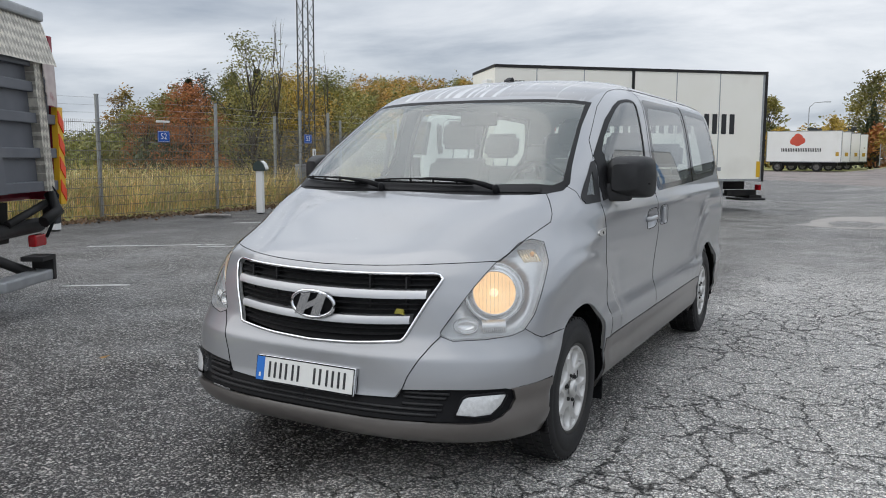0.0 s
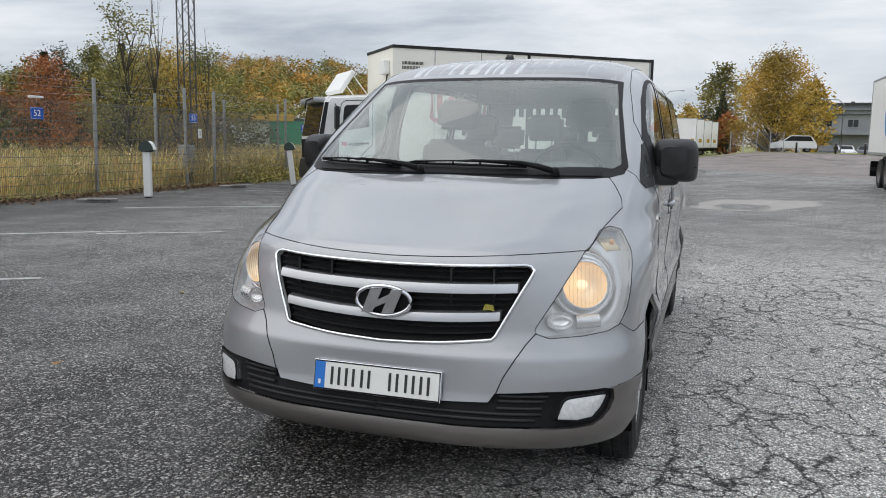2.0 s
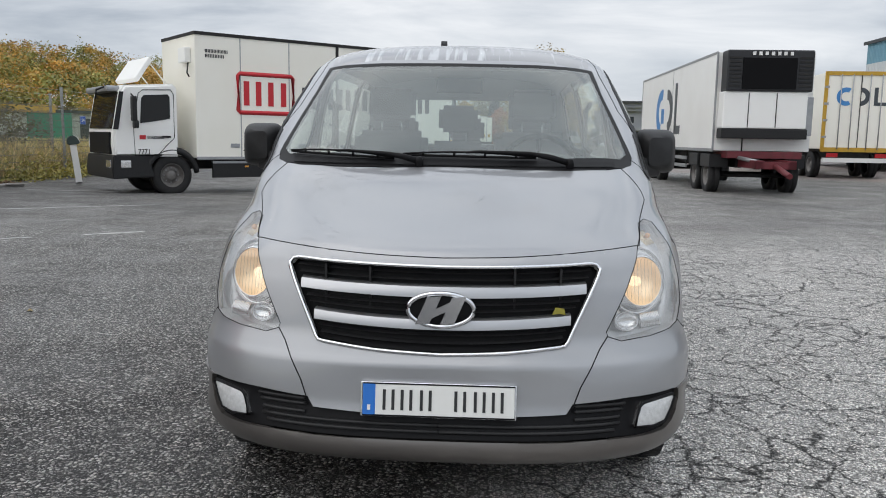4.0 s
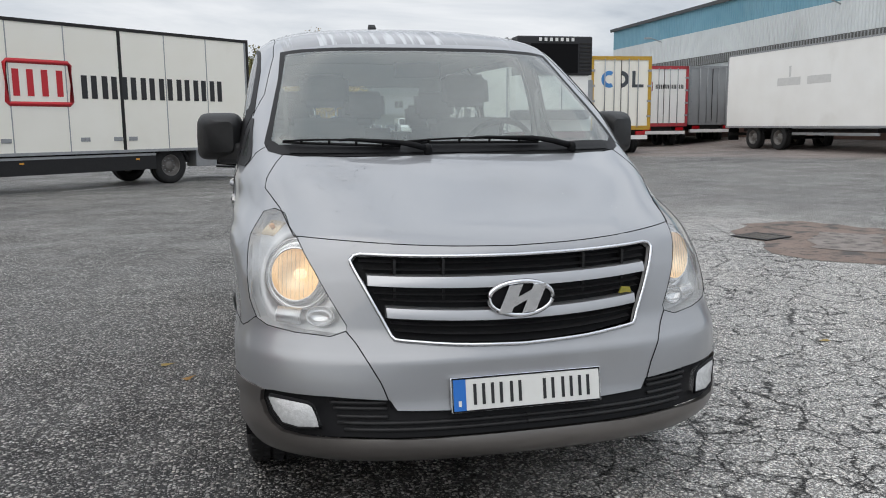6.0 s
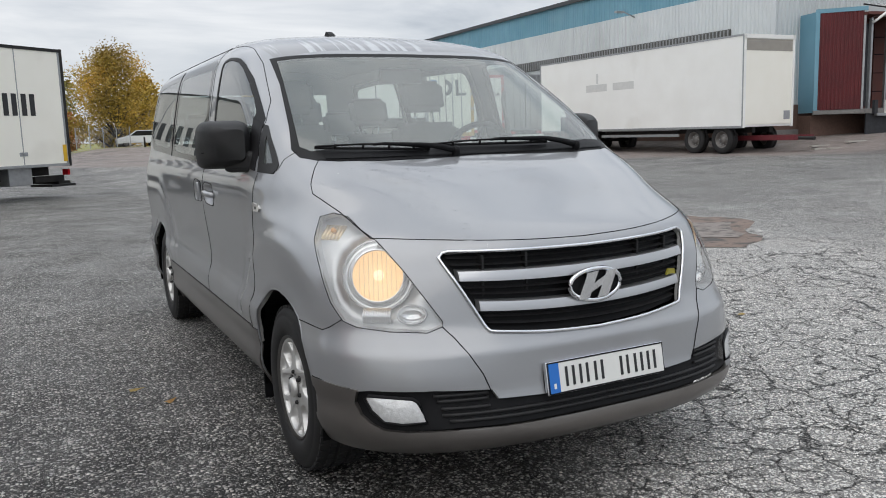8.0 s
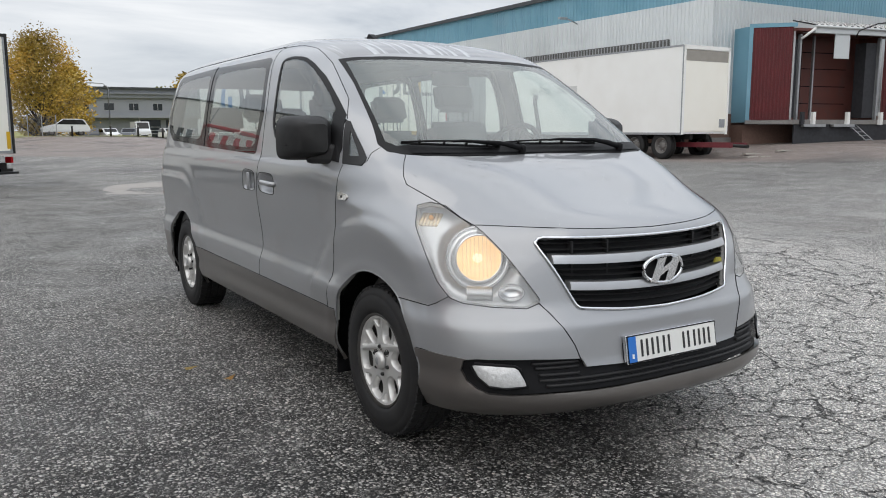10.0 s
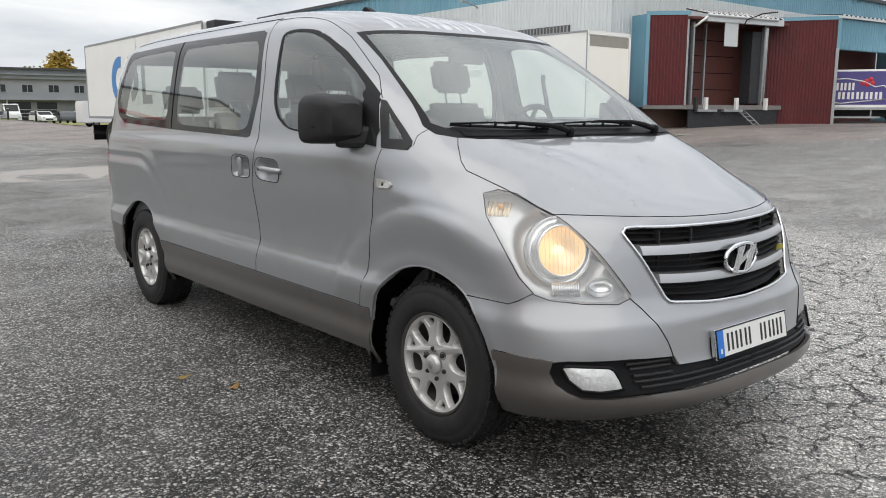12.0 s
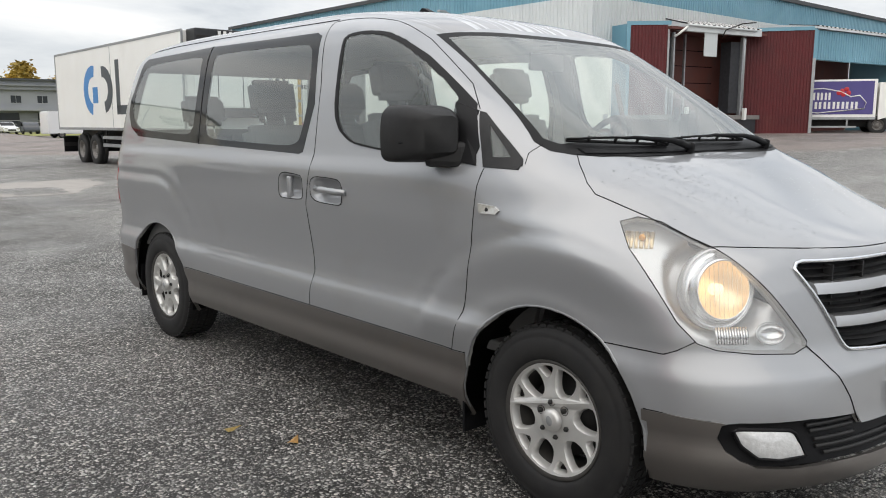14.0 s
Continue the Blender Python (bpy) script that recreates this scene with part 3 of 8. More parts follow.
    bar("silver_bar", .445, .754, .714, .771, .731, M_GRILLE_BAR, .03, .004, grille)
    for xw, z, e in ((.52, .905, .913), (.51, .882, .889), (.478, .80, .812), (.465, .776, .792), (.43, .698, .715), (.42, .672, .692)):
        bar("slat", xw, z + .004, z - .004, e + .004, e - .004, M_DARK, .03, -.012, grille)
    for x in (-.41, -.25, .25, .41):
        part("rib", boxes(((x - .004, nose_y(x, .8) + .03, .66), (x + .004, nose_y(x, .8) + .06, .92))), M_DARK, grille)
    leaf = bmesh.new()
    prism(leaf, [(.38, .772), (.405, .776), (.425, .772), (.42, .793), (.39, .795)], nose_y(.4, .78) - .01, nose_y(.4, .78) + .0, "xz")
    tagged(new("leaf", to_mesh("leaf", leaf, shader("yellow_leaf", (.32, .28, .04), .6, grain=(60, (.22, .2, .03), .6)))), "small yellow birch leaf caught in the grille", "leaf")
    # emblem: a chrome oval with a slanted bridge
    ye = nose_y(0, .79) - .03
    em = part("emblem", tube(bmesh.new(), [(.112 * math.cos(a), ye + .012 * abs(math.cos(a)), .79 + .057 * math.sin(a)) for a in np.linspace(0, math.tau, 41)[:-1]], .0085, 8, True), M_CHROME, van, "chrome oval emblem", smooth=True)
    bk = bmesh.new()
    cen = bk.verts.new((0, ye + .012, .79))
    rg = [bk.verts.new((.11 * math.cos(a), ye + .016, .79 + .055 * math.sin(a))) for a in np.linspace(0, math.tau, 33)[:-1]]
    for i in range(32):
        bk.faces.new((cen, rg[i], rg[(i + 1) % 32]))
    part("backing", bk, M_BLACK, em)
    hb = bmesh.new()
    for xo in (-.042, .042):
        prism(hb, [(xo - .044, .741), (xo + .004, .745), (xo + .044, .839), (xo - .004, .835)], ye - .006, ye + .008, "xz")
    prism(hb, [(-.05, .778), (-.03, .762), (.05, .802), (.03, .818)], ye - .005, ye + .008, "xz")
    part("bridge", hb, M_CHROME, em)
    # headlamps
    lamp = [(-.816, -.196, 1.043), (-.775, -.235, 1.058), (-.742, -.30, 1.045), (-.733, -.40, 1.008), (-.712, -.482, .977), (-.668, -.607, .882), (-.574, -.716, .708), (-.578, -.715, .690), (-.628, -.704, .674), (-.74, -.64, .681),
            (-.831, -.565, .693), (-.866, -.52, .711), (-.889, -.462, .77), (-.893, -.37, .885), (-.872, -.271, .974)]
    for s in (-1, 1):
        n = Vector((s * .62, -.76, .2)).normalized()
        ol = flip(lamp, -s)
        lens = take(bm, slice_faces(bm, ol, n))
        back_bm = lens.copy()
        hl = part("headlamp", lens, M_LENS, van, "clear headlamp with warm light on")
        # housing: the same sheet set back, and its wall
        c = Vector((s * .77, -.53, .86))
        for v in back_bm.verts:
            v.co = c + (v.co - c) * .96 - n * .055
        axis, mid = Vector((s * .45, -.88, .14)).normalized(), on_skin((s * .757, -.56, .868))[0] - n * .04
        for v in back_bm.verts:
            d = v.co - mid
            rho = (d - axis * d.dot(axis)).length
            v.co -= axis * .075 * min(1.0, max(0.0, (.155 - rho) / .025))
        part("housing", back_bm, M_SHELL, hl, smooth=True)
        wall = bmesh.new()
        line = edge_line(ol + ol[:1])[:-1]
        A, B = [wall.verts.new(p) for p in line], [wall.verts.new(c + (p - c) * .96 - n * .057) for p in line]
        for i in range(len(A)):
            j = (i + 1) % len(A)
            wall.faces.new((A[i], A[j], B[j], B[i]))
        part("wall", wall, M_SHELL, hl)
        part("seal", tube(bmesh.new(), line, .0016, 5, True), M_GAP, hl)
        # round reflector, lit bulb
        ax = Vector((s * .45, -.88, .14)).normalized()
        q = ax.to_track_quat("X", "Z").to_matrix().to_4x4()
        c0, cn = on_skin((s * .757, -.56, .868))
        cc = c0 - n * .040
        m = Matrix.Translation(cc) @ q
        part("ring", lathe(bmesh.new(), [(.118, -.036), (.122, -.030), (.126, -.031), (.129, -.038), (.129, -.06)], 48, m), M_BEZEL, hl)
        part("dish", lathe(bmesh.new(), [(.120, -.034), (.113, -.038), (.104, -.030), (.097, -.012), (.095, -.004), (.091, -.002), (.088, -.006)], 48, m), M_REFLECT, hl)
        part("reflector", lathe(bmesh.new(), [(.089, -.004), (.080, -.022), (.066, -.040), (.048, -.054), (.03, -.062), (.012, -.066)], 22, m), M_LIT_BOWL, hl, "bright reflector glowing warm")
        part("bulb", lathe(bmesh.new(), [(.0, -.020), (.012, -.022), (.018, -.032), (.018, -.066)], 16, m), M_HOT, hl)
        fl = bmesh.new()
        for k in range(9):
            x0 = -.064 + k * .016
            hgt = math.sqrt(max(.0, .084 ** 2 - x0 ** 2))
            tube(fl, [m @ Vector((-.006, x0, -hgt)), m @ Vector((-.006, x0, hgt))], .0012, 4)
        part("flute", fl, M_LENS, hl)
        # lower signal chamber and upper amber corner
        p0, pn = on_skin((s * .775, -.60, .735))
        mm = Matrix.Translation(p0 - pn * .03) @ pn.to_track_quat("X", "Z").to_matrix().to_4x4()
        b = bmesh.new()
        for k in range(12):
            w0 = -.05 + k * .0085
            tube(b, [mm @ Vector((-.008, w0, -.026)), mm @ Vector((0, w0, 0)), mm @ Vector((-.008, w0, .026))], .0052, 6)
        part("signal_reflector", b, M_REFLECT, hl)
        p0, pn = on_skin((s * .665, -.66, .735))
        mm = Matrix.Translation(p0 - pn * .026) @ pn.to_track_quat("X", "Z").to_matrix().to_4x4() @ Matrix.Diagonal((1, 1.5, 1, 1))
        part("side_light_bowl", lathe(bmesh.new(), [(.032, .0), (.030, -.008), (.022, -.020), (.010, -.027), (0, -.028)], 28, mm), M_REFLECT, hl)
        part("side_light_rim", lathe(bmesh.new(), [(.036, -.004), (.034, .002), (.031, -.001)], 28, mm), M_BEZEL, hl)
        p0, pn = on_skin((s * .80, -.27, 1.01))
        mm = Matrix.Translation(p0 - pn * .03) @ pn.to_track_quat("X", "Z").to_matrix().to_4x4()
        part("amber_bulb", lathe(bmesh.new(), [(0, .012), (.008, .009), (.011, 0), (.008, -.009), (0, -.012)], 14, mm), M_AMBER, hl, smooth=True)
        b = bmesh.new()
        for k in range(6):
            w0 = -.05 + k * .016
            tube(b, [mm @ Vector((-.018, w0, -.035)), mm @ Vector((-.014, w0, .035))], .0085, 6)
        part("amber_reflector", b, M_AMBER_BACK, hl)
    # --- door handles in their pockets ---
    for s in (-1, 1):
        for name, pocket, across in (("front_handle", [(1.445, 1.118), (1.235, 1.114), (1.20, 1.10), (1.188, 1.07), (1.192, 1.01), (1.215, .995), (1.44, 1.003)], True), ("sliding_handle", [(1.715, 1.128), (1.53, 1.118), (1.51, 1.10), (1.505, 1.02), (1.525, 1.002), (1.70, 1.0), (1.722, 1.02)], False)):
            ol = side_points(softened(pocket, 2), s)
            bowl = take(bm, slice_faces(bm, ol, (s, 0, 0)))
            bowl.free()
            bowl = bmesh.new()
            yc, zc = sum(p[1] for p in ol) / len(ol), sum(p[2] for p in ol) / len(ol)
            rim = [(p[1], p[2]) for p in ol]
            rings = []
            for k in (1.0, .93, .85, .74, .6, .44, .26, .1):
                deep = .042 * (1 - min(1, k / .93) ** 3) ** 1.3 if k < .93 else 0
                rings.append([bowl.verts.new((s * (side_x(yc + (y - yc) * k, zc + (z - zc) * k) - deep), yc + (y - yc) * k, zc + (z - zc) * k)) for y, z in rim])
            for A, B in zip(rings, rings[1:]):
                for q in range(len(A)):
                    bowl.faces.new((A[q], A[(q + 1) % len(A)], B[(q + 1) % len(A)], B[q]))
            bowl.faces.new(rings[-1])
            bmesh.ops.recalc_face_normals(bowl, faces=list(bowl.faces))
            ol = [(s * side_x(y, z), y, z) for y, z in rim]
            h = part(name, bowl, M_SILVER, van, smooth=True)
            gap("pocket_gap", ol + ol[:1], h, .0022)
            x = side_x(yc, zc)
            b = bmesh.new()
            if across:
                pts = [(yc + .115, zc + .004), (yc + .05, zc + .004), (yc - .06, zc), (yc - .115, zc - .002)]
                tube(b, [(s * (x + o), y, z) for (y, z), o in zip(pts, (.002, .020, .020, .004))], [.016, .015, .015, .013], 10)
            else:
                box(b, (s * (x - .008) - .012, yc + .012, zc - .052), (s * (x - .008) + .012, yc + .046, zc + .052), .009)
            part("grip", b, M_SILVER, h, smooth=True)
    # --- two-tone lower band ---
    sill = [f for f in bm.faces if .47 < f.calc_center_median().y < 2.77 and f.calc_center_median().z < .302]
    bmesh.ops.delete(bm, geom=sill, context="FACES")
    low_out = [(.40, .497), (1.469, .502), (2.83, .506), (2.83, .1), (.40, .1)]
    for s in (-1, 1):
        for pts in (low_out, [(3.50, .53), (4.3, .57), (4.3, .1), (3.5, .1)]):
            full = [(s * .93, y, z) for y, z in pts]
            fs = slice_faces(bm, full, (s, 0, 0))
            part("lower_panel", thick(shift(take(bm, fs), .004), .015, 0), M_LOWER, van, "taupe lower body panel", smooth=True, angle=30)
    low = [f for f in bm.faces if f.calc_center_median().z < .268 and f.calc_center_median().y < -.3]
    bmesh.ops.delete(bm, geom=low, context="FACES")
    lip = mirrored([(0, -1, .372), (.371, -1, .371), (.567, -1, .372), (.725, -1, .366), (.786, -1, .368), (.817, -1, .383), (.836, -1, .408), (.848, -1, .446), (.848, -1, .486), (.927, -1, .495), (.98, -1, .495), (.98, -1, .15), (0, -1, .15)])
    fs = slice_faces(bm, lip, (0, -1, 0), -0.02)
    fs = [f for f in fs if f.calc_center_median().y < -.2]
    part("bumper_lip", thick(shift(take(bm, fs), .005), .02, 0), M_LOWER, van, "taupe lower bumper lip", smooth=True, angle=30)
    # --- roof, bonnet, doors, rest of the body ---
    top = [(.665, .80), (.685, 1.0), (.70, 1.25), (.70, 3.3), (.69, 3.62)]
    fs = slice_faces(bm, [(x, y, 1.9) for x, y in top + [(-x, y) for x, y in reversed(top)]], (0, 0, 1), .2)
    part("roof", thick(take(bm, fs), .015), [M_ROOF, M_LINING], van, "silver roof with pale rain streaks", smooth=True, angle=40)
    side_seam = [(-.725, .058, 1.247), (-.757, .021, 1.218), (-.797, -.045, 1.158), (-.803, -.085, 1.122), (-.785, -.154, 1.098), (-.757, -.258, 1.06), (-.735, -.40, 1.008), (-.722, -.46, .982)]
    edge = curve((0, .2, .424, .58, .722), (.956, .960, .969, .976, .982))
    front_seam = front_points([(-x, edge(x)) for x in np.linspace(.66, 0, 14)])
    half = [(-x, y, z) for x, y, z in side_seam + front_seam]
    hood = [(0, -.03, 1.25), (.30, -.045, 1.242), (.5, -.04, 1.243), (.66, .005, 1.247)] + half
    hood = hood + [(-x, y, z) for x, y, z in reversed(hood[1:-1])]
    fs = slice_faces(bm, hood, (0, -.45, .9))
    part("bonnet", thick(take(bm, fs), .012), [M_SILVER, M_INSIDE], van, "silver bonnet with rain drops", smooth=True, angle=40)
    gap("panel_gap", hood[3:] + hood[:0] + flip(hood[1:4][::-1], 1)[:0], van, .002)
    top_edge = [(-.725, 1.505, 1.825), (-.70, 1.25, 1.822), (-.70, 1.07, 1.792), (-.722, .83, 1.699), (-.779, .526, 1.507), (-.835, .43, 1.41)]
    seam_b = [(1.51, 1.825), (1.448, 1.526), (1.436, 1.217), (1.458, 1.105), (1.483, .984), (1.444, .666), (1.466, .553), (1.468, .506)]
    seam_a = [(.337, 1.195), (.352, 1.131), (.371, .914), (.406, .659), (.465, .510)]
    for s in (-1, 1):
        tops = flip(top_edge, -s)
        door = side_points(seam_b, s)[::-1] + tops + side_points(seam_a, s)
        fs = slice_faces(bm, door, (s, 0, 0))
        dr = part("front_door", thick(take(bm, fs), .02), [M_SILVER, M_INSIDE], van, smooth=True, angle=40)
        gap("door_gap", tops, dr)
        gap("door_gap", side_points(seam_b + [(1.468, .34)], s), dr)
        gap("door_gap", side_points(seam_a + [(.502, .396), (.49, .33)], s), dr)
        slide = side_points([(1.436, 1.205), (1.458, 1.105), (1.483, .984), (1.444, .666), (1.466, .553), (1.468, .508), (2.78, .508), (2.80, .70), (2.72, 1.0), (2.64, 1.225)], s)
        if s < 0:
            fs = slice_faces(bm, slide, (s, 0, 0))
            part("sliding_door", thick(take(bm, fs), .02), [M_SILVER, M_INSIDE], van, smooth=True, angle=40)
        gap("roof_gap", [(s * .705, 1.5, 1.833), (s * .70, 2.2, 1.84), (s * .70, 2.7, 1.84), (s * .71, 3.3, 1.82), (s * .73, 3.55, 1.79)], van, .003)
        part("bumper_gap", tube(bmesh.new(), [Vector((s * x, y - .001, z)) for x, y, z in front_line([(.578, .692), (.548, .655), (.515, .60), (.478, .535), (.448, .455)])], .002, 5), M_GAP, van)
        gap("fender_gap", flip([(-.929, -.233, .67), (-.917, -.436, .672), (-.9, -.472, .686), (-.869, -.514, .715)], -s), van, .002)
        gap("pillar_gap", flip([(-.785, .165, 1.285), (-.83, .19, 1.25), (-.86, .18, 1.215)], -s), van, .0018)
        gap("glass_gap", side_points([(2.66, 1.79), (2.632, 1.24)], s), van, .004)
        gap("lower_gap", side_points([(.40, .500), (1.469, .505), (2.83, .509)], s), van, .002)
        gap("lip_gap", flip([(.868, -.58, .487), (.90, -.5, .491), (.927, -.39, .497)], s), van, .003)
        gap("sill_moulding", side_points([(.50, .352), (1.468, .358), (2.62, .372)], s), van, .0045, M_LOWER)
    body = part("body", thick(bm, .02), [M_SILVER, M_LINING], van, "silver-grey metallic painted body", smooth=True, angle=40)
    return van


VAN = build_van()


# ---------------- wheels ----------------
def wheel_meshes():
    # the alloy face: a dished disc with six great openings and six slots, their edges rounded
    dish = curve((0, .03, .07, .12, .17, .2), (-.004, -.004, -.010, -.018, -.014, -.006))

    def ring_of(outline, rounds=3):
        return softened(outline, rounds)

    def opening(a0, spec):
        return ring_of([(r * math.cos(a0 + radians(d)), r * math.sin(a0 + radians(d))) for r, d in spec])
    holes = []
    for i in range(6):
        a0 = i * math.tau / 6
        holes.append(opening(a0, [(.188, -12), (.189, 0), (.188, 12), (.165, 15.5), (.135, 17), (.105, 15), (.088, 0), (.105, -15), (.135, -17), (.165, -15.5)]))
        holes.append(opening(a0 + math.tau / 12, [(.188, -9.5), (.190, 0), (.188, 9.5), (.170, 7.5), (.146, 0), (.170, -7.5)]))
    bm = bmesh.new()
    edges = []

    def loop(pts, off=0.0, grow=0.0):
        cy, cz = sum(p[0] for p in pts) / len(pts), sum(p[1] for p in pts) / len(pts)
        out = []
        for y, z in pts:
            d = math.hypot(y - cy, z - cz) or 1
            y, z = y + (y - cy) / d * grow, z + (z - cz) / d * grow
            out.append(bm.verts.new((dish(math.hypot(y, z)) + off, y, z)))
        return out

    def close(vs):
        return [bm.edges.new((a, b)) for a, b in zip(vs, vs[1:] + vs[:1])]
    n = 96
    rim = loop([(.2 * math.cos(k * math.tau / n), .2 * math.sin(k * math.tau / n)) for k in range(n)])
    edges += close(rim)
    walls = []
    for h in holes:
        A = loop(h, 0, .004)
        edges += close(A)
        walls.append((A, loop(h, -.004, .0005), loop(h, -.03, -.004)))
    bmesh.ops.triangle_fill(bm, use_beauty=True, use_dissolve=False, edges=edges)
    for f in bm.faces:
        if f.normal.x < 0:
            f.normal_flip()
    for trio in walls:
        for A, B in zip(trio, trio[1:]):
            for k in range(len(A)):
                j = (k + 1) % len(A)
                bm.faces.new((A[k], A[j], B[j], B[k]))
    bmesh.ops.recalc_face_normals(bm, faces=list(bm.faces))
    if sum(f.normal.x * f.calc_area() for f in bm.faces) < 0:
        bmesh.ops.reverse_faces(bm, faces=list(bm.faces))
    face = to_mesh("wheel", bm, M_ALLOY, True, 35)
    barrel = to_mesh("barrel", lathe(bmesh.new(), [(.196, -.01), (.212, .004), (.214, -.004), (.205, -.02), (.185, -.06), (.182, -.17), (.21, -.19)], 64), M_BARREL)
    disc = to_mesh("brake_disc", lathe(bmesh.new(), [(.0, -.075), (.07, -.075), (.075, -.085), (.145, -.085), (.145, -.11), (.0, -.11)], 40), M_CHASSIS)
    tyre = lathe(bmesh.new(), [(.209, -.19), (.235, -.215), (.28, -.222), (.315, -.212), (.332, -.196), (.336, -.18), (.336, -.14), (.328, -.137), (.328, -.130), (.336, -.127), (.336, -.085), (.328, -.082), (.328, -.075), (.336, -.072), (.336, -.03), (.331, -.014), (.318, -.001),
                               (.30, .008), (.295, .0065), (.29, .010), (.26, .013), (.235, .011), (.222, .006), (.210, -.004)], 72)
    tread = bmesh.new()
    for k in range(54):
        a = k * math.tau / 54
        for lo, hi, da in ((-.042, -.006, 0), (-.075 + .003, -.046, .05), (-.125, -.088, .02), (-.165, -.142, .05), (-.20, -.172, 0)):
            m = Matrix.Rotation(a + da, 4, "X")
            r0 = .336 if hi < -.01 else .331
            box(tread, (lo, r0 - .006, -.0135), (hi, r0 + .005, .0135), 0.0, m)
    tread = to_mesh("tread", tread, M_RUBBER)
    tyre = to_mesh("tyre", tyre, M_RUBBER)
    cap = to_mesh("hub_cap", lathe(bmesh.new(), [(.0, .012), (.030, .011), (.039, .004), (.041, -.008)], 28), M_ALLOY)
    badge = to_mesh("badge", lathe(bmesh.new(), [(.0, .0135), (.015, .0133), (.018, .0115)], 20, Matrix.Diagonal((1, .75, 1, 1))), M_STEEL)
    nut = bmesh.new()
    lathe(nut, [(.0, .004), (.006, .004), (.0095, -.002), (.0095, -.02)], 6)
    lathe(nut, [(.0145, -.0085), (.0165, -.0075), (.0165, -.02)], 14)
    nut = to_mesh("wheel_nut", nut, M_CHASSIS)
    return face, barrel, disc, tyre, cap, badge, nut, tread


def build_wheels():
    face, barrel, disc, tyre, cap, badge, nut, tread = wheel_meshes()
    for s in (-1, 1):
        for y, spin in ((0.0, 12), (3.2, 40)):
            m = Matrix.Translation((s * .905, y, .338)) @ Matrix.Rotation(0 if s > 0 else math.pi, 4, "Z") @ Matrix.Rotation(radians(spin), 4, "X")
            w = place("wheel", face, VAN, m, "six-spoke silver alloy wheel")
            for nm, me in (("barrel", barrel), ("brake_disc", disc), ("tyre", tyre), ("hub_cap", cap), ("badge", badge)):
                place(nm, me, w, Matrix())
            tagged(place("tread", tread, w, Matrix()), kind="stuff")
            for i in range(6):
                a = (i + .5) * math.tau / 6
                place("wheel_nut", nut, w, Matrix.Translation((-.006, .062 * math.cos(a), .062 * math.sin(a))))
        part("mud_flap", boxes(((s * .70 if s > 0 else -.915, .425, .17), (.915 if s > 0 else -.70, .437, .46), .004)), M_BLACK, VAN)
        part("mud_flap", boxes(((s * .72 if s > 0 else -.90, 3.60, .20), (.90 if s > 0 else -.72, 3.612, .42), .004)), M_BLACK, VAN)


build_wheels()


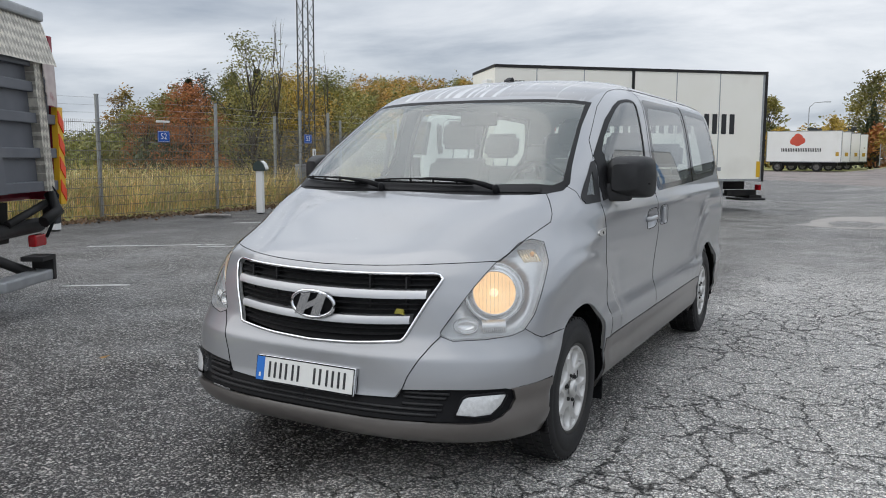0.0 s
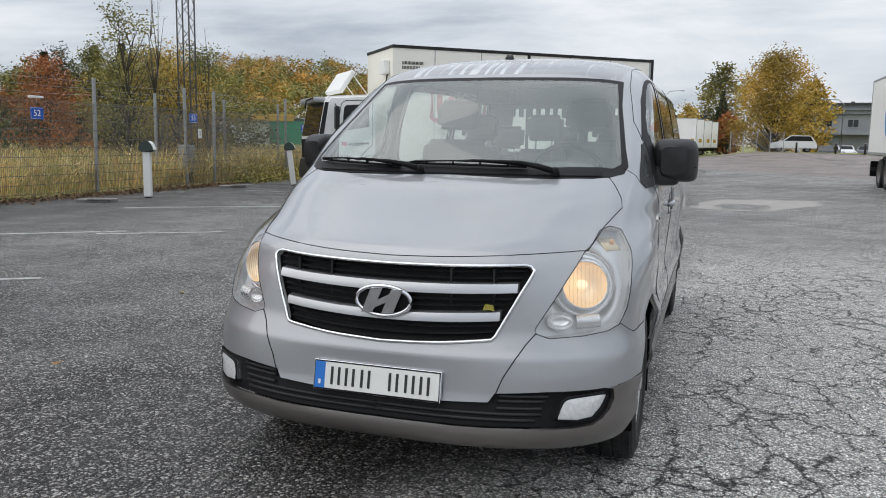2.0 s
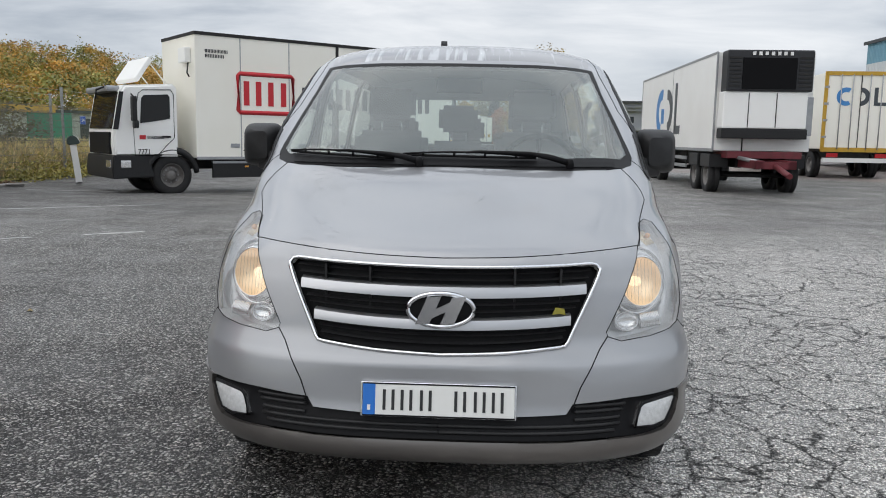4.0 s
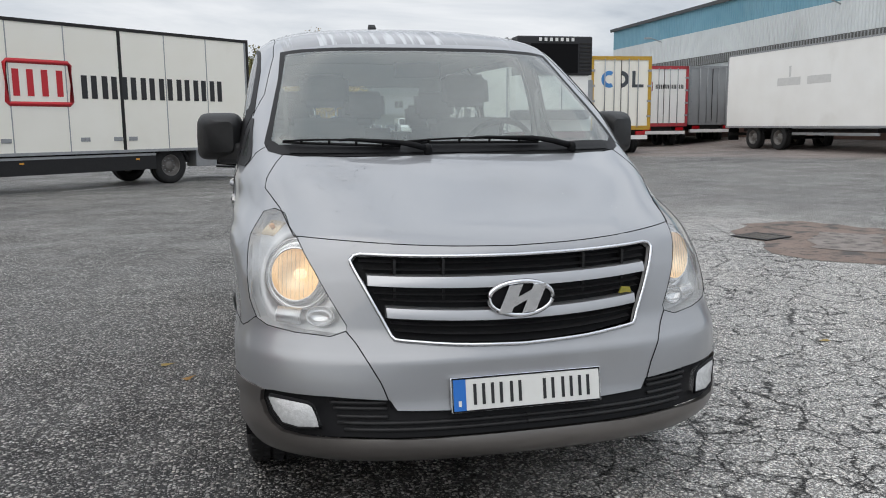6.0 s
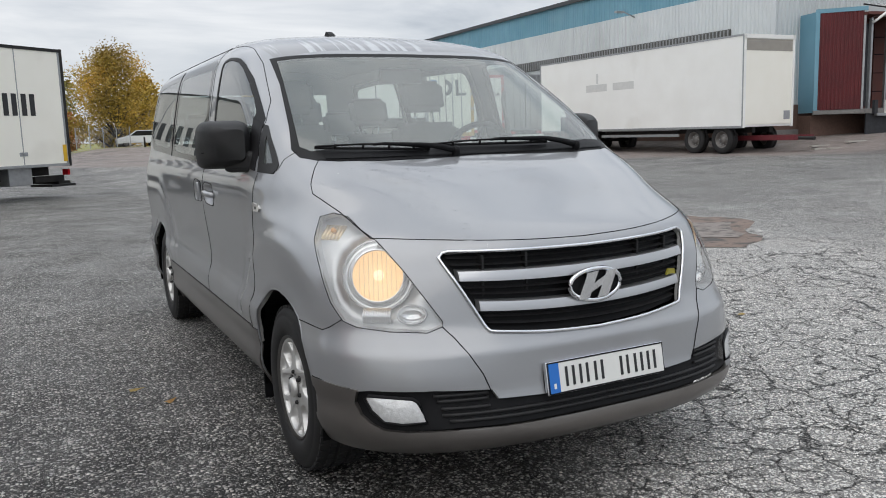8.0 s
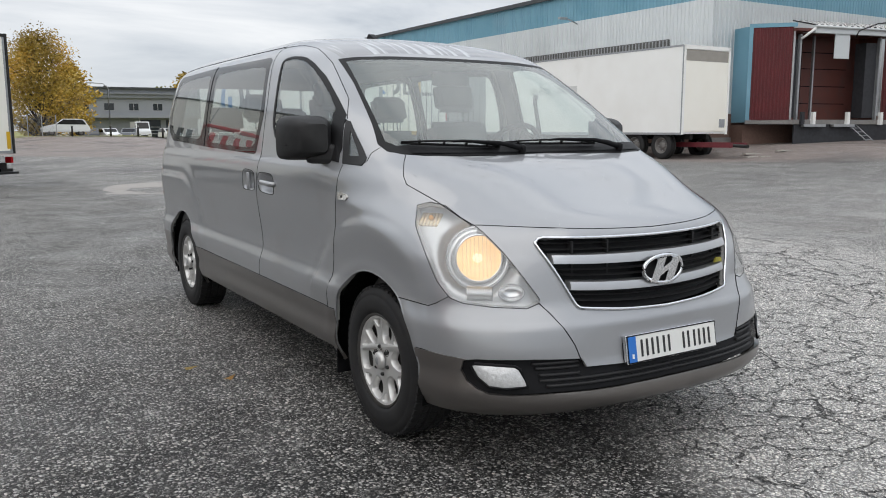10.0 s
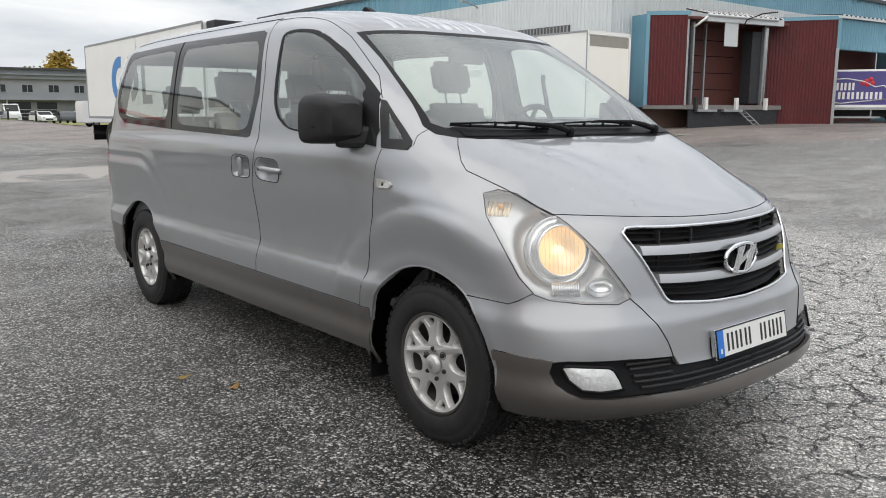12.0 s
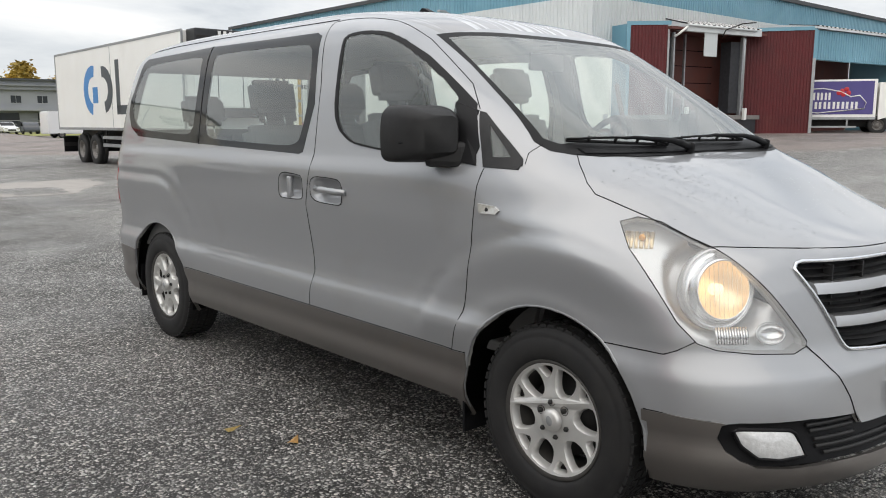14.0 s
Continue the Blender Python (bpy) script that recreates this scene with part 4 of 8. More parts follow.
# ---------------- mirrors, wipers, plate, small fittings ----------------
def build_fittings():
    for s in (-1, 1):
        # door mirror: a rounded head with a lower cowl, on a thick arm
        bm = bmesh.new()
        rows = []
        for k, y in enumerate(np.linspace(-.10, .065, 9)):
            u = (k / 8)
            w = .108 * (1 - (1 - u) ** 3 * .45)
            h = .108 * (1 - (1 - u) ** 3 * .38)
            ring = []
            for a in np.linspace(0, math.tau, 33)[:-1]:
                c, d = math.cos(a), math.sin(a)
                px = math.copysign(abs(c) ** .33, c) * w
                pz = math.copysign(abs(d) ** .33, d) * h
                if pz > .05:
                    px *= 1 - .14 * (pz - .05) / .06
                ring.append(bm.verts.new((px, y + .055 * px / .108 * s, pz)))
            rows.append(ring)
        for A, B in zip(rows, rows[1:]):
            for i in range(32):
                bm.faces.new((A[i], A[(i + 1) % 32], B[(i + 1) % 32], B[i]))
        bm.faces.new(rows[0][::-1])
        bm.faces.new(rows[-1])
        bmesh.ops.recalc_face_normals(bm, faces=list(bm.faces))
        bm.transform(Matrix.Translation((s * .985, .585, 1.318)))
        mir = part("door_mirror", bm, M_DARK, VAN, "black grained plastic door mirror", smooth=True, angle=50)
        part("mirror_seam", tube(bmesh.new(), [(s * (.985 + .101 * math.sin(a)), .585 - .07 + .09 * abs(math.sin(a)) ** 2, 1.285) for a in np.linspace(-1.5, 1.5, 15)], .0025, 5), M_GAP, mir)
        arm = bmesh.new()
        box(arm, (-.075, -.042, -.048), (.085, .042, .048), .022, Matrix.Translation((s * .925, .525, 1.243)) @ Matrix.Rotation(radians(48 * s), 4, "Z"))
        part("arm", arm, M_DARK, mir)
        gl = bmesh.new()
        box(gl, (s * .985 - .09, .652, 1.23), (s * .985 + .09, .656, 1.405), .0)
        part("mirror_glass", gl, M_CHROME, mir)
        tri = bmesh.new()
        pts = [(.375, 1.205), (.535, 1.222), (.535, 1.44), (.43, 1.405)]
        o = side_points(pts, s)
        A, B = [tri.verts.new((x + s * .006, y, z)) for x, y, z in o], [tri.verts.new((x - s * .02, y, z)) for x, y, z in o]
        tri.faces.new(A)
        for i in range(4):
            tri.faces.new((A[i], A[(i + 1) % 4], B[(i + 1) % 4], B[i]))
        part("mirror_sail", tri, M_TRIM, mir)
        # side repeater
        rp = side_points([(.335, 1.072), (.25, 1.065), (.232, 1.052), (.245, 1.038), (.325, 1.037)], s)
        b = bmesh.new()
        A, B = [b.verts.new((x + s * .008, y, z)) for x, y, z in rp], [b.verts.new((x - s * .01, y, z)) for x, y, z in rp]
        b.faces.new(A)
        for i in range(5):
            b.faces.new((A[i], A[(i + 1) % 5], B[(i + 1) % 5], B[i]))
        r = part("side_repeater", b, shader("repeater_lens", (.62, .62, .60), .12, .3, grain=(80, (.4, .38, .34), .6)), VAN, "clear side indicator lens")
        part("bulb", lathe(bmesh.new(), [(0, .004), (.008, 0), (.008, -.006)], 10, Matrix.Translation((rp[0][0] + s * .008, .29, 1.052)) @ Matrix.Rotation(0 if s > 0 else math.pi, 4, "Z")), M_CHASSIS, r)
        # tail lamp wrapping the rear corner
        tl = edge_line([(s * .90, 3.86, 1.09), (s * .91, 3.85, .95), (s * .91, 3.85, .82)])
        b = bmesh.new()
        tube(b, [p + Vector((-s * .018, -.01, 0)) for p in tl], .024, 8)
        part("tail_lamp", b, M_TAIL, VAN, "red wrap-round tail lamp")
    # wipers: arm, blade with its bows
    for pivot, knee, tip, base in (((.50, 1.252), (.33, 1.272), (-.215, 1.281), 0), ((-.14, 1.249), (-.28, 1.262), (-.722, 1.287), 1)):
        def lay(x, z, off):
            return Vector((x, nose_y(x, z), z)) + Vector((0, -.55, .83)) * off
        w = part("wiper", tube(bmesh.new(), [lay(*pivot, .02), lay((pivot[0] + knee[0]) / 2, (pivot[1] + knee[1]) / 2, .035), lay(*knee, .04), lay(knee[0] * .6 + tip[0] * .4, knee[1] * .6 + tip[1] * .4 + .004, .036), lay((knee[0] + tip[0]) / 2, (knee[1] + tip[1]) / 2 + .004, .03)], [.015, .014, .010, .007, .006], 6), M_BLACK, VAN, "black windscreen wiper")
        part("pivot_cap", lathe(bmesh.new(), [(0, .02), (.012, .018), (.018, .0), (.018, -.02)], 14, Matrix.Translation(lay(*pivot, .02)) @ Vector((0, -.4, .9)).to_track_quat("X", "Z").to_matrix().to_4x4()), M_BLACK, w)
        xs = np.linspace(knee[0] + .03, tip[0], 14)
        zs = np.linspace(knee[1] + .004, tip[1], 14)
        part("blade", tube(bmesh.new(), [lay(x, z, .012) for x, z in zip(xs, zs)], .006, 5), M_TRIM, w)
        part("bow", tube(bmesh.new(), [lay(x, z, .018 + .016 * math.sin(math.pi * i / 13)) for i, (x, z) in enumerate(zip(xs, zs))], .0045, 5), M_BLACK, w)
        for i in (2, 5, 8, 11):
            part("claw", tube(bmesh.new(), [lay(xs[i], zs[i], .030), lay(xs[i], zs[i], .010)], .006, 5), M_BLACK, w)
    # scuttle panel under the wipers
    sc = bmesh.new()
    rows = []
    for x in np.linspace(-.70, .70, 41):
        rows.append([sc.verts.new((x, nose_y(x, z) - .004, z + .004)) for z in (1.246 + .006 * abs(x), 1.256 + .006 * abs(x), 1.268 + .006 * abs(x))])
    for A, B in zip(rows, rows[1:]):
        for i in range(2):
            sc.faces.new((A[i], B[i], B[i + 1], A[i + 1]))
    part("scuttle_panel", sc, M_BLACK, VAN)
    # number plate: frame, white field, blue strip, unread characters as bars
    yp = nose_y(0, .49) - .012
    tilt = Matrix.Translation((0, yp, .492)) @ Matrix.Rotation(radians(-10), 4, "X")
    pl = part("number_plate", box(bmesh.new(), (-.262, -.006, -.058), (.262, .012, .058), .004, tilt), M_CHROME, VAN, "white registration plate with blue strip in chrome holder")
    part("field", box(bmesh.new(), (-.254, -.010, -.051), (.254, -.004, .051), .002, tilt), M_PLATE, pl)
    part("strip", box(bmesh.new(), (-.254, -.012, -.051), (-.212, -.008, .051), .001, tilt), M_PLATE_BLUE, pl)
    part("border", tube(bmesh.new(), [tilt @ Vector(p) for p in ((-.256, -.009, -.053), (.256, -.009, -.053), (.256, -.009, .053), (-.256, -.009, .053))], .003, 5, True), M_BLACK, pl)
    for x in (-.165, -.105, -.04, .075, .140, .20):
        for dx in (-.017, .0125):
            part("plate_bar", box(bmesh.new(), (x + dx - .0045, -.0125, -.034), (x + dx + .0055, -.009, .034), 0, tilt), M_INK, pl)
    part("strip_mark", box(bmesh.new(), (-.238, -.013, -.036), (-.228, -.011, -.018), 0, tilt), M_PLATE, pl)
    part("plate_backing", box(bmesh.new(), (-.26, .0, -.05), (.26, .03, .03), .004, tilt), M_BLACK, pl)
    # roof antenna
    p, n = on_skin((-.12, 1.55, 1.94))
    b = bmesh.new()
    prism(b, [(-.05, 0), (.05, 0), (.045, .012), (.02, .03), (.012, .03), (-.03, .012)], -.018, .018, "yz")
    b.transform(Matrix.Translation(p))
    part("antenna_base", b, M_BLACK, VAN)
    # rain drops standing on bonnet, wings and roof
    rnd = random.Random(77)
    vs, fs = [], []
    spots = [(rnd.uniform(-.72, .72), rnd.uniform(-.65, -.05)) for _ in range(16)] + [(rnd.uniform(-.65, .65), rnd.uniform(.95, 1.8)) for _ in range(12)]
    for _ in range(2600):
        cx, cy = rnd.choice(spots)
        x, y = cx + rnd.gauss(0, .09), cy + rnd.gauss(0, .07)
        if abs(x) > .8:
            continue
        hit = SKIN_TREE.ray_cast(Vector((x, y, 3)), Vector((0, 0, -1)))
        if hit[0] is None or hit[1].z < .3 or (y > -.06 and y < .85):
            continue
        p, nn = hit[0], hit[1]
        u = nn.orthogonal().normalized()
        v = nn.cross(u)
        r = .0012 + .0028 * rnd.random() ** 2.5
        i = len(vs)
        for k in range(6):
            a = k * math.tau / 6
            vs.append(p + (u * math.cos(a) + v * math.sin(a)) * r)
        for k in range(6):
            a = k * math.tau / 6
            vs.append(p + (u * math.cos(a) + v * math.sin(a)) * r * .6 + nn * r * .45)
        vs.append(p + nn * r * .6)
        for k in range(6):
            j = (k + 1) % 6
            fs += [(i + k, i + j, i + 6 + j, i + 6 + k), (i + 6 + k, i + 6 + j, i + 12)]
    me = bpy.data.meshes.new("rain_drops")
    me.from_pydata([tuple(v) for v in vs], [], fs)
    me.materials.append(glass("rain_water", (.95, .96, .97), .02, 1.33))
    me.shade_smooth()
    dr = new("rain_drops", me)
    dr.parent = VAN
    tagged(dr, "small clear rain drops", kind="stuff")
    # underbody
    under = bmesh.new()
    box(under, (-.84, .42, .26), (.84, 2.78, .33), .01)
    # two unseen front trays added to block light under the bumper
    box(under, (-.60, -.70, .272), (.60, -.42, .34), .03)
    box(under, (-.72, -.56, .275), (.72, -.40, .34), .03)
    box(under, (-.52, -.72, .27), (.52, 4.05, .42), .01)
    part("underbody", under, M_CHASSIS, VAN)


build_fittings()


# ---------------- inside the van ----------------
def build_cabin():
    fl = boxes(((-.84, .15, .50), (.84, 4.0, .54), .01))
    part("cabin_floor", fl, M_INSIDE, VAN)
    d = bmesh.new()
    prism(d, [(.06, 1.10), (.10, 1.20), (.32, 1.235), (.55, 1.225), (.70, 1.17), (.74, 1.08), (.66, .92), (.62, .56), (.2, .56)], -.77, .77, "yz")
    bmesh.ops.bevel(d, geom=[e for e in d.edges], offset=.02, segments=2, affect="EDGES")
    dash = part("dashboard", d, M_INSIDE, VAN, "dark grey plastic dashboard", smooth=True, angle=40)
    part("instrument_hood", tube(bmesh.new(), [(.25, .62, 1.215), (.33, .58, 1.26), (.45, .57, 1.27), (.56, .58, 1.255), (.62, .62, 1.21)], .035, 8), M_INSIDE, dash)
    part("white_card", boxes(((.30, .36, 1.238), (.37, .41, 1.241))), M_PLATE, dash)
    sw = Matrix.Translation((.42, .80, 1.215)) @ Matrix.Rotation(radians(-62), 4, "X")
    st = part("steering_wheel", tube(bmesh.new(), [sw @ Vector((.19 * math.cos(a), .19 * math.sin(a), 0)) for a in np.linspace(0, math.tau, 41)[:-1]], .016, 8, True), M_BLACK, VAN, "black steering wheel", smooth=True)
    part("hub", lathe(bmesh.new(), [(0, .03), (.055, .02), (.065, -.03), (.04, -.2)], 18, sw @ Matrix.Rotation(radians(-90), 4, "Y")), M_BLACK, st)
    for a in (0, math.pi, -math.pi / 2):
        part("spoke", tube(bmesh.new(), [sw @ Vector((.05 * math.cos(a), .05 * math.sin(a), 0)), sw @ Vector((.185 * math.cos(a), .185 * math.sin(a), 0))], .013, 6), M_BLACK, st)

    def cushion(lo, hi, m=None):
        b = box(bmesh.new(), lo, hi, 0)
        if m:
            b.transform(m)
        bmesh.ops.bevel(b, geom=list(b.edges), offset=min(h - l for l, h in zip(lo, hi)) * .32, segments=4, affect="EDGES")
        return b
    rows = [(1.02, .46, (-.42, .42), .66), (1.98, .44, (-.55, -.05, .45), .60), (2.86, .44, (-.55, 0, .55), .53)]
    for y, w, xs, z in rows:
        for x in xs:
            back = Matrix.Translation((0, y + .25, z + .16)) @ Matrix.Rotation(radians(-14), 4, "X")
            seat = part("seat", cushion((x - w / 2, y - .27, z), (x + w / 2, y + .26, z + .17)), M_SEAT, VAN, "charcoal cloth seat", smooth=True)
            part("backrest", cushion((x - w / 2 + .01, -.06, -.02), (x + w / 2 - .01, .07, .60), back), M_SEAT, seat, smooth=True)
            part("headrest", cushion((x - .14, -.055, .67), (x + .14, .045, .86), back), M_SEAT, seat, smooth=True)
            for dx in (-.06, .06):
                part("headrest_post", tube(bmesh.new(), [back @ Vector((x + dx, 0, .58)), back @ Vector((x + dx, 0, .70))], .006, 6), M_CHROME, seat)
            part("seat_base", boxes(((x - .18, y - .2, .54), (x + .18, y + .2, z + .02), .01)), M_INSIDE, seat)
    part("rear_view_mirror", box(bmesh.new(), (-.12, .82, 1.60), (.12, .84, 1.68), .012), M_BLACK, VAN)
    for s in (-1, 1):
        part("door_card", boxes(((s * .86 - .015, .45, .56), (s * .86 + .015, 3.7, 1.18), .01)), M_INSIDE, VAN)
        part("sun_visor", box(bmesh.new(), (s * .36 - .2, .90, 1.715), (s * .36 + .2, 1.06, 1.735), .006), M_LINING, VAN)
        part("grab_handle", tube(bmesh.new(), [(s * .70, .86, 1.30), (s * .67, .85, 1.33), (s * .67, .90, 1.52), (s * .70, .93, 1.56)], .014, 6), M_INSIDE, VAN)


build_cabin()


# ---------------- the yard ----------------
RISE = curve((2, 8, 17, 20.5, 25.5, 32, 40), (0, .05, .2, .27, .74, .92, 1.0))


def ground_z(x, y):
    """The asphalt rises towards the warehouse and the far gate and dips a little under the box lorry."""
    return RISE(x) * (1 - ease((y - 52) / 30)) + .75 * ease((y - 70) / 11) * (1 - ease((y - 89) / 3)) * ease((x + 1.5) / 7) * (1 - ease((x - 14) / 8)) - .14 * ease((y - 12.5) / 6) * ease((3.5 - x) / 4) * ease((x + 11.5) / 3) * (1 - ease((y - 28) / 20))


def asphalt():
    m = bpy.data.materials.new("worn_wet_asphalt")
    m.use_nodes = True
    nt = m.node_tree
    N, L = nt.nodes.new, nt.links.new
    b = nt.nodes["Principled BSDF"]
    tc = N("ShaderNodeTexCoord")
    co = tc.outputs["Object"]

    def noise_tex(scale, detail=4, rough=.55):
        n = N("ShaderNodeTexNoise")
        n.inputs["Scale"].default_value, n.inputs["Detail"].default_value, n.inputs["Roughness"].default_value = scale, detail, rough
        L(co, n.inputs[0])
        return n.outputs

    def rng(v, a, b_, c, d, smooth=False):
        r = N("ShaderNodeMapRange")
        if smooth:
            r.interpolation_type = "SMOOTHSTEP"
        for i, k in enumerate((a, b_, c, d)):
            r.inputs[i + 1].default_value = k
        L(v, r.inputs[0])
        return r.outputs[0]

    def math_(op, a, c):
        n = N("ShaderNodeMath")
        n.operation = op
        for i, v in enumerate((a, c)):
            if isinstance(v, (int, float)):
                n.inputs[i].default_value = v
            else:
                L(v, n.inputs[i])
        return n.outputs[0]

    def mix(f, a, c):
        n = N("ShaderNodeMix")
        n.data_type = "RGBA"
        for i, v in ((0, f), (6, a), (7, c)):
            if isinstance(v, tuple):
                n.inputs[i].default_value = (*v, 1)
            elif isinstance(v, (int, float)):
                n.inputs[i].default_value = v
            else:
                L(v, n.inputs[i])
        return n.outputs[2]

    sep = N("ShaderNodeSeparateXYZ")
    L(co, sep.inputs[0])
    # stone chips in the binder, two sizes, each of its own tone
    def chips(scale):
        v = N("ShaderNodeTexVoronoi")
        v.inputs["Scale"].default_value, v.inputs["Randomness"].default_value = scale, 1
        L(co, v.inputs[0])
        h = N("ShaderNodeSeparateColor")
        L(v.outputs["Color"], h.inputs[0])
        return v.outputs["Distance"], h.outputs
    d1, h1 = chips(62)
    d2, h2 = chips(130)
    big = noise_tex(.35, 5)[0]
    # older, paler and cracked on one side of the van
    old = math_("MULTIPLY", math_("MULTIPLY", rng(math_("ADD", math_("ADD", sep.outputs[0], math_("MULTIPLY", big, 1.6)), rng(sep.outputs[1], -1.5, 1.0, .8, 0)), 1.25, 1.95, 0, 1, True), rng(math_("ADD", sep.outputs[0], math_("MULTIPLY", sep.outputs[1], -.15)), 4.2, 6.8, 1, .35, True)), rng(sep.outputs[1], 4, 10, 1, .25, True))
    pale = math_("ADD", math_("MULTIPLY", rng(noise_tex(.9, 7, .65)[0], .50, .66, 0, 1), .20), math_("MULTIPLY", rng(noise_tex(5, 5)[0], .45, .65, 0, 1), .14))
    wear_ = math_("MINIMUM", math_("ADD", math_("MULTIPLY", old, .95), pale), 1)
    # darker binder before the van's nose, growing paler away from it
    gone = N("ShaderNodeVectorMath")
    gone.operation = "DISTANCE"
    L(co, gone.inputs[0])
    gone.inputs[1].default_value = (-.6, -1.6, 0)
    wear_ = math_("MINIMUM", math_("ADD", wear_, rng(math_("ADD", gone.outputs["Value"], math_("MULTIPLY", big, 1.2)), 2.2, 5.2, 0, .22, True)), 1)
    binder = mix(wear_, (.006, .006, .006), (.19, .185, .176))
    lo = rng(wear_, 0, 1, .012, .16)
    hi = rng(wear_, 0, 1, .64, 1.0)
    tone = math_("ADD", lo, math_("MULTIPLY", math_("POWER", h1[0], rng(wear_, 0, 1, 1.9, .5)), math_("SUBTRACT", hi, lo)))
    tone2 = math_("ADD", math_("MULTIPLY", lo, .8), math_("MULTIPLY", math_("POWER", h2[0], rng(wear_, 0, 1, 2.5, .8)), math_("MULTIPLY", hi, .9)))

    def grey(v, tint):
        n = N("ShaderNodeCombineColor")
        for i in range(3):
            L(math_("MULTIPLY", v, tint[i]), n.inputs[i])
        return n.outputs[0]
    stony = mix(rng(d2, .38, .46, 1, 0), binder, grey(tone2, (1, .98, .935)))
    shown = rng(h1[1], .10, .14, 0, 1)
    stony = mix(math_("MULTIPLY", rng(d1, .44, .50, 1, 0), shown), stony, mix(h1[2], grey(tone, (1, .985, .945)), grey(tone, (1, .945, .88))))
    # pinkish dust far out in the yard
    far = math_("MULTIPLY", rng(math_("ADD", math_("MULTIPLY", sep.outputs[0], 1.6), math_("ADD", sep.outputs[1], math_("MULTIPLY", big, 4))), 47, 50, 0, 1, True), .8)
    col = mix(far, stony, (.27, .225, .205))
    # darker, smoother bitumen along the fence
    col = mix(rng(math_("ADD", sep.outputs[0], math_("MULTIPLY", big, 2)), -9.5, -5.0, .6, 0, True), col, (.05, .047, .044))
    # blotches a hand wide where chips have come out
    blot = N("ShaderNodeHueSaturation")
    L(rng(noise_tex(26, 3, .7)[0], .34, .66, .72, 1.26), blot.inputs["Value"])
    L(col, blot.inputs["Color"])
    col = blot.outputs[0]
    damp = rng(noise_tex(.22, 6, .6)[0], .50, .62, 0, .55)
    col = mix(math_("MULTIPLY", damp, rng(sep.outputs[1], 5, 12, .1, .8, True)), col, (.055, .056, .06))
    # crazing
    warp = N("ShaderNodeVectorMath")
    warp.operation = "MULTIPLY_ADD"
    wn = noise_tex(3.5, 7, .68)
    L(wn[1], warp.inputs[0])
    warp.inputs[1].default_value = (.30, .30, 0)
    L(co, warp.inputs[2])
    ce = N("ShaderNodeTexVoronoi")
    ce.feature = "DISTANCE_TO_EDGE"
    ce.inputs["Scale"].default_value = 5.2
    L(warp.outputs[0], ce.inputs[0])
    ce2 = N("ShaderNodeTexVoronoi")
    ce2.feature = "DISTANCE_TO_EDGE"
    ce2.inputs["Scale"].default_value = 2.6
    L(warp.outputs[0], ce2.inputs[0])
    wide = rng(noise_tex(1.3, 3)[0], .35, .65, .012, .040)
    c1 = math_("MULTIPLY", math_("SUBTRACT", 1, math_("MINIMUM", math_("DIVIDE", ce.outputs[0], wide), 1)), rng(noise_tex(.8, 3)[0], .38, .54, 0, 1))
    c2 = math_("SUBTRACT", 1, math_("MINIMUM", math_("DIVIDE", ce2.outputs[0], math_("MULTIPLY", wide, .6)), 1))
    crack = math_("MULTIPLY", math_("MAXIMUM", c1, c2), old)
    col = mix(math_("MULTIPLY", crack, .95), col, (.006, .006, .006))
    L(col, b.inputs["Base Color"])
    L(rng(noise_tex(1.1, 6)[0], .35, .68, .42, .75), b.inputs["Roughness"])
    b.inputs["Specular IOR Level"].default_value = .32
    h = math_("ADD", math_("MULTIPLY", rng(d1, .1, .55, 1, 0), math_("ADD", h1[1], .4)), math_("MULTIPLY", rng(d2, 0, .6, 1, 0), .4))
    h = math_("SUBTRACT", h, math_("MULTIPLY", crack, 2.2))
    bp = N("ShaderNodeBump")
    bp.inputs["Strength"].default_value, bp.inputs["Distance"].default_value = 1.0, .010
    L(h, bp.inputs["Height"])
    L(bp.outputs[0], b.inputs["Normal"])
    return m


M_ASPHALT = asphalt()
M_LINE = shader("worn_white_road_paint", (.66, .66, .63), .7, grain=(9, (.42, .42, .41), .9), wear=(11, (.08, .08, .08), .54, .9), bump=(150, .4, .004))
M_CONCRETE = shader("pale_concrete_patch", (.24, .228, .215), .8, grain=(3, (.16, .155, .15), .8), wear=(9, (.14, .135, .13), .58, .6), bump=(60, .5, .006))
M_SLAB = shader("pale_worn_slab", (.37, .345, .32), .8, grain=(3, (.29, .275, .26), .8), wear=(9, (.27, .26, .25), .6, .5), bump=(60, .5, .006))
M_BROWN = shader("brown_clay_patch", (.17, .125, .10), .8, grain=(2.4, (.24, .18, .15), .8), wear=(4, (.06, .057, .055), .50, .9), dirt=(14, (.05, .048, .046), .56, .8), bump=(60, .6, .008))
M_CRAZED = shader("pale_crazed_patch", (.27, .24, .22), .8, grain=(5, (.16, .135, .12), .9), wear=(7, (.09, .08, .072), .50, .9), bump=(50, .7, .008))


def sheet(name, xs, ys, zf, mat, label, kind="structure"):
    bm = bmesh.new()
    g = [[bm.verts.new((x, y, zf(x, y))) for x in xs] for y in ys]
    for A, B in zip(g, g[1:]):
        for k in range(len(A) - 1):
            bm.faces.new((A[k], A[k + 1], B[k + 1], B[k])).smooth = True
    return tagged(new(name, to_mesh(name, bm, mat)), label, kind=kind)


def steps(*runs):
    return [v for a, b, s in runs for v in np.arange(a, b, s)]


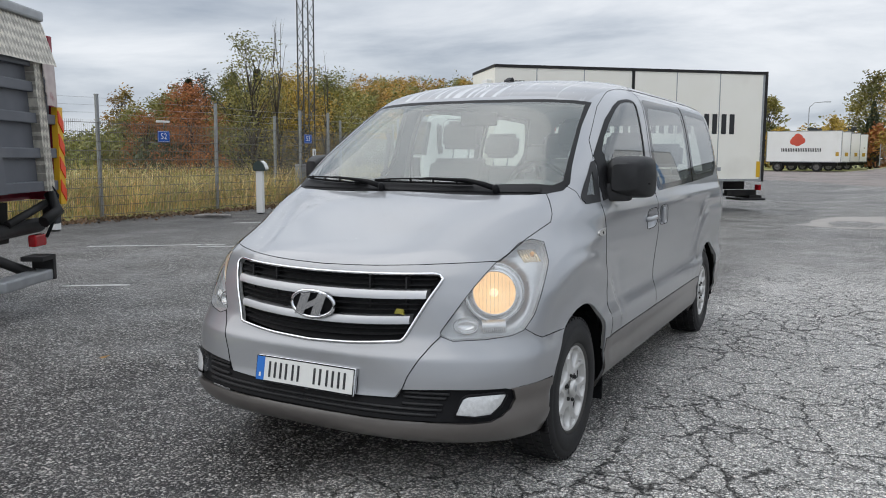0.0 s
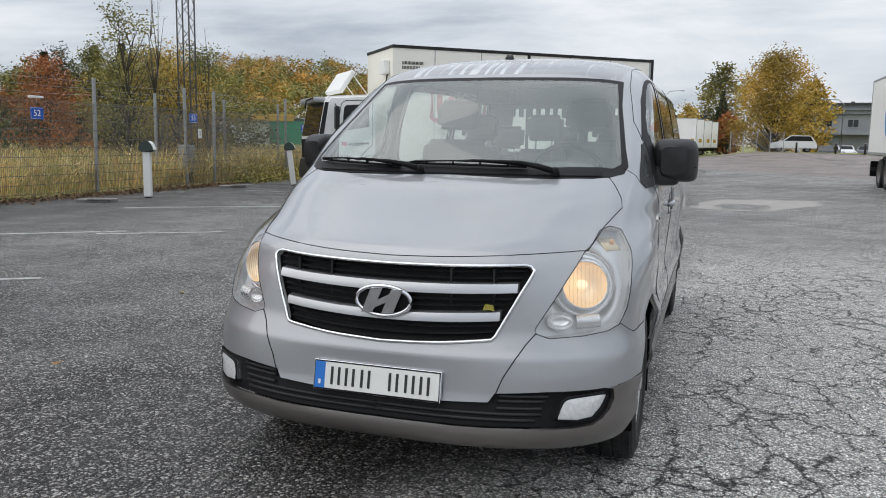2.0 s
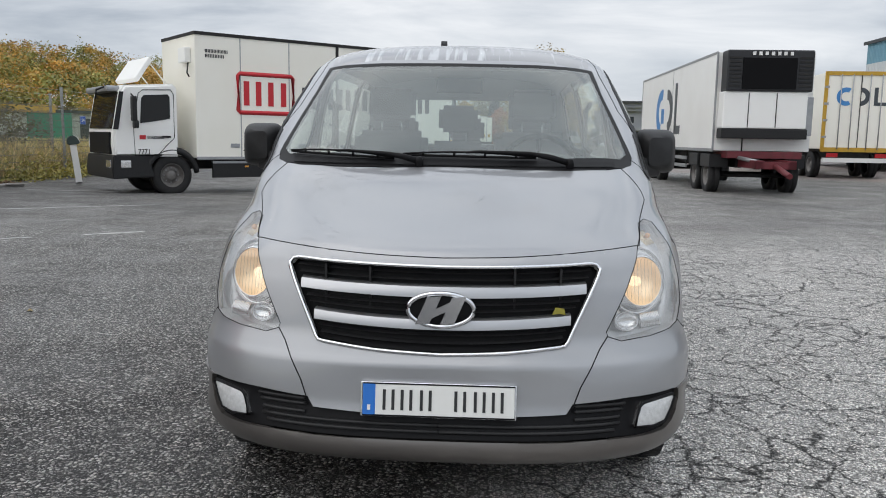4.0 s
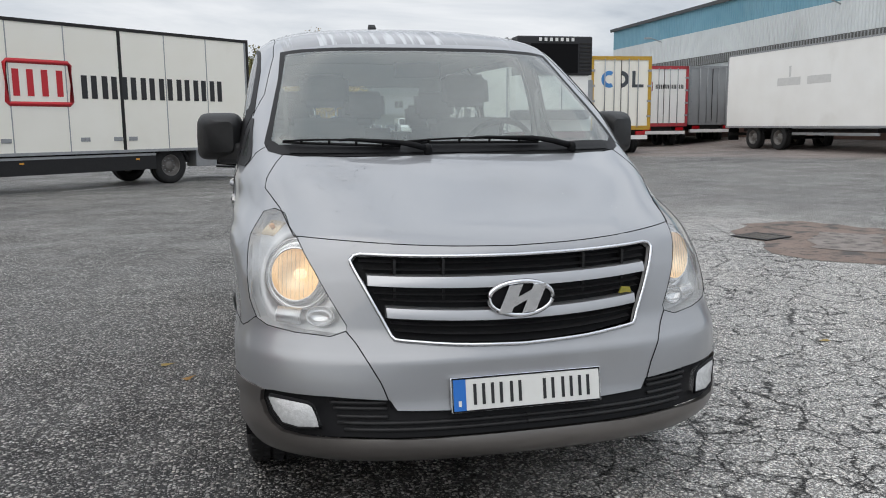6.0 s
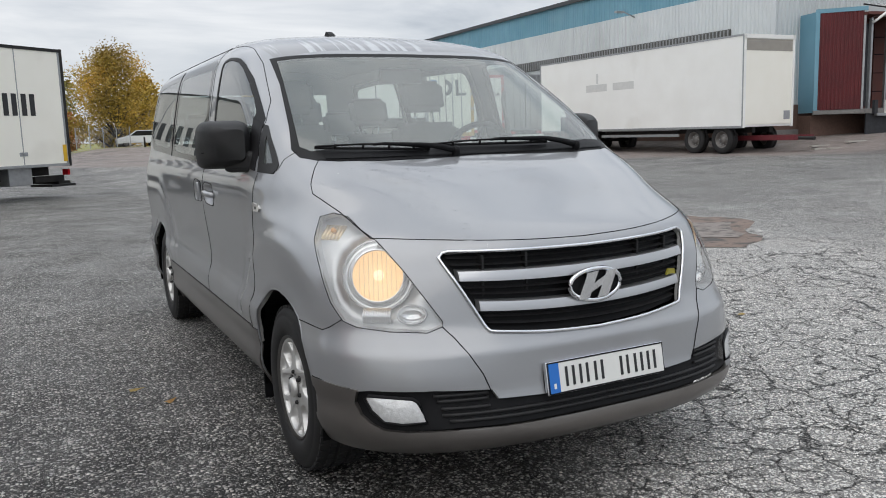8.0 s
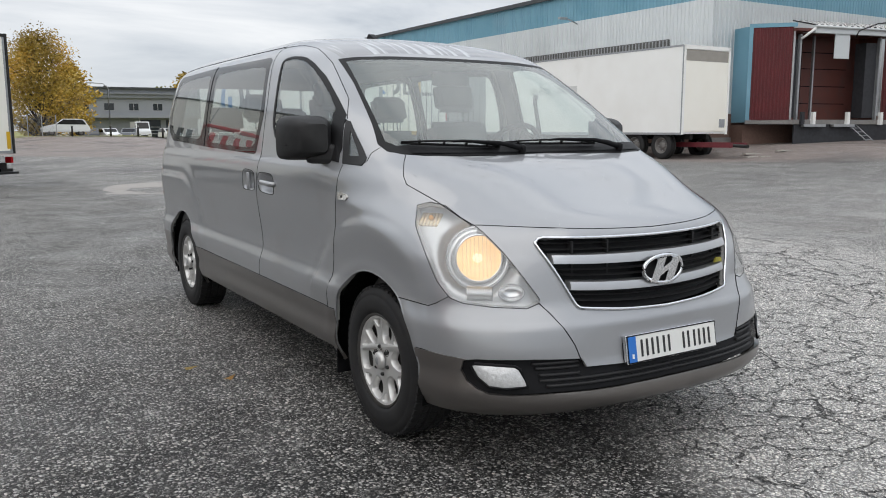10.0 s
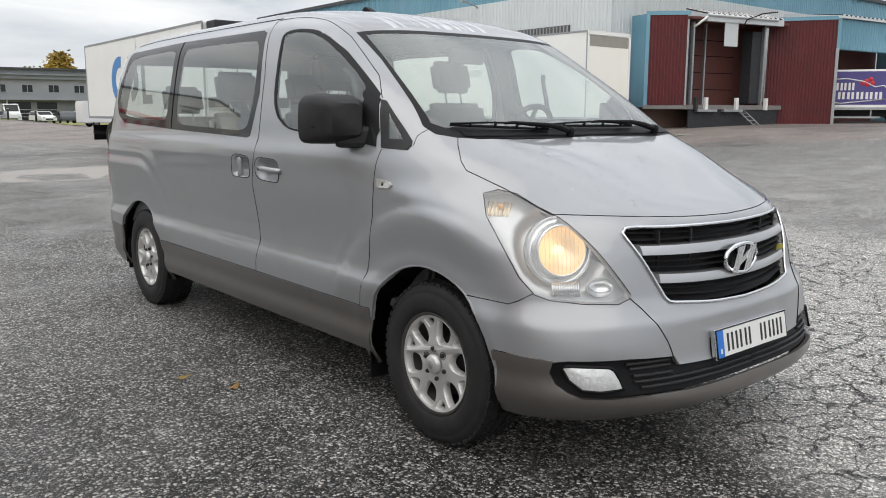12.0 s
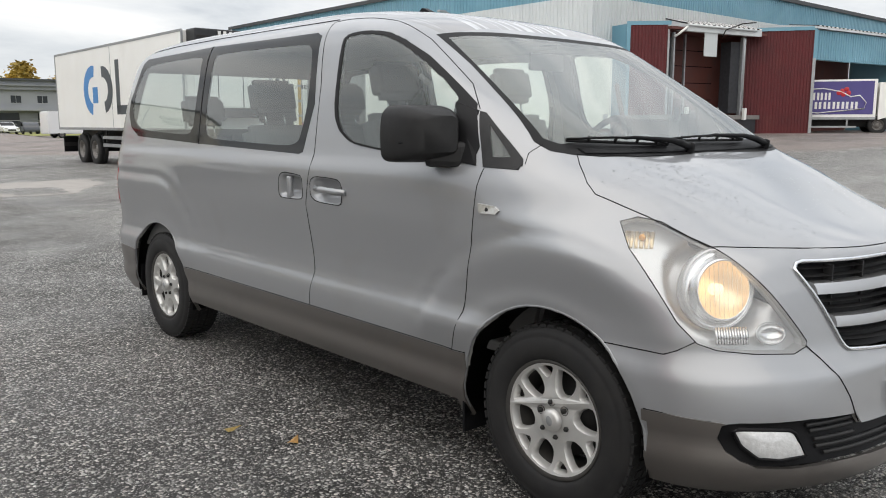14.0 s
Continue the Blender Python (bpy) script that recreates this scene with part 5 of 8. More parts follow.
sheet("ground", steps((-900, -60, 70), (-60, -14, 4), (-14, 44, 1), (44, 60, 4), (60, 901, 70)), steps((-300, -40, 40), (-40, 0, 5), (0, 60, 1.5), (60, 100, 4), (100, 1201, 100)), lambda x, y: ground_z(x, y), M_ASPHALT, "worn grey asphalt yard with cracks")


def patch(name, outline, mat, label, lift=.004):
    """A flat, ragged patch on the yard."""
    rnd = random.Random(len(outline))
    pts = []
    n = len(outline)
    for i in range(n):
        a, b = Vector(outline[i]), Vector(outline[(i + 1) % n])
        k = max(2, int((b - a).length / .25))
        for j in range(k):
            p = a.lerp(b, j / k)
            pts.append((p.x + rnd.uniform(-.12, .12), p.y + rnd.uniform(-.12, .12)))
    bm = bmesh.new()
    bm.faces.new([bm.verts.new((x, y, ground_z(x, y) + lift)) for x, y in pts])
    bmesh.ops.triangulate(bm, faces=list(bm.faces))
    return tagged(new(name, to_mesh(name, bm, mat)), label, kind="structure")


patch("pavement", [(.67, 15.99), (1.04, 18.6), (1.44, 19.2), (2.19, 19.1), (3.79, 18.4), (3.54, 16.8), (2.11, 14.7), (1.39, 15.04)], M_SLAB, "pale repaired concrete patch in the asphalt", .006)
patch("pavement", [(1.2, 16.4), (1.44, 17.6), (2.01, 17.3), (2.39, 16.3), (2.2, 15.1), (1.45, 15.3)], M_ASPHALT, "dark asphalt filling in the concrete patch", .011)
patch("pavement", [(5.5, 6.2), (6.5, 6.1), (6.8, 4.8), (5.7, 3.5), (4.9, 3.0), (4.35, 3.6), (4.75, 5.0)], M_BROWN, "brown worn patch in the asphalt")
patch("pavement", [(4.9, 4.0), (5.4, 4.5), (5.9, 5.0), (6.35, 4.6), (5.9, 4.0), (5.35, 3.5)], M_CRAZED, "pale cracked concrete showing in the brown patch", .009)


def drain_grate(x, y, turn):
    g = thing("drain_grate", "square cast iron drain grate set in the brown patch", "drain", at=(x, y, ground_z(x, y) + .006), turn=turn)
    part("frame", boxes(((-.32, -.32, 0), (.32, -.27, .012)), ((-.32, .27, 0), (.32, .32, .012)), ((-.32, -.27, 0), (-.27, .27, .012)), ((.27, -.27, 0), (.32, .27, .012))), M_CHASSIS, g)
    # flat black sheet in place of the shaded hole below the bars
    part("pit", boxes(((-.27, -.27, 0), (.27, .27, .003))), M_GAP, g)
    for k in range(8):
        part("bar", boxes(((-.25 + k * .066, -.27, .003), (-.222 + k * .066, .27, .011))), M_IRON, g)
    return g


M_IRON = shader("worn_cast_iron", (.16, .145, .13), .6, .5, grain=(20, (.2, .19, .17), .7))
drain_grate(4.98, 4.95, 20).scale = (.75, .75, 1)


def stripe(a, b, w=.1):
    a, b = Vector((*a, 0)), Vector((*b, 0))
    d = (b - a).normalized()
    n = Vector((-d.y, d.x, 0)) * w / 2
    bm = bmesh.new()
    k = int((b - a).length / .6) + 1
    rnd = random.Random(int(a.x * 100))
    rows = []
    for i in range(k + 1):
        p = a.lerp(b, i / k)
        j = 1 + rnd.uniform(-.15, .15)
        rows.append([bm.verts.new((*(p + n * j).xy, ground_z(p.x, p.y) + .005)), bm.verts.new((*(p - n * j).xy, ground_z(p.x, p.y) + .005))])
    for A, B in zip(rows, rows[1:]):
        bm.faces.new((A[0], A[1], B[1], B[0]))
    ob = new("road_marking", to_mesh("road_marking", bm, M_LINE))
    return tagged(ob, "worn white parking bay line on asphalt", kind="structure")


for a, b in (((-10.62, 15.04), (-7.89, 16.66)), ((-9.71, 9.25), (-6.13, 11.68)), ((-7.12, 5.6), (-5.67, 6.62)), ((-5.18, 6.98), (-4.57, 7.47)), ((-12.62, 12.88), (-11.47, 13.57)), ((-8.55, 4.76), (-6.96, 6.08)), ((-5.58, 2.1), (-5.01, 2.51)), ((-5.18, 17.49), (-3.95, 19.02))):
    stripe(a, b)


# ---------------- fence, signs, bollards ----------------
M_SIGN = shader("blue_enamel_sign", (.015, .09, .42), .35, grain=(9, (.02, .12, .48), .6))
M_SIGNWHITE = shader("white_sign_paint", (.78, .78, .76), .4)
M_GREEN = shader("dark_green_cap", (.03, .05, .045), .45, grain=(14, (.045, .06, .055), .6))


M_WIRE = shader("weathered_galvanised_wire", (.20, .19, .17), .6, .25, grain=(8, (.13, .12, .105), .7))
M_POST = shader("galvanised_fence_post", (.34, .35, .355), .5, .5, grain=(8, (.24, .25, .255), .7))


def build_fence():
    fence = thing("fence", "galvanised welded-mesh fence with barbed wire", "fence")
    ys = [-8.9, -5.4, -1.9, 1.55, 5.0, 8.5, 12.04, 15.53, 16.85, 21.07, 24.6, 28.1, 31.6]
    X = -12.82
    post = to_mesh("fence_post", boxes(((-.035, -.03, 0), (.035, .03, 2.70), .006), ((-.04, -.035, 2.70), (.04, .035, 2.715))), M_POST)

    def panel(w):
        bm = bmesh.new()
        for k in range(int(w / .05)):
            y = .04 + k * .05
            box(bm, (-.0025, y - .0025, .06), (.0025, y + .0025, 2.16))
        for z in (.10, .30, .50, .70, .90, 1.10, 1.30, 1.50, 1.70, 1.90, 2.10):
            for dx in (-.008, .008):
                box(bm, (dx - .004, .0, z - .006), (dx + .004, w, z + .006))
        return to_mesh("mesh_panel", bm, M_WIRE)
    made = {}
    for i, y in enumerate(ys):
        place("post", post, fence, Matrix.Translation((X, y, 0)) @ Matrix.Rotation(radians((-1) ** i * .5), 4, "Y"))
        if i < len(ys) - 1:
            w = round(ys[i + 1] - y, 2)
            if w not in made:
                made[w] = panel(w)
            place("mesh_panel", made[w], fence, Matrix.Translation((X + .04, y, 0)))
    for z in (2.32, 2.48, 2.64):
        pts = []
        for i, y in enumerate(ys[:-1]):
            for k in range(4):
                pts.append((X - .02, y + (ys[i + 1] - y) * k / 4, z - .03 * math.sin(math.pi * k / 4)))
        part("barbed_wire", tube(bmesh.new(), pts, .003, 4), M_STEEL, fence)
    # a second row behind the corner
    side = thing("fence", "grey mesh fence branch behind the yard fence", "fence")
    made[3.46] = panel(3.46)
    for i in range(3):
        place("post", post, side, Matrix.Translation((-14.25, 16.08 + i * 3.46, -.1)))
        if i < 2:
            place("mesh_panel", made[3.46], side, Matrix.Translation((-14.21, 16.08 + i * 3.46, -.1)))
    # signs on the mesh
    for text, y, z, w in (("52", 10.26, 1.84, .36), ("53", 15.78, 1.90, .36), ("54", 22.16, 1.74, .36)):
        sg = thing("number_sign", f"blue sign with white number {text} on the mesh fence", "sign", group="parking bay signs", at=(X + .075, y, z), turn=90)
        part("plate", box(bmesh.new(), (-w / 2, 0, -.13), (w / 2, .006, .13), .002), M_SIGN, sg)
        part("border", tube(bmesh.new(), [(-w / 2 + .015, -.001, -.115), (w / 2 - .015, -.001, -.115), (w / 2 - .015, -.001, .115), (-w / 2 + .015, -.001, .115)], .005, 4, True), M_SIGNWHITE, sg)
        lettering("number", text, .2, M_SIGNWHITE, sg, Matrix.Translation((0, -.004, 0)), .002)
    sg = thing("number_sign", "small white sign with black number one on the fence", "sign", at=(X + .075, 16.07, 1.48), turn=90)
    part("plate", box(bmesh.new(), (-.08, 0, -.13), (.08, .006, .13), .002), M_SIGNWHITE, sg)
    lettering("number", "1", .2, M_INK, sg, Matrix.Translation((0, -.004, 0)), .002)
    lamp = thing("fence_lamp", "small white lamp arm above the fence sign", "lamp", at=(X + .08, 10.2, 2.18), turn=90)
    part("head", box(bmesh.new(), (-.16, -.10, -.02), (.16, .02, .03), .012), M_SIGNWHITE, lamp)
    part("stem", tube(bmesh.new(), [(0.1, .03, 0), (0.1, .06, -.15)], .012, 6), M_STEEL, lamp)
    cab = thing("electric_cabinet", "grey steel cabinet beside the fence corner", "cabinet", at=(-13.6, 16.6, 0))
    part("body", box(bmesh.new(), (-.15, -.2, .35), (.15, .2, 1.15), .01), M_STEEL, cab)
    part("foot", box(bmesh.new(), (-.12, -.17, 0), (.12, .17, .35), .005), M_CHASSIS, cab)
    part("door", box(bmesh.new(), (.15, -.18, .38), (.158, .18, 1.12), .003), M_STEEL, cab)
    for (x, y, r) in ((-11.2, 10.2, .3), (-11.6, 15.9, .7)):
        sl = thing("concrete_slab", "flat concrete slab lying at the fence foot", "slab", at=(x, y, 0), turn=math.degrees(r))
        part("slab", box(bmesh.new(), (-.35, -.25, 0), (.35, .25, .06), .012), M_CONCRETE, sl)
        part("board", box(bmesh.new(), (-.1, -.3, .06), (.5, -.2, .09), .005, Matrix.Rotation(.1, 4, "Z")), M_SLAB, sl)


build_fence()


def bollard(x, y, lean, turn):
    b = thing("charging_post", "white square post with dark green hood", "bollard", group="posts along the fence", at=(x, y, 0), turn=turn)
    b.matrix_basis = pose(x, y, 0, lean, 0, turn)
    b.scale = (1.22, 1.22, 1.0)
    part("post", box(bmesh.new(), (-.065, -.065, .03), (.065, .065, 1.05), .008), M_SIGNWHITE, b)
    part("foot", box(bmesh.new(), (-.05, -.05, 0), (.05, .05, .04), .004), M_CHASSIS, b)
    hood = bmesh.new()
    prism(hood, [(-.13, 1.04), (.10, 1.04), (.12, 1.10), (.11, 1.20), (.05, 1.27), (-.04, 1.28), (-.10, 1.22), (-.14, 1.10)], -.10, .10, "yz")
    bmesh.ops.bevel(hood, geom=list(hood.edges), offset=.015, segments=2, affect="EDGES")
    part("hood", hood, M_GREEN, b, smooth=True, angle=40)
    face = bmesh.new()
    prism(face, [(-.148, 1.075), (-.15, 1.11), (-.112, 1.225), (-.05, 1.285), (-.045, 1.278), (-.10, 1.21), (-.138, 1.10)], -.085, .085, "yz")
    part("white_front", face, M_SIGNWHITE, b)


bollard(-11.0, 11.6, 0, 112)
bollard(-10.7, 17.75, -6.5, 120)
bollard(-11.2, 6.15, 0, 112)


# ---------------- lorries and trailers ----------------
def lorry_wheel():
    tyre = lathe(bmesh.new(), [(.28, -.13), (.33, -.15), (.43, -.15), (.485, -.13), (.495, -.11), (.495, -.02), (.485, -.012), (.485, .012), (.495, .02), (.495, .10), (.485, .13), (.43, .15), (.33, .15), (.29, .135), (.28, .11)], 40)
    rim = lathe(bmesh.new(), [(.285, .13), (.292, .14), (.275, .12), (.24, .06), (.225, .02), (.21, .015), (.14, .03), (.12, .07), (.10, .085), (0, .088)], 36)
    nut = lathe(bmesh.new(), [(0, .04), (.012, .04), (.016, .02), (.016, 0)], 6)
    return to_mesh("tyre", tyre, M_RUBBER), to_mesh("rim", rim, M_RIMGREY), to_mesh("wheel_nut", nut, M_STEEL)


M_RIMGREY = shader("dusty_steel_rim", (.22, .21, .20), .55, .5, grain=(12, (.12, .11, .10), .7))
TYRE_ME, RIM_ME, NUT_ME = lorry_wheel()


def add_wheel(parent, x, y, z=.5, k=1.0, side=-1):
    """A lorry wheel whose outer face looks along local -y (side -1) or +y."""
    m = Matrix.Translation((x, y, z)) @ Matrix.Rotation(radians(90 * side), 4, "Z") @ Matrix.Scale(k, 4)
    w = place("wheel", TYRE_ME, parent, m)
    place("rim", RIM_ME, w, Matrix())
    for i in range(8):
        a = i * math.tau / 8
        place("wheel_nut", NUT_ME, w, Matrix.Translation((.025, .175 * math.cos(a), .175 * math.sin(a))))


def word_bars(parent, n, x0, x1, z0, z1, y, mat, name="lettering_bar", tilt=0.0):
    """A word of n letters as plain upright bars."""
    pitch = (x1 - x0) / n
    s = pitch * .2
    for i in range(n):
        for a in (.08, .55):
            bm = bmesh.new()
            box(bm, (x0 + (i + a) * pitch, y - .003, z0), (x0 + (i + a) * pitch + s * 1.4, y + .001, z1))
            part(name, bm, mat, parent)


def box_body(t, L, W, z0, z1, mat, seams=(), trim=M_STEEL, top=M_CHASSIS, dark_top=True):
    part("box", box(bmesh.new(), (0, 0, z0), (L, W, z1), .02), mat, t)
    part("top_rail", boxes(((-.01, -.012, z1 - .05), (L + .01, .02, z1 + .015))), top if dark_top else trim, t)
    part("bottom_rail", boxes(((-.01, -.015, z0 - .03), (L + .01, .02, z0 + .05))), trim, t)
    for x in (0, L):
        part("corner_post", box(bmesh.new(), (x - .03, -.014, z0), (x + .03, .03, z1), .006), trim, t)
    for x in seams:
        part("panel_joint", boxes(((x - .01, -.006, z0 + .05), (x + .01, .004, z1 - .05))), M_STEEL, t)


def build_box_lorry():
    t = thing("box_lorry", "white box lorry with cream side doors parked in the yard", "lorry", at=(-7.184, 16.057, -.14), turn=39.93)
    bx = new("cargo_box")
    bx.parent = t
    bx.location = (.33, 0, 0)
    tagged(bx, "cream refrigerated cargo box with dark roof edge")
    L, W = 8.03, 2.4
    z0, z1 = .92, 3.94
    part("box", box(bmesh.new(), (0, 0, z0), (L, W, z1), .015), M_CREAM, bx)
    part("roof_edge", boxes(((-.01, -.02, z1 - .03), (L + .02, W + .02, z1 + .05))), M_CHASSIS, bx)
    part("bottom_rail", boxes(((0, -.02, z0 - .04), (L, .02, z0 + .03))), M_STEEL, bx)
    for x, w, mt in ((1.17, .012, M_STEEL), (2.52, .012, M_STEEL), (3.96, .045, M_CHASSIS), (5.27, .012, M_STEEL), (6.6, .012, M_STEEL), (L - .05, .035, M_STEEL)):
        part("door_joint", boxes(((x - w, -.008, z0 + .03), (x + w, .003, z1 - .03))), mt, bx)
    part("rear_frame", box(bmesh.new(), (L - .02, -.025, z0 - .05), (L + .06, W + .025, z1 + .06), .01), M_CHASSIS, bx)
    part("marker", boxes(((L - .18, -.012, 1.0), (L - .06, -.004, 1.45))), shader("yellow_marker", (.7, .42, .02), .4), bx)
    for x in (1.0, 2.9, 3.78, 4.2, 6.6):
        h = boxes(((x - .12, -.012, 1.18), (x + .12, -.002, 1.28)), ((x - .02, -.03, 1.2), (x + .08, -.012, 1.25)))
        part("door_latch", h, M_STEEL, bx)
    part("cooling_unit", box(bmesh.new(), (-.16, .25, 3.25), (.0, .75, 3.62), .03), M_WHITE, bx)
    part("hose", tube(bmesh.new(), [(-.06, .3, 3.25), (-.1, .28, 3.0), (-.05, .26, 2.9)], .02, 6), M_CHASSIS, bx)
    # red frame with bars, then the long dark word
    fr = [(1.15, 2.07), (2.58, 2.07), (2.63, 2.12), (2.63, 2.99), (2.58, 3.04), (1.15, 3.04), (1.10, 2.99), (1.10, 2.12)]
    part("red_frame", tube(bmesh.new(), [(x, -.004, z) for x, z in fr], .055, 4, True), M_REDINK, bx)
    for x in (1.25, 1.58, 1.92, 2.28):
        part("red_bar", boxes(((x, -.01, 2.25), (x + .15, -.003, 2.86))), M_REDINK, bx)
    word_bars(bx, 8, 2.85, 7.18, 2.22, 2.78, -.006, M_INK)
    word_bars(bx, 8, .25, .85, 3.50, 3.58, -.006, M_INK, "small_bar")
    word_bars(bx, 6, .25, .75, 3.38, 3.46, -.006, M_INK, "small_bar")
    # chassis
    part("chassis_rail", boxes(((-1.6, .75, .62), (8.3, .90, .95)), ((-1.6, 1.6, .62), (8.3, 1.75, .95))), M_CHASSIS, t)
    part("side_skirt", boxes(((.75, .05, .42), (5.2, .12, .80))), M_DARK, t)
    part("skirt_edge", boxes(((.75, .04, .78), (5.2, .13, .84))), M_STEEL, t)
    for x in (1.6, 4.6):
        part("side_marker", boxes(((x, .03, .68), (x + .1, .06, .72))), M_AMBER, t)
    part("mudguard", tube(bmesh.new(), [(5.72 + .6 * math.cos(a), .25, .5 + .6 * math.sin(a)) for a in np.linspace(.1, math.pi - .1, 12)], .05, 6), M_DARK, t)
    part("tool_box", box(bmesh.new(), (6.55, .15, .42), (7.25, .6, .88), .02), M_STEEL, t)
    part("tail_lift_arm", boxes(((7.5, .35, .45), (8.45, .5, .62)), ((8.2, .3, .38), (8.6, 2.2, .46))), M_CHASSIS, t)
    part("tail_lamp", boxes(((8.36, .1, .62), (8.44, .3, .78))), M_TAIL, t)
    part("step", boxes(((7.8, .1, .32), (8.6, .9, .38))), M_DARK, t)
    for y in (.30, 2.2):
        add_wheel(t, -.24, y, .49, 1.0, -1 if y < 1 else 1)
        add_wheel(t, 5.72, y, .49, 1.0, -1 if y < 1 else 1)
    # cab
    cab = new("cab")
    cab.parent = t
    cab.scale = (.8, 1, 1)
    tagged(cab, "white day cab with grey bumper")
    bm = bmesh.new()
    prism(bm, [(-1.98, .95), (-2.02, 1.25), (-1.99, 1.62), (-1.79, 2.48), (-1.66, 2.62), (-.25, 2.70), (-.12, 2.6), (-.12, .95), (.2, .95), (-.6, .95)][:8], .08, 2.42, "xz")
    bmesh.ops.bevel(bm, geom=[e for e in bm.edges if abs(e.verts[0].co.y - e.verts[1].co.y) < .01], offset=.06, segments=3, affect="EDGES")
    bm.faces.ensure_lookup_table()
    arch = [((-.24 + .62 * math.cos(a)) / .8, 0, .49 + .62 * math.sin(a)) for a in np.linspace(0.1, math.pi - .1, 14)]
    part("shell", bm, M_WHITE, cab, smooth=True, angle=40)
    part("wheel_arch", tube(bmesh.new(), [(x, .16, z) for x, _, z in arch], .085, 8), M_DARK, cab)
    # black disc stands in for the shade inside the wheel arch
    part("arch_shadow", lathe(bmesh.new(), [(0, 0), (.56, 0), (.58, .12)], 28, Matrix.Translation((-.3, .34, .49)) @ Matrix.Rotation(radians(90), 4, "Z")), M_GAP, cab)
    bmp = bmesh.new()
    prism(bmp, [(-2.06, .42), (-2.10, .60), (-2.04, .98), (-1.3, .98), (-1.0, .80), (-.86, .46)], .05, 2.45, "xz")
    bmesh.ops.bevel(bmp, geom=list(bmp.edges), offset=.03, segments=2, affect="EDGES")
    part("bumper", bmp, M_DARK, cab, smooth=True, angle=40)
    part("headlamp", box(bmesh.new(), (-1.86, .03, .68), (-1.56, .08, .86), .02), M_REFLECT, cab)
    part("headlamp", box(bmesh.new(), (-2.10, .2, .68), (-2.06, .6, .86), .02), M_REFLECT, cab)
    for k in range(4):
        part("grille_slat", boxes(((-2.06, .5, 1.02 + k * .11), (-2.0, 2.0, 1.08 + k * .11))), M_DARK, cab)
    ws = bmesh.new()
    prism(ws, [(-2.02, 1.60), (-1.815, 2.46), (-1.78, 2.46), (-1.98, 1.60)], .25, 2.25, "xz")
    part("windscreen", ws, M_FRIT, cab)
    win = bmesh.new()
    prism(win, [(-1.25, 1.74), (-1.20, 2.32), (-1.12, 2.40), (-.42, 2.44), (-.36, 2.38), (-.36, 1.86), (-.9, 1.78)], .068, .078, "xz")
    part("side_window", win, M_FRIT, cab)
    door = [(-1.42, .98), (-1.45, 1.7), (-1.28, 2.44), (-1.15, 2.52), (-.32, 2.55), (-.24, 2.45), (-.24, 1.4), (-.5, 1.2), (-.75, .98)]
    part("door_gap", tube(bmesh.new(), [(x, .076, z) for x, z in door], .01, 4, True), M_GAP, cab)
    part("door_handle", box(bmesh.new(), (-.62, .05, 1.40), (-.36, .075, 1.45), .006), M_DARK, cab)
    for x0, z0, z1 in ((-1.56, 1.78, 2.36), (-1.52, 1.62, 1.80)):
        part("door_mirror", box(bmesh.new(), (x0, -.22, z0), (x0 + .14, -.02, z1), .04), M_DARK, cab)
    part("mirror_arm", tube(bmesh.new(), [(-1.5, -.1, 2.36), (-1.48, .1, 2.42)], .02, 6), M_DARK, cab)
    part("front_mirror", tube(bmesh.new(), [(-1.62, .5, 2.55), (-2.0, .5, 2.6), (-2.3, .55, 2.5), (-2.32, .6, 2.3)], .03, 6), M_DARK, cab)
    part("visor", box(bmesh.new(), (-2.10, .3, 2.46), (-1.72, 2.2, 2.60), .05), M_STEEL, cab)
    pil = bmesh.new()
    prism(pil, [(-2.03, 1.58), (-1.82, 2.46), (-1.70, 2.46), (-1.88, 1.58)], .062, .09, "xz")
    part("pillar_trim", pil, M_FRIT, cab)
    part("grille_panel", box(bmesh.new(), (-2.065, .35, 1.0), (-1.98, 2.15, 1.52), .02), M_BLACK, cab)
    part("roof_deflector", box(bmesh.new(), (-1.0, .4, 0), (-.3, 2.1, .14), .04, Matrix.Translation((-.5, 0, 3.48)) @ Matrix.Rotation(radians(-50), 4, "Y")), M_WHITE, cab)
    for y in (.6, 1.9):
        part("deflector_strut", tube(bmesh.new(), [(-.72, y, 3.2), (-.2, y, 2.68)], .02, 6), M_CREAM, cab)
    part("red_mark", boxes(((-1.28, .07, 1.36), (-1.10, .078, 1.46))), M_REDINK, cab)
    word_bars(cab, 8, -1.05, -.55, 1.37, 1.44, .074, M_INK, "small_bar")
    lettering("fleet_number", "7771", .19, M_INK, cab, Matrix.Translation((-1.15, .07, 1.06)), .003)
    part("step_panel", box(bmesh.new(), (-1.40, .1, .5), (-.92, .3, .98), .02), M_DARK, cab)
    return t


build_box_lorry()


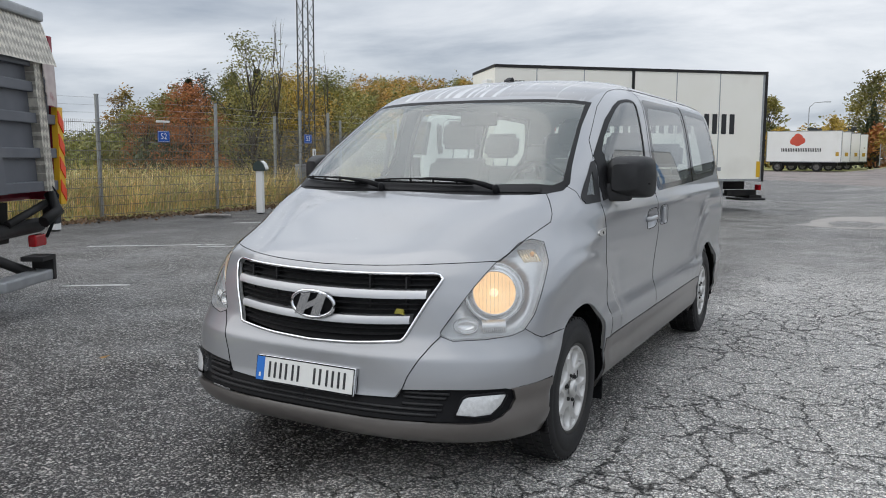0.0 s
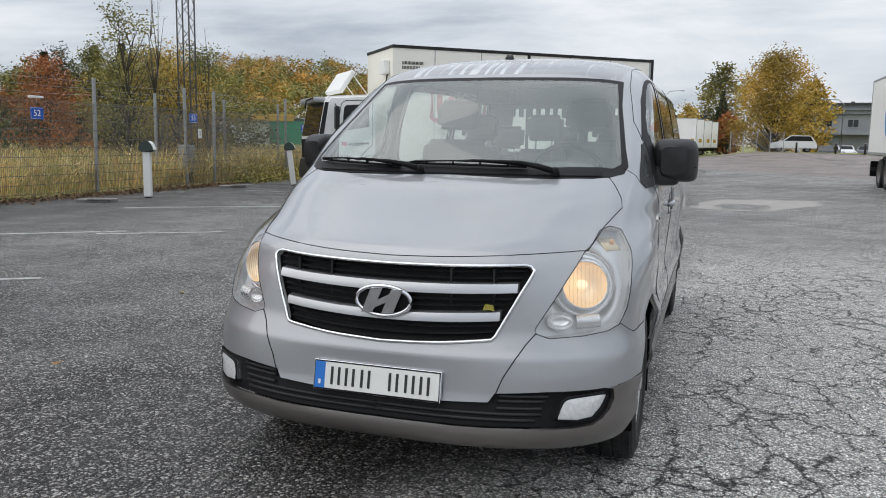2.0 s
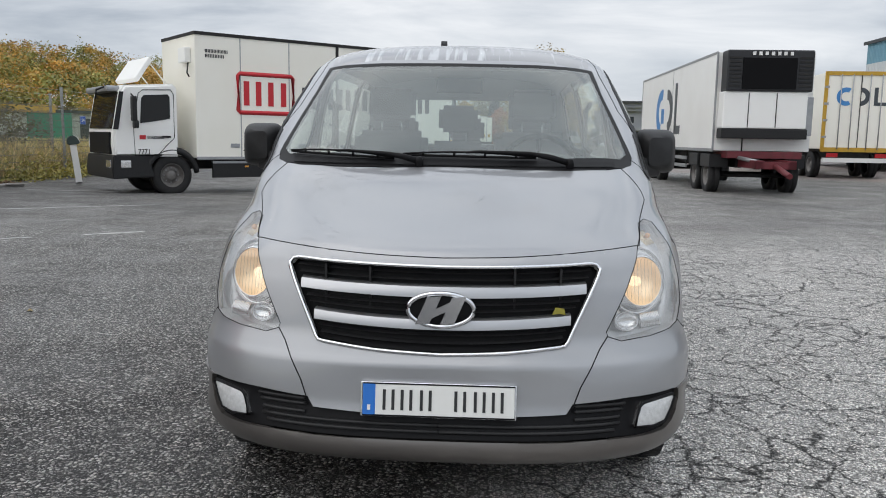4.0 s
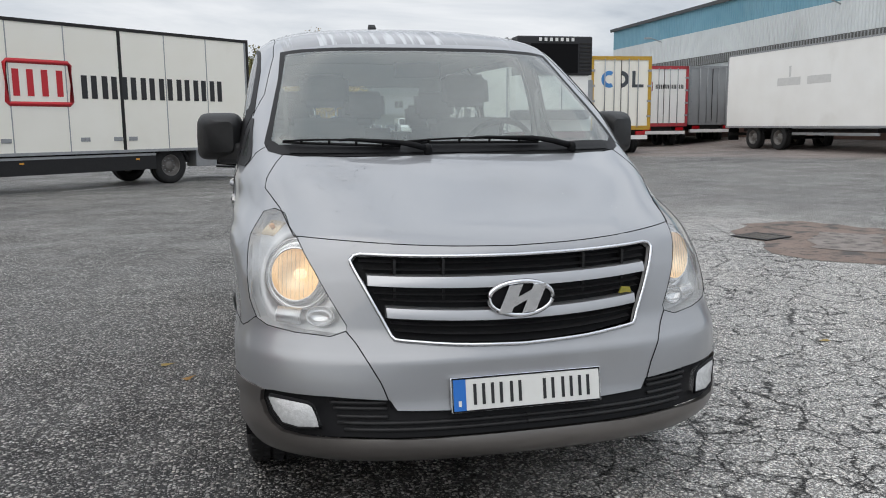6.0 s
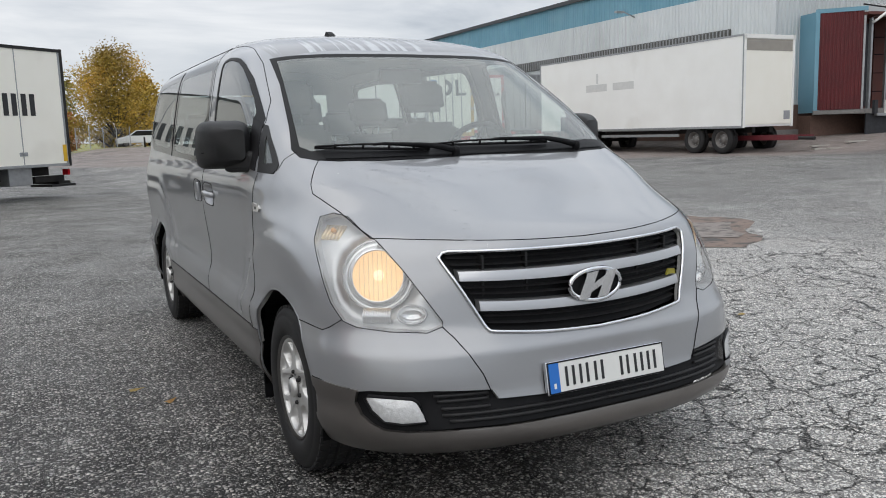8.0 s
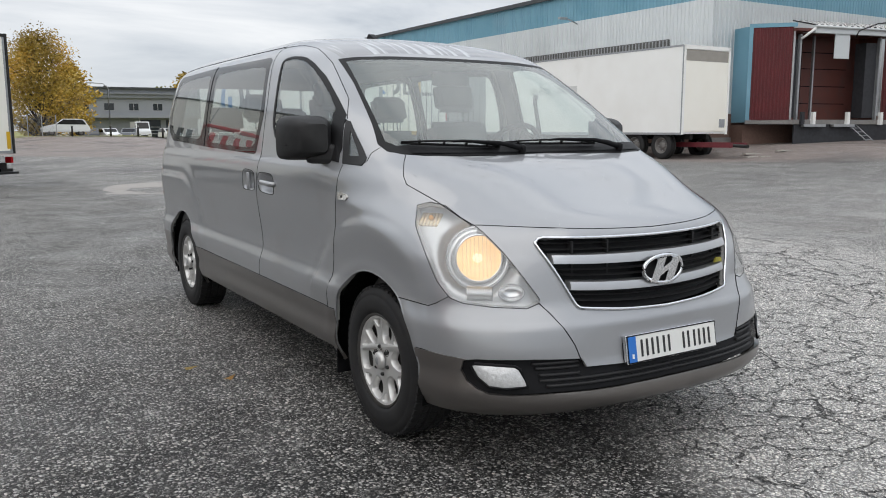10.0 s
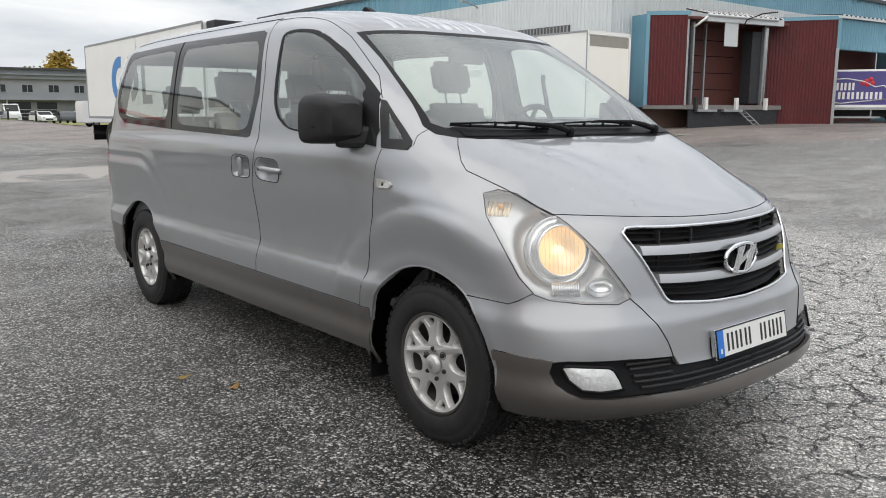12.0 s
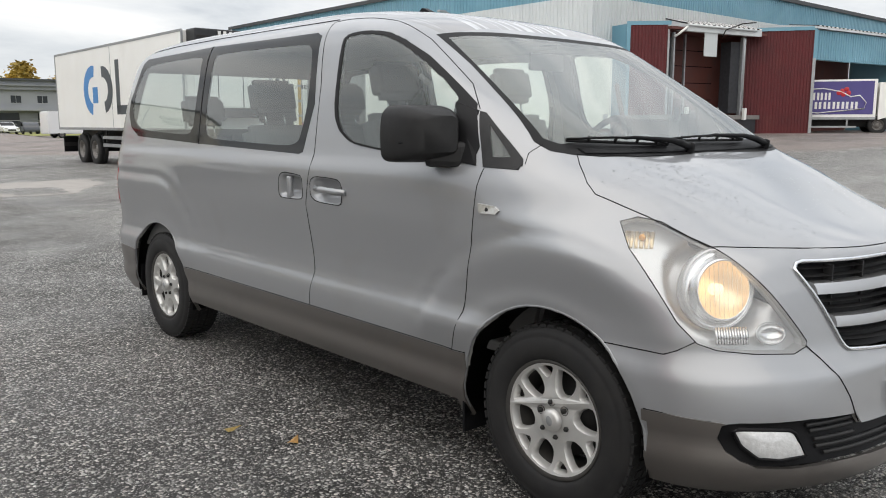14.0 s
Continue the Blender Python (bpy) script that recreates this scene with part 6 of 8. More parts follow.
def under_trailer(t, L, W, wheels, z0, rails=()):
    part("chassis_rail", boxes(((.3, .7, .72), (L - .2, .85, z0)), ((.3, W - .85, .72), (L - .2, W - .7, z0))), M_CHASSIS, t)
    for x in wheels:
        part("axle", tube(bmesh.new(), [(x, .2, .5), (x, W - .2, .5)], .06, 8), M_CHASSIS, t)
        add_wheel(t, x, .22, .5, 1.0, -1)
        add_wheel(t, x, W - .22, .5, 1.0, 1)
        part("mudguard", tube(bmesh.new(), [(x + .56 * math.cos(a), .22, .5 + .56 * math.sin(a)) for a in np.linspace(.3, math.pi - .3, 9)], .035, 5), M_DARK, t)
    for a, b in rails:
        for z in (.62, .86):
            part("side_guard", boxes(((a, .05, z), (b, .09, z + .10))), M_STEEL, t)
        for x in (a + .2, b - .2):
            part("guard_post", boxes(((x, .09, .6), (x + .06, .13, z0))), M_CHASSIS, t)
    for y in (.1, W - .6):
        part("rear_mudflap", boxes(((.05, y, .35), (.08, y + .5, .9))), M_BLACK, t)
    part("under_run_bar", boxes(((.0, .1, .55), (.12, W - .1, .68))), M_CHASSIS, t)


def arc_shape(cx, cz, r0, r1, a0, a1, sq=1.0, n=14):
    A = [(cx + r1 * math.cos(a), cz + r1 * sq * math.sin(a)) for a in np.linspace(radians(a0), radians(a1), n)]
    B = [(cx + r0 * math.cos(a), cz + r0 * sq * math.sin(a)) for a in np.linspace(radians(a1), radians(a0), n)]
    return A + B


M_LOGOBLUE = shader("blue_logo_paint", (.06, .24, .55), .45)
M_LOGOGREY = shader("dark_logo_paint", (.06, .07, .08), .45)
M_MAROON = shader("maroon_drawbar_paint", (.16, .02, .03), .5, grain=(6, (.09, .02, .02), .7))
M_REEFER = shader("black_cooling_unit", (.015, .016, .018), .45, grain=(20, (.025, .025, .03), .6))


def build_reefer_trailer():
    t = thing("refrigerated_trailer", "white refrigerated trailer with cooling unit on its front", "trailer", at=(6.4, 29.1, 0), turn=-91.0)
    L, W = 10.75, 2.5
    box_body(t, L, W, 1.17, 3.72, M_WHITE, (5.5,), dark_top=False)
    for name, pts, mt in (("logo_arc", arc_shape(3.1, 2.45, .50, .92, 80, 260, .85), M_LOGOBLUE), ("logo_block", [(3.05, 2.05), (3.5, 2.05), (3.5, 2.55), (3.05, 2.55)], M_LOGOBLUE), ("logo_curve", arc_shape(4.0, 2.45, .45, .85, -80, 95, .85), M_LOGOGREY), ("logo_bar", [(5.15, 1.75), (5.45, 1.75), (5.45, 3.3), (5.15, 3.3)], M_LOGOGREY), ("logo_foot", [(5.15, 1.68), (6.0, 1.68), (6.0, 1.95), (5.15, 1.95)], M_LOGOGREY)):
        bm = bmesh.new()
        pts = [(x + .75, z - .06) for x, z in pts]
        prism(bm, pts, -.008, -.001, "xz")
        part(name, bm, mt, t)
    under_trailer(t, L, W, (2.1, 3.4, 8.6, 9.9), 1.17, ((4.3, 7.6),))
    for x in (8.65, 9.95):
        for y in (.0, W - .5):
            part("mudguard_box", box(bmesh.new(), (x - .42, y, .72), (x + .58, y + .5, 1.08), .03), M_DARK, t)
    u = new("cooling_unit")
    u.parent = t
    u.location = (L, 0, -.17)
    tagged(u, "black and white cooling unit")
    part("upper_case", box(bmesh.new(), (0, .12, 2.86), (.55, 2.28, 3.90), .04), M_REEFER, u)
    part("front_screen", box(bmesh.new(), (.55, .5, 2.92), (.58, 1.85, 3.70), .01), M_GAP, u)
    for k in range(8):
        for y0, y1 in ((.16, .46), (1.9, 2.24)):
            part("louvre", boxes(((.55, y0, 2.98 + k * .1), (.575, y1, 3.02 + k * .1))), M_CHASSIS, u)
    word_bars_y = .58
    for i in range(7):
        part("name_bar", boxes(((.58, .72 + i * .155, 3.76), (.59, .72 + i * .155 + .08, 3.85))), M_SIGNWHITE, u)
    part("lower_case", box(bmesh.new(), (0, .08, 1.92), (.50, 2.2, 2.86), .04), M_WHITE, u)
    for y in (.72, 1.42):
        part("case_joint", boxes(((.50, y - .012, 1.95), (.506, y + .012, 2.82))), M_CHASSIS, u)
    part("base_case", box(bmesh.new(), (0, .08, 1.66), (.48, 2.25, 1.92), .03), M_DARK, u)
    part("control_box", box(bmesh.new(), (.0, 2.2, 1.75), (.3, 2.42, 2.75), .02), M_STEEL, u)
    part("pipe", tube(bmesh.new(), [(.2, .7, 1.66), (.15, .72, 1.25)], .02, 6), M_CHASSIS, u)
    d = new("drawbar")
    d.parent = t
    d.location = (L, 0, 0)
    tagged(d, "maroon painted drawbar")
    part("bar", boxes(((-.6, .75, .74), (1.3, .95, .95)), ((-.6, 1.55, .74), (1.3, 1.75, .95)), ((1.0, .75, .74), (1.3, 1.75, .92))), M_MAROON, d)
    part("plate", box(bmesh.new(), (-1.0, .3, .98), (.35, 2.2, 1.16), .01), M_MAROON, d)
    part("tow_arm", tube(bmesh.new(), [(1.2, 1.25, .82), (2.3, 1.25, .60)], .07, 8), M_MAROON, d)
    part("cylinder", tube(bmesh.new(), [(.3, .6, 1.0), (1.1, .9, .9)], .05, 8), M_STEEL, d)


build_reefer_trailer()


def build_white_trailer():
    t = thing("white_trailer", "plain dusty white drawbar trailer beside the warehouse", "trailer", at=(20.0, 29.07, .25), turn=-90.34)
    L, W = 12.19, 2.4
    box_body(t, L, W, .92, 4.01, M_WHITE, (), dark_top=False)
    faded = shader("faded_grey_mark", (.60, .60, .585), .5, grain=(6, (.68, .68, .66), .8))
    for x0, x1, z0, z1 in ((3.5, 4.9, 2.55, 2.85), (4.2, 4.32, 2.88, 3.3), (5.3, 6.6, 2.55, 2.85)):
        part("faded_mark", boxes(((x0, -.006, z0), (x1, -.001, z1))), faded, t)
    under_trailer(t, L, W, (1.9, 3.6, 9.85, 11.2), .95, ((4.5, 9.1),))
    fr = new("front_wall")
    fr.parent = t
    fr.location = (L, 0, 0)
    tagged(fr, "cream trailer front with grey band")
    part("panel", box(bmesh.new(), (.0, .08, 1.0), (.03, W - .08, 3.86), .006), M_CREAM, fr)
    part("band", boxes(((.03, .1, 3.48), (.036, W - .1, 3.86))), shader("grey_beige_band", (.30, .28, .25), .6, grain=(4, (.36, .34, .3), .6)), fr)
    part("frame", boxes(((.0, -.01, .9), (.05, .08, 4.02)), ((.0, W - .08, .9), (.05, W + .01, 4.02)), ((.0, 0, 3.88), (.05, W, 4.02))), M_WHITE, fr)
    part("vent", boxes(((.03, W - .45, 1.15), (.04, W - .15, 1.45))), M_STEEL, fr)
    part("drawbar", boxes(((L - 1.0, .8, .45), (L + 1.5, .95, .62)), ((L - 1.0, 1.55, .45), (L + 1.5, 1.7, .62))), M_MAROON, t)
    part("drawbar_eye", tube(bmesh.new(), [(L + .2, 1.25, .55), (L + 1.9, 1.25, .5)], .06, 8), M_CHASSIS, t)


build_white_trailer()


def rear_door_trailer(x, y, turn, frame_mat, panel, label, logo):
    t = thing("parked_trailer", label, "trailer", group="trailers backed along the warehouse", at=(x, y, ground_z(x, y)), turn=turn)
    L, W = 12.0, 2.5
    part("box", box(bmesh.new(), (0, 0, 1.1), (W, L, 3.85), .02), panel, t)
    part("door_frame", boxes(((-.02, -.04, 1.05), (.10, .02, 3.9)), ((W - .10, -.04, 1.05), (W + .02, .02, 3.9)), ((0, -.04, 3.76), (W, .02, 3.9)), ((0, -.04, 1.0), (W, .02, 1.16))), frame_mat, t)
    part("door_split", boxes(((W / 2 - .012, -.035, 1.16), (W / 2 + .012, -.015, 3.76))), M_CHASSIS, t)
    for x0 in (.55, .95, 1.55, 1.95):
        part("lock_bar", tube(bmesh.new(), [(x0, -.06, 1.1), (x0, -.06, 3.8)], .02, 6), M_STEEL, t)
    for z in (1.5, 2.1, 2.7, 3.3):
        for x0 in (-.01, W - .14):
            part("hinge", boxes(((x0, -.07, z), (x0 + .15, -.02, z + .08))), M_STEEL, t)
    for x0 in (.2, 1.9):
        part("tail_lamp", boxes(((x0, -.06, .8), (x0 + .4, -.02, .95))), M_TAIL, t)
    part("bumper", boxes(((.1, -.05, .62), (W - .1, .1, .78))), M_SIGNWHITE, t)
    for yy in (1.4, 2.7, 9.5):
        for xx, sd in ((.22, -1), (W - .22, 1)):
            m = Matrix.Translation((xx, yy, .5)) @ Matrix.Rotation(0 if sd > 0 else math.pi, 4, "Z")
            w = place("wheel", TYRE_ME, t, m)
            place("rim", RIM_ME, w, Matrix())
    part("chassis", boxes(((.7, .2, .7), (1.8, L - .3, 1.1))), M_CHASSIS, t)
    if logo == "arc":
        for name, pts, mt in (("logo_arc", arc_shape(.75, 3.0, .17, .33, 60, 300), M_LOGOBLUE), ("logo_curve", arc_shape(1.25, 3.0, .17, .33, -90, 90), M_LOGOGREY), ("logo_bar", [(1.72, 2.68), (1.85, 2.68), (1.85, 3.33), (1.72, 3.33)], M_LOGOGREY), ("logo_foot", [(1.85, 2.68), (2.2, 2.68), (2.2, 2.8), (1.85, 2.8)], M_LOGOGREY)):
            bm = bmesh.new()
            prism(bm, pts, -.012, -.003, "xz")
            part(name, bm, mt, t)
    elif logo == "bars":
        part("red_frame", tube(bmesh.new(), [(.2, -.008, 2.75), (.65, -.008, 2.75), (.65, -.008, 3.1), (.2, -.008, 3.1)], .025, 4, True), M_REDINK, t)
        word_bars(t, 8, .8, 2.3, 2.82, 3.02, -.01, M_INK)


M_YELLOWFRAME = shader("yellow_door_frame", (.55, .33, .03), .5, grain=(5, (.4, .24, .03), .6))
M_REDFRAME = shader("red_door_frame", (.4, .04, .05), .5)
M_SILVERBOX = shader("silver_trailer_sheet", (.42, .43, .44), .4, .6, grain=(2, (.34, .35, .36), .6))
rear_door_trailer(12.55, 27.0, -4, M_YELLOWFRAME, M_CREAM, "cream trailer with yellow rear door frame", "arc")
rear_door_trailer(17.8, 33.1, -3, M_REDFRAME, M_WHITE, "white trailer with red rear door frame", "bars")
rear_door_trailer(20.75, 33.6, -3, M_STEEL, M_SILVERBOX, "silver sheet-metal trailer beside the warehouse", "")


# ---------------- warehouse and docks ----------------
def ribbed(bm, a, b, z0, z1, pitch=.2, depth=.035, mat=0, slope=0.0):
    """A sheet of trapezoid ribs from a to b; its ribs stand out to the right of the way from a to b."""
    a, b = Vector((*a, 0)), Vector((*b, 0))
    d = (b - a)
    L = d.length
    d.normalize()
    n = Vector((d.y, -d.x, 0))
    pts = []
    for k in range(int(L / pitch) + 1):
        for f, o in ((0, 0), (.45, 0), (.55, depth), (.9, depth)):
            s = min((k + f) * pitch, L)
            pts.append((a + d * s + n * o, s))
    prev = None
    for p, s in pts:
        cur = (bm.verts.new((p.x, p.y, z0)), bm.verts.new((p.x, p.y, z1 + slope * s)))
        if prev:
            bm.faces.new((prev[0], cur[0], cur[1], prev[1])).material_index = mat
        prev = cur


M_BRICK = shader("dark_brick_plinth", (.13, .08, .065), .8, grain=(14, (.2, .12, .09), .7), bump=(40, .4, .006))
M_DOCKIN = shader("brown_red_dock_door", (.12, .035, .026), .6, grain=(1.5, (.08, .025, .02), .7), dirt=(2, (.08, .04, .035), .55, .5))
M_RUBBERDOCK = shader("black_dock_rubber", (.02, .021, .024), .7, grain=(8, (.04, .042, .05), .6))
M_ROOFDARK = shader("dark_roof_edge", (.05, .055, .06), .6)
M_LOUVRE = shader("dark_louvre", (.09, .09, .085), .6, .2, grain=(3, (.14, .14, .13), .6))
M_PURPLE = shader("purple_trailer_side", (.075, .06, .22), .4, grain=(1.5, (.09, .075, .26), .5))
M_BERRY = shader("red_berry_paint", (.5, .02, .03), .4)
M_PLANK = shader("weathered_plank", (.42, .40, .36), .7, grain=(3, (.3, .28, .25), .7), stretch=(.3, 4, 4))


def build_warehouse():
    w = thing("warehouse", "pale and blue corrugated steel warehouse with loading docks", "building", at=(23.8, 18.95, 0), turn=-1.0)
    mid, top = 6.45, 7.72
    for a, b in (((0, 31), (0, 0)), ((0, 0), (46, 0))):
        bm = bmesh.new()
        ribbed(bm, a, b, 1.95, mid)
        part("wall", bm, M_PALE, w, "pale corrugated steel wall")
        bm = bmesh.new()
        ribbed(bm, a, b, mid, top)
        part("wall", bm, M_BLUE, w, "sky-blue corrugated upper wall")
    part("plinth", boxes(((-.05, -.06, .35), (46, .3, 1.95)), ((-.05, .3, .2), (.3, 31, 1.95))), M_BRICK, w)
    part("footing", boxes(((-.12, -.16, .1), (46, -.06, 1.0)), ((-.12, -.06, 0), (-.05, 31, .62))), M_CONCRETE, w)
    part("core_wall", boxes(((.06, .06, 0), (.3, 31, top - .1)), ((.3, .06, 0), (46, .3, top - .1)), ((.3, 30.7, 0), (46, 31, top - .1))), M_PALE, w)
    part("roof", boxes(((-.15, -.1, top), (46, 31.2, top + .1))), M_ROOFDARK, w)
    part("roof_edge", boxes(((-.18, -.16, top - .06), (-.10, 31.2, top + .13)), ((-.1, -.16, top - .06), (46, -.08, top + .13))), M_ROOFDARK, w)
    part("corner_flashing", boxes(((-.06, -.06, 1.95), (.02, .02, mid))), M_PALE, w)
    part("louvre_band", boxes(((-.08, 2.2, 4.55), (.0, 31, 5.05))), M_LOUVRE, w)
    for k in range(144):
        part("louvre_blade", boxes(((-.11, 2.25 + k * .2, 4.58), (-.07, 2.31 + k * .2, 5.02))), M_STEEL, w)
    for y in (8.1, 24.0):
        lm = part("wall_lamp", tube(bmesh.new(), [(0, y, 6.3), (-.6, y, 6.5), (-.75, y, 6.5)], .03, 6), M_STEEL, w)
        part("lamp_head", box(bmesh.new(), (-1.15, y - .1, 6.47), (-.7, y + .1, 6.57), .03), M_STEEL, lm)
    return w


WAREHOUSE = build_warehouse()


def along(p, q):
    """A frame with its x axis on the ground from p to q and y to the left of it; and the length."""
    d = Vector((q[0] - p[0], q[1] - p[1], 0))
    return Matrix.Translation((*p, 0)) @ Matrix.Rotation(math.atan2(d.y, d.x), 4, "Z"), d.length


def set_in(m, *specs):
    bm = boxes(*specs)
    bm.transform(m)
    return bm


def build_dock():
    """Sawtooth docks: red walls turned towards the yard, a covered bay between them, a blue fascia after them."""
    d = thing("loading_dock", "sawtooth loading dock with dark red sheet walls and blue trim", "dock")
    corner, bay_from, canopy_from, canopy_to, red_from, red_to, far = (24.75, 17.75), (25.72, 16.66), (26.35, 16.16), (30.15, 15.37), (31.0, 16.1), (32.45, 13.8), (40.2, 12.9)
    zf = 1.70
    # red walls with their trim
    for p, q, z0, z1 in ((corner, bay_from, zf, 5.22), (red_from, red_to, .80, 5.28)):
        m, n = along(p, q)
        bm = bmesh.new()
        ribbed(bm, (0, 0), (n, 0), z0, z1, .13, .03)
        bm.transform(m)
        part("wall", bm, M_RED, d, "dark red ribbed sheet wall")
        part("wall_core", set_in(m, ((0, .03, z0), (n, .14, z1))), M_RED, d)
        part("blue_trim", set_in(m, ((-.02, -.05, z1), (n + .12, .14, z1 + .15))), M_BLUE, d)
        if p == corner:
            part("blue_trim", set_in(m, ((-.14, -.05, zf - .06), (0, .14, 5.37))), M_BLUE, d)
            part("edge_post", set_in(m, ((n, -.05, zf), (n + .07, .1, 5.22))), M_STEEL, d)
            part("sill_beam", set_in(m, ((-.14, -.1, zf - .17), (n + .1, .2, zf - .02))), M_CONCRETE, d)
        else:
            part("blue_trim", set_in(m, ((n, -.05, 4.05), (n + .14, .14, 5.28))), M_BLUE, d)
            part("post", set_in(m, ((n - .02, -.10, .75), (n + .10, -.05, 4.1))), M_STEEL, d)
    # the first wall's return to the warehouse and the ground under it
    m, n = along((25.1, 18.9), corner)
    part("side_wall", set_in(m, ((0, 0, zf - .1), (n, .1, 5.3))), M_BLUE, d)
    part("dock_base", set_in(along(corner, red_from)[0], ((.0, .35, .3), (6.3, 1.2, zf - .2))), M_BRICK, d)
    # the bay
    m, n = along(canopy_from, canopy_to)
    part("dock_floor", set_in(m, ((-.75, .25, zf - .18), (4.9, 2.0, zf))), M_CONCRETE, d)
    part("dock_front", set_in(m, ((-.5, .3, .5), (4.7, .36, zf - .18))), M_RUBBERDOCK, d)
    part("back_wall", set_in(m, ((-.75, 1.75, zf), (4.9, 1.95, 5.2))), M_DOCKIN, d)
    for x0, x1 in ((-.35, .82), (.95, 3.3)):
        dr = part("dock_door", set_in(m, ((x0, 1.62, zf), (x1, 1.74, 4.9))), M_DOCKIN, d)
        for z in (2.35, 3.05, 3.75, 4.4):
            part("door_joint", set_in(m, ((x0, 1.605, z), (x1, 1.618, z + .03))), M_GAP, dr)
    for x0, x1, xp in ((-.72, -.45, -.45), (3.05, 3.62, 3.62)):
        part("dock_shelter", set_in(m, ((x0, .42, zf + .08), (x1, .95, 4.75))), M_RUBBERDOCK, d)
        part("shelter_edge", set_in(m, ((xp, .28, zf), (xp + .08, .42, 4.95))), M_STEEL, d)
    # ceiling and sides added to keep skylight out of the bay
    part("recess_ceiling", set_in(m, ((-.75, .1, 5.05), (4.9, 2.0, 5.15))), M_DOCKIN, d)
    part("recess_side", set_in(m, ((-.82, .6, zf), (-.75, 2.0, 5.05))), M_DOCKIN, d)
    part("recess_side", set_in(m, ((4.05, .7, zf), (4.12, 2.0, 5.05))), M_DOCKIN, d)
    part("middle_post", set_in(m, ((.84, .9, zf), (.91, 1.0, 5.0))), M_STEEL, d)
    part("hanging_sheet", set_in(m, ((1.0, .02, 4.05), (1.75, .05, 5.05))), M_PALE, d)
    cn = bmesh.new()
    prism(cn, [(-.03, 4.98), (-.03, 5.24), (1.2, 5.55), (1.2, 5.1)], -.05, n + .5, "yz")
    cn.transform(m)
    can = part("canopy", cn, M_PALE, d, "pale sheet canopy over the dock")
    for k in range(30):
        rb = tube(bmesh.new(), [(k * .148, -.07, 5.26), (k * .148, 1.2, 5.58)], .030, 4)
        rb.transform(m)
        part("canopy_rib", rb, M_SIGNWHITE if k % 2 else M_CHASSIS, can)
    gt = tube(bmesh.new(), [(-.1, -.08, 5.22), (n + .1, -.08, 5.20)], .05, 6)
    gt.transform(m)
    part("gutter", gt, M_PALE, can)
    dp = tube(bmesh.new(), [(-.05, -.06, 5.16), (-.35, .15, 4.86), (-.42, .28, 4.78)], .05, 6)
    dp.transform(m)
    part("downpipe", dp, M_SIGNWHITE, d)
    la = tube(bmesh.new(), [(1.9, -.1, 4.85), (1.9, -.25, 5.1), (2.5, -.55, 5.35), (3.1, -.75, 5.42)], .028, 6)
    la.transform(m)
    part("lamp_arm", la, M_CHASSIS, d)
    for x, white in ((-.3, False), (.25, True), (2.0, True), (3.75, True)):
        part("bumper_block", set_in(m, ((x, .12, 1.5), (x + .14, .25, 2.0))), M_SIGNWHITE if white else M_RUBBERDOCK, d)
    for x in (-.2, 1.3):
        part("dock_leveller", set_in(m, ((x, .1, 1.42), (x + 1.1, .26, 1.52))), M_STEEL, d)
    for q in (0, .36):
        rl = tube(bmesh.new(), [(2.2 + q, .2, 1.5), (2.55 + q, -.45, .82)], .02, 5)
        rl.transform(m)
        part("ladder_rail", rl, M_STEEL, d)
    for k in range(4):
        part("ladder_rung", set_in(m, ((2.24 + k * .085, .08 - k * .15, 1.36 - k * .15), (2.6 + k * .085, .18 - k * .15, 1.385 - k * .15))), M_STEEL, d)
    # blue fascia after the second red wall
    m, n = along(red_to, far)
    bm = bmesh.new()
    ribbed(bm, (.1, .02), (n, .02), 4.08, 5.32, .2, .03)
    bm.transform(m)
    part("fascia", bm, M_BLUE, d, "sky-blue corrugated fascia")
    part("fascia_core", set_in(m, ((.1, .06, 4.06), (n, .2, 5.32)), ((n - .1, .06, .7), (n + .1, 2.5, 5.32))), M_BLUE, d)
    part("back_wall", set_in(m, ((.6, 2.6, .6), (n, 2.8, 5.4))), M_DOCKIN, d)
    cn = bmesh.new()
    prism(cn, [(-.15, 5.34), (-.15, 5.44), (2.6, 5.75), (2.6, 5.6)], -.05, n + .2, "yz")
    cn.transform(m)
    c2 = part("canopy", cn, M_PALE, d)
    for k in range(46):
        rb = tube(bmesh.new(), [(k * .168, -.18, 5.45), (k * .168, 1.2, 5.60)], .028, 4)
        rb.transform(m)
        part("canopy_rib", rb, M_SIGNWHITE if k % 2 else M_CHASSIS, c2)
    # lorry backed in under the fascia; its side shows
    p = thing("bread_lorry", "purple printed box lorry backed in under the blue fascia", "lorry", at=(32.75, 15.0, .0), turn=-60)
    part("box", box(bmesh.new(), (-.6, 0, 1.62), (3.62, 2.2, 3.24), .02), M_WHITE, p)
    part("print", boxes(((-.58, -.012, 1.74), (3.50, -.002, 3.16))), M_PURPLE, p)
    fr = [(.1, 2.25), (.75, 2.1), (.9, 1.86), (1.3, 1.8), (3.15, 1.98), (3.22, 2.25), (2.95, 2.55), (2.6, 2.5), (2.2, 2.72), (1.5, 2.86), (.1, 2.78)]
    part("white_outline", tube(bmesh.new(), [(x, -.016, z) for x, z in fr], .025, 4, True), M_SIGNWHITE, p)
    word_bars(p, 5, .3, 1.85, 2.36, 2.68, -.018, M_SIGNWHITE, "white_bar")
    word_bars(p, 5, 1.15, 2.95, 1.98, 2.28, -.018, M_SIGNWHITE, "white_bar")
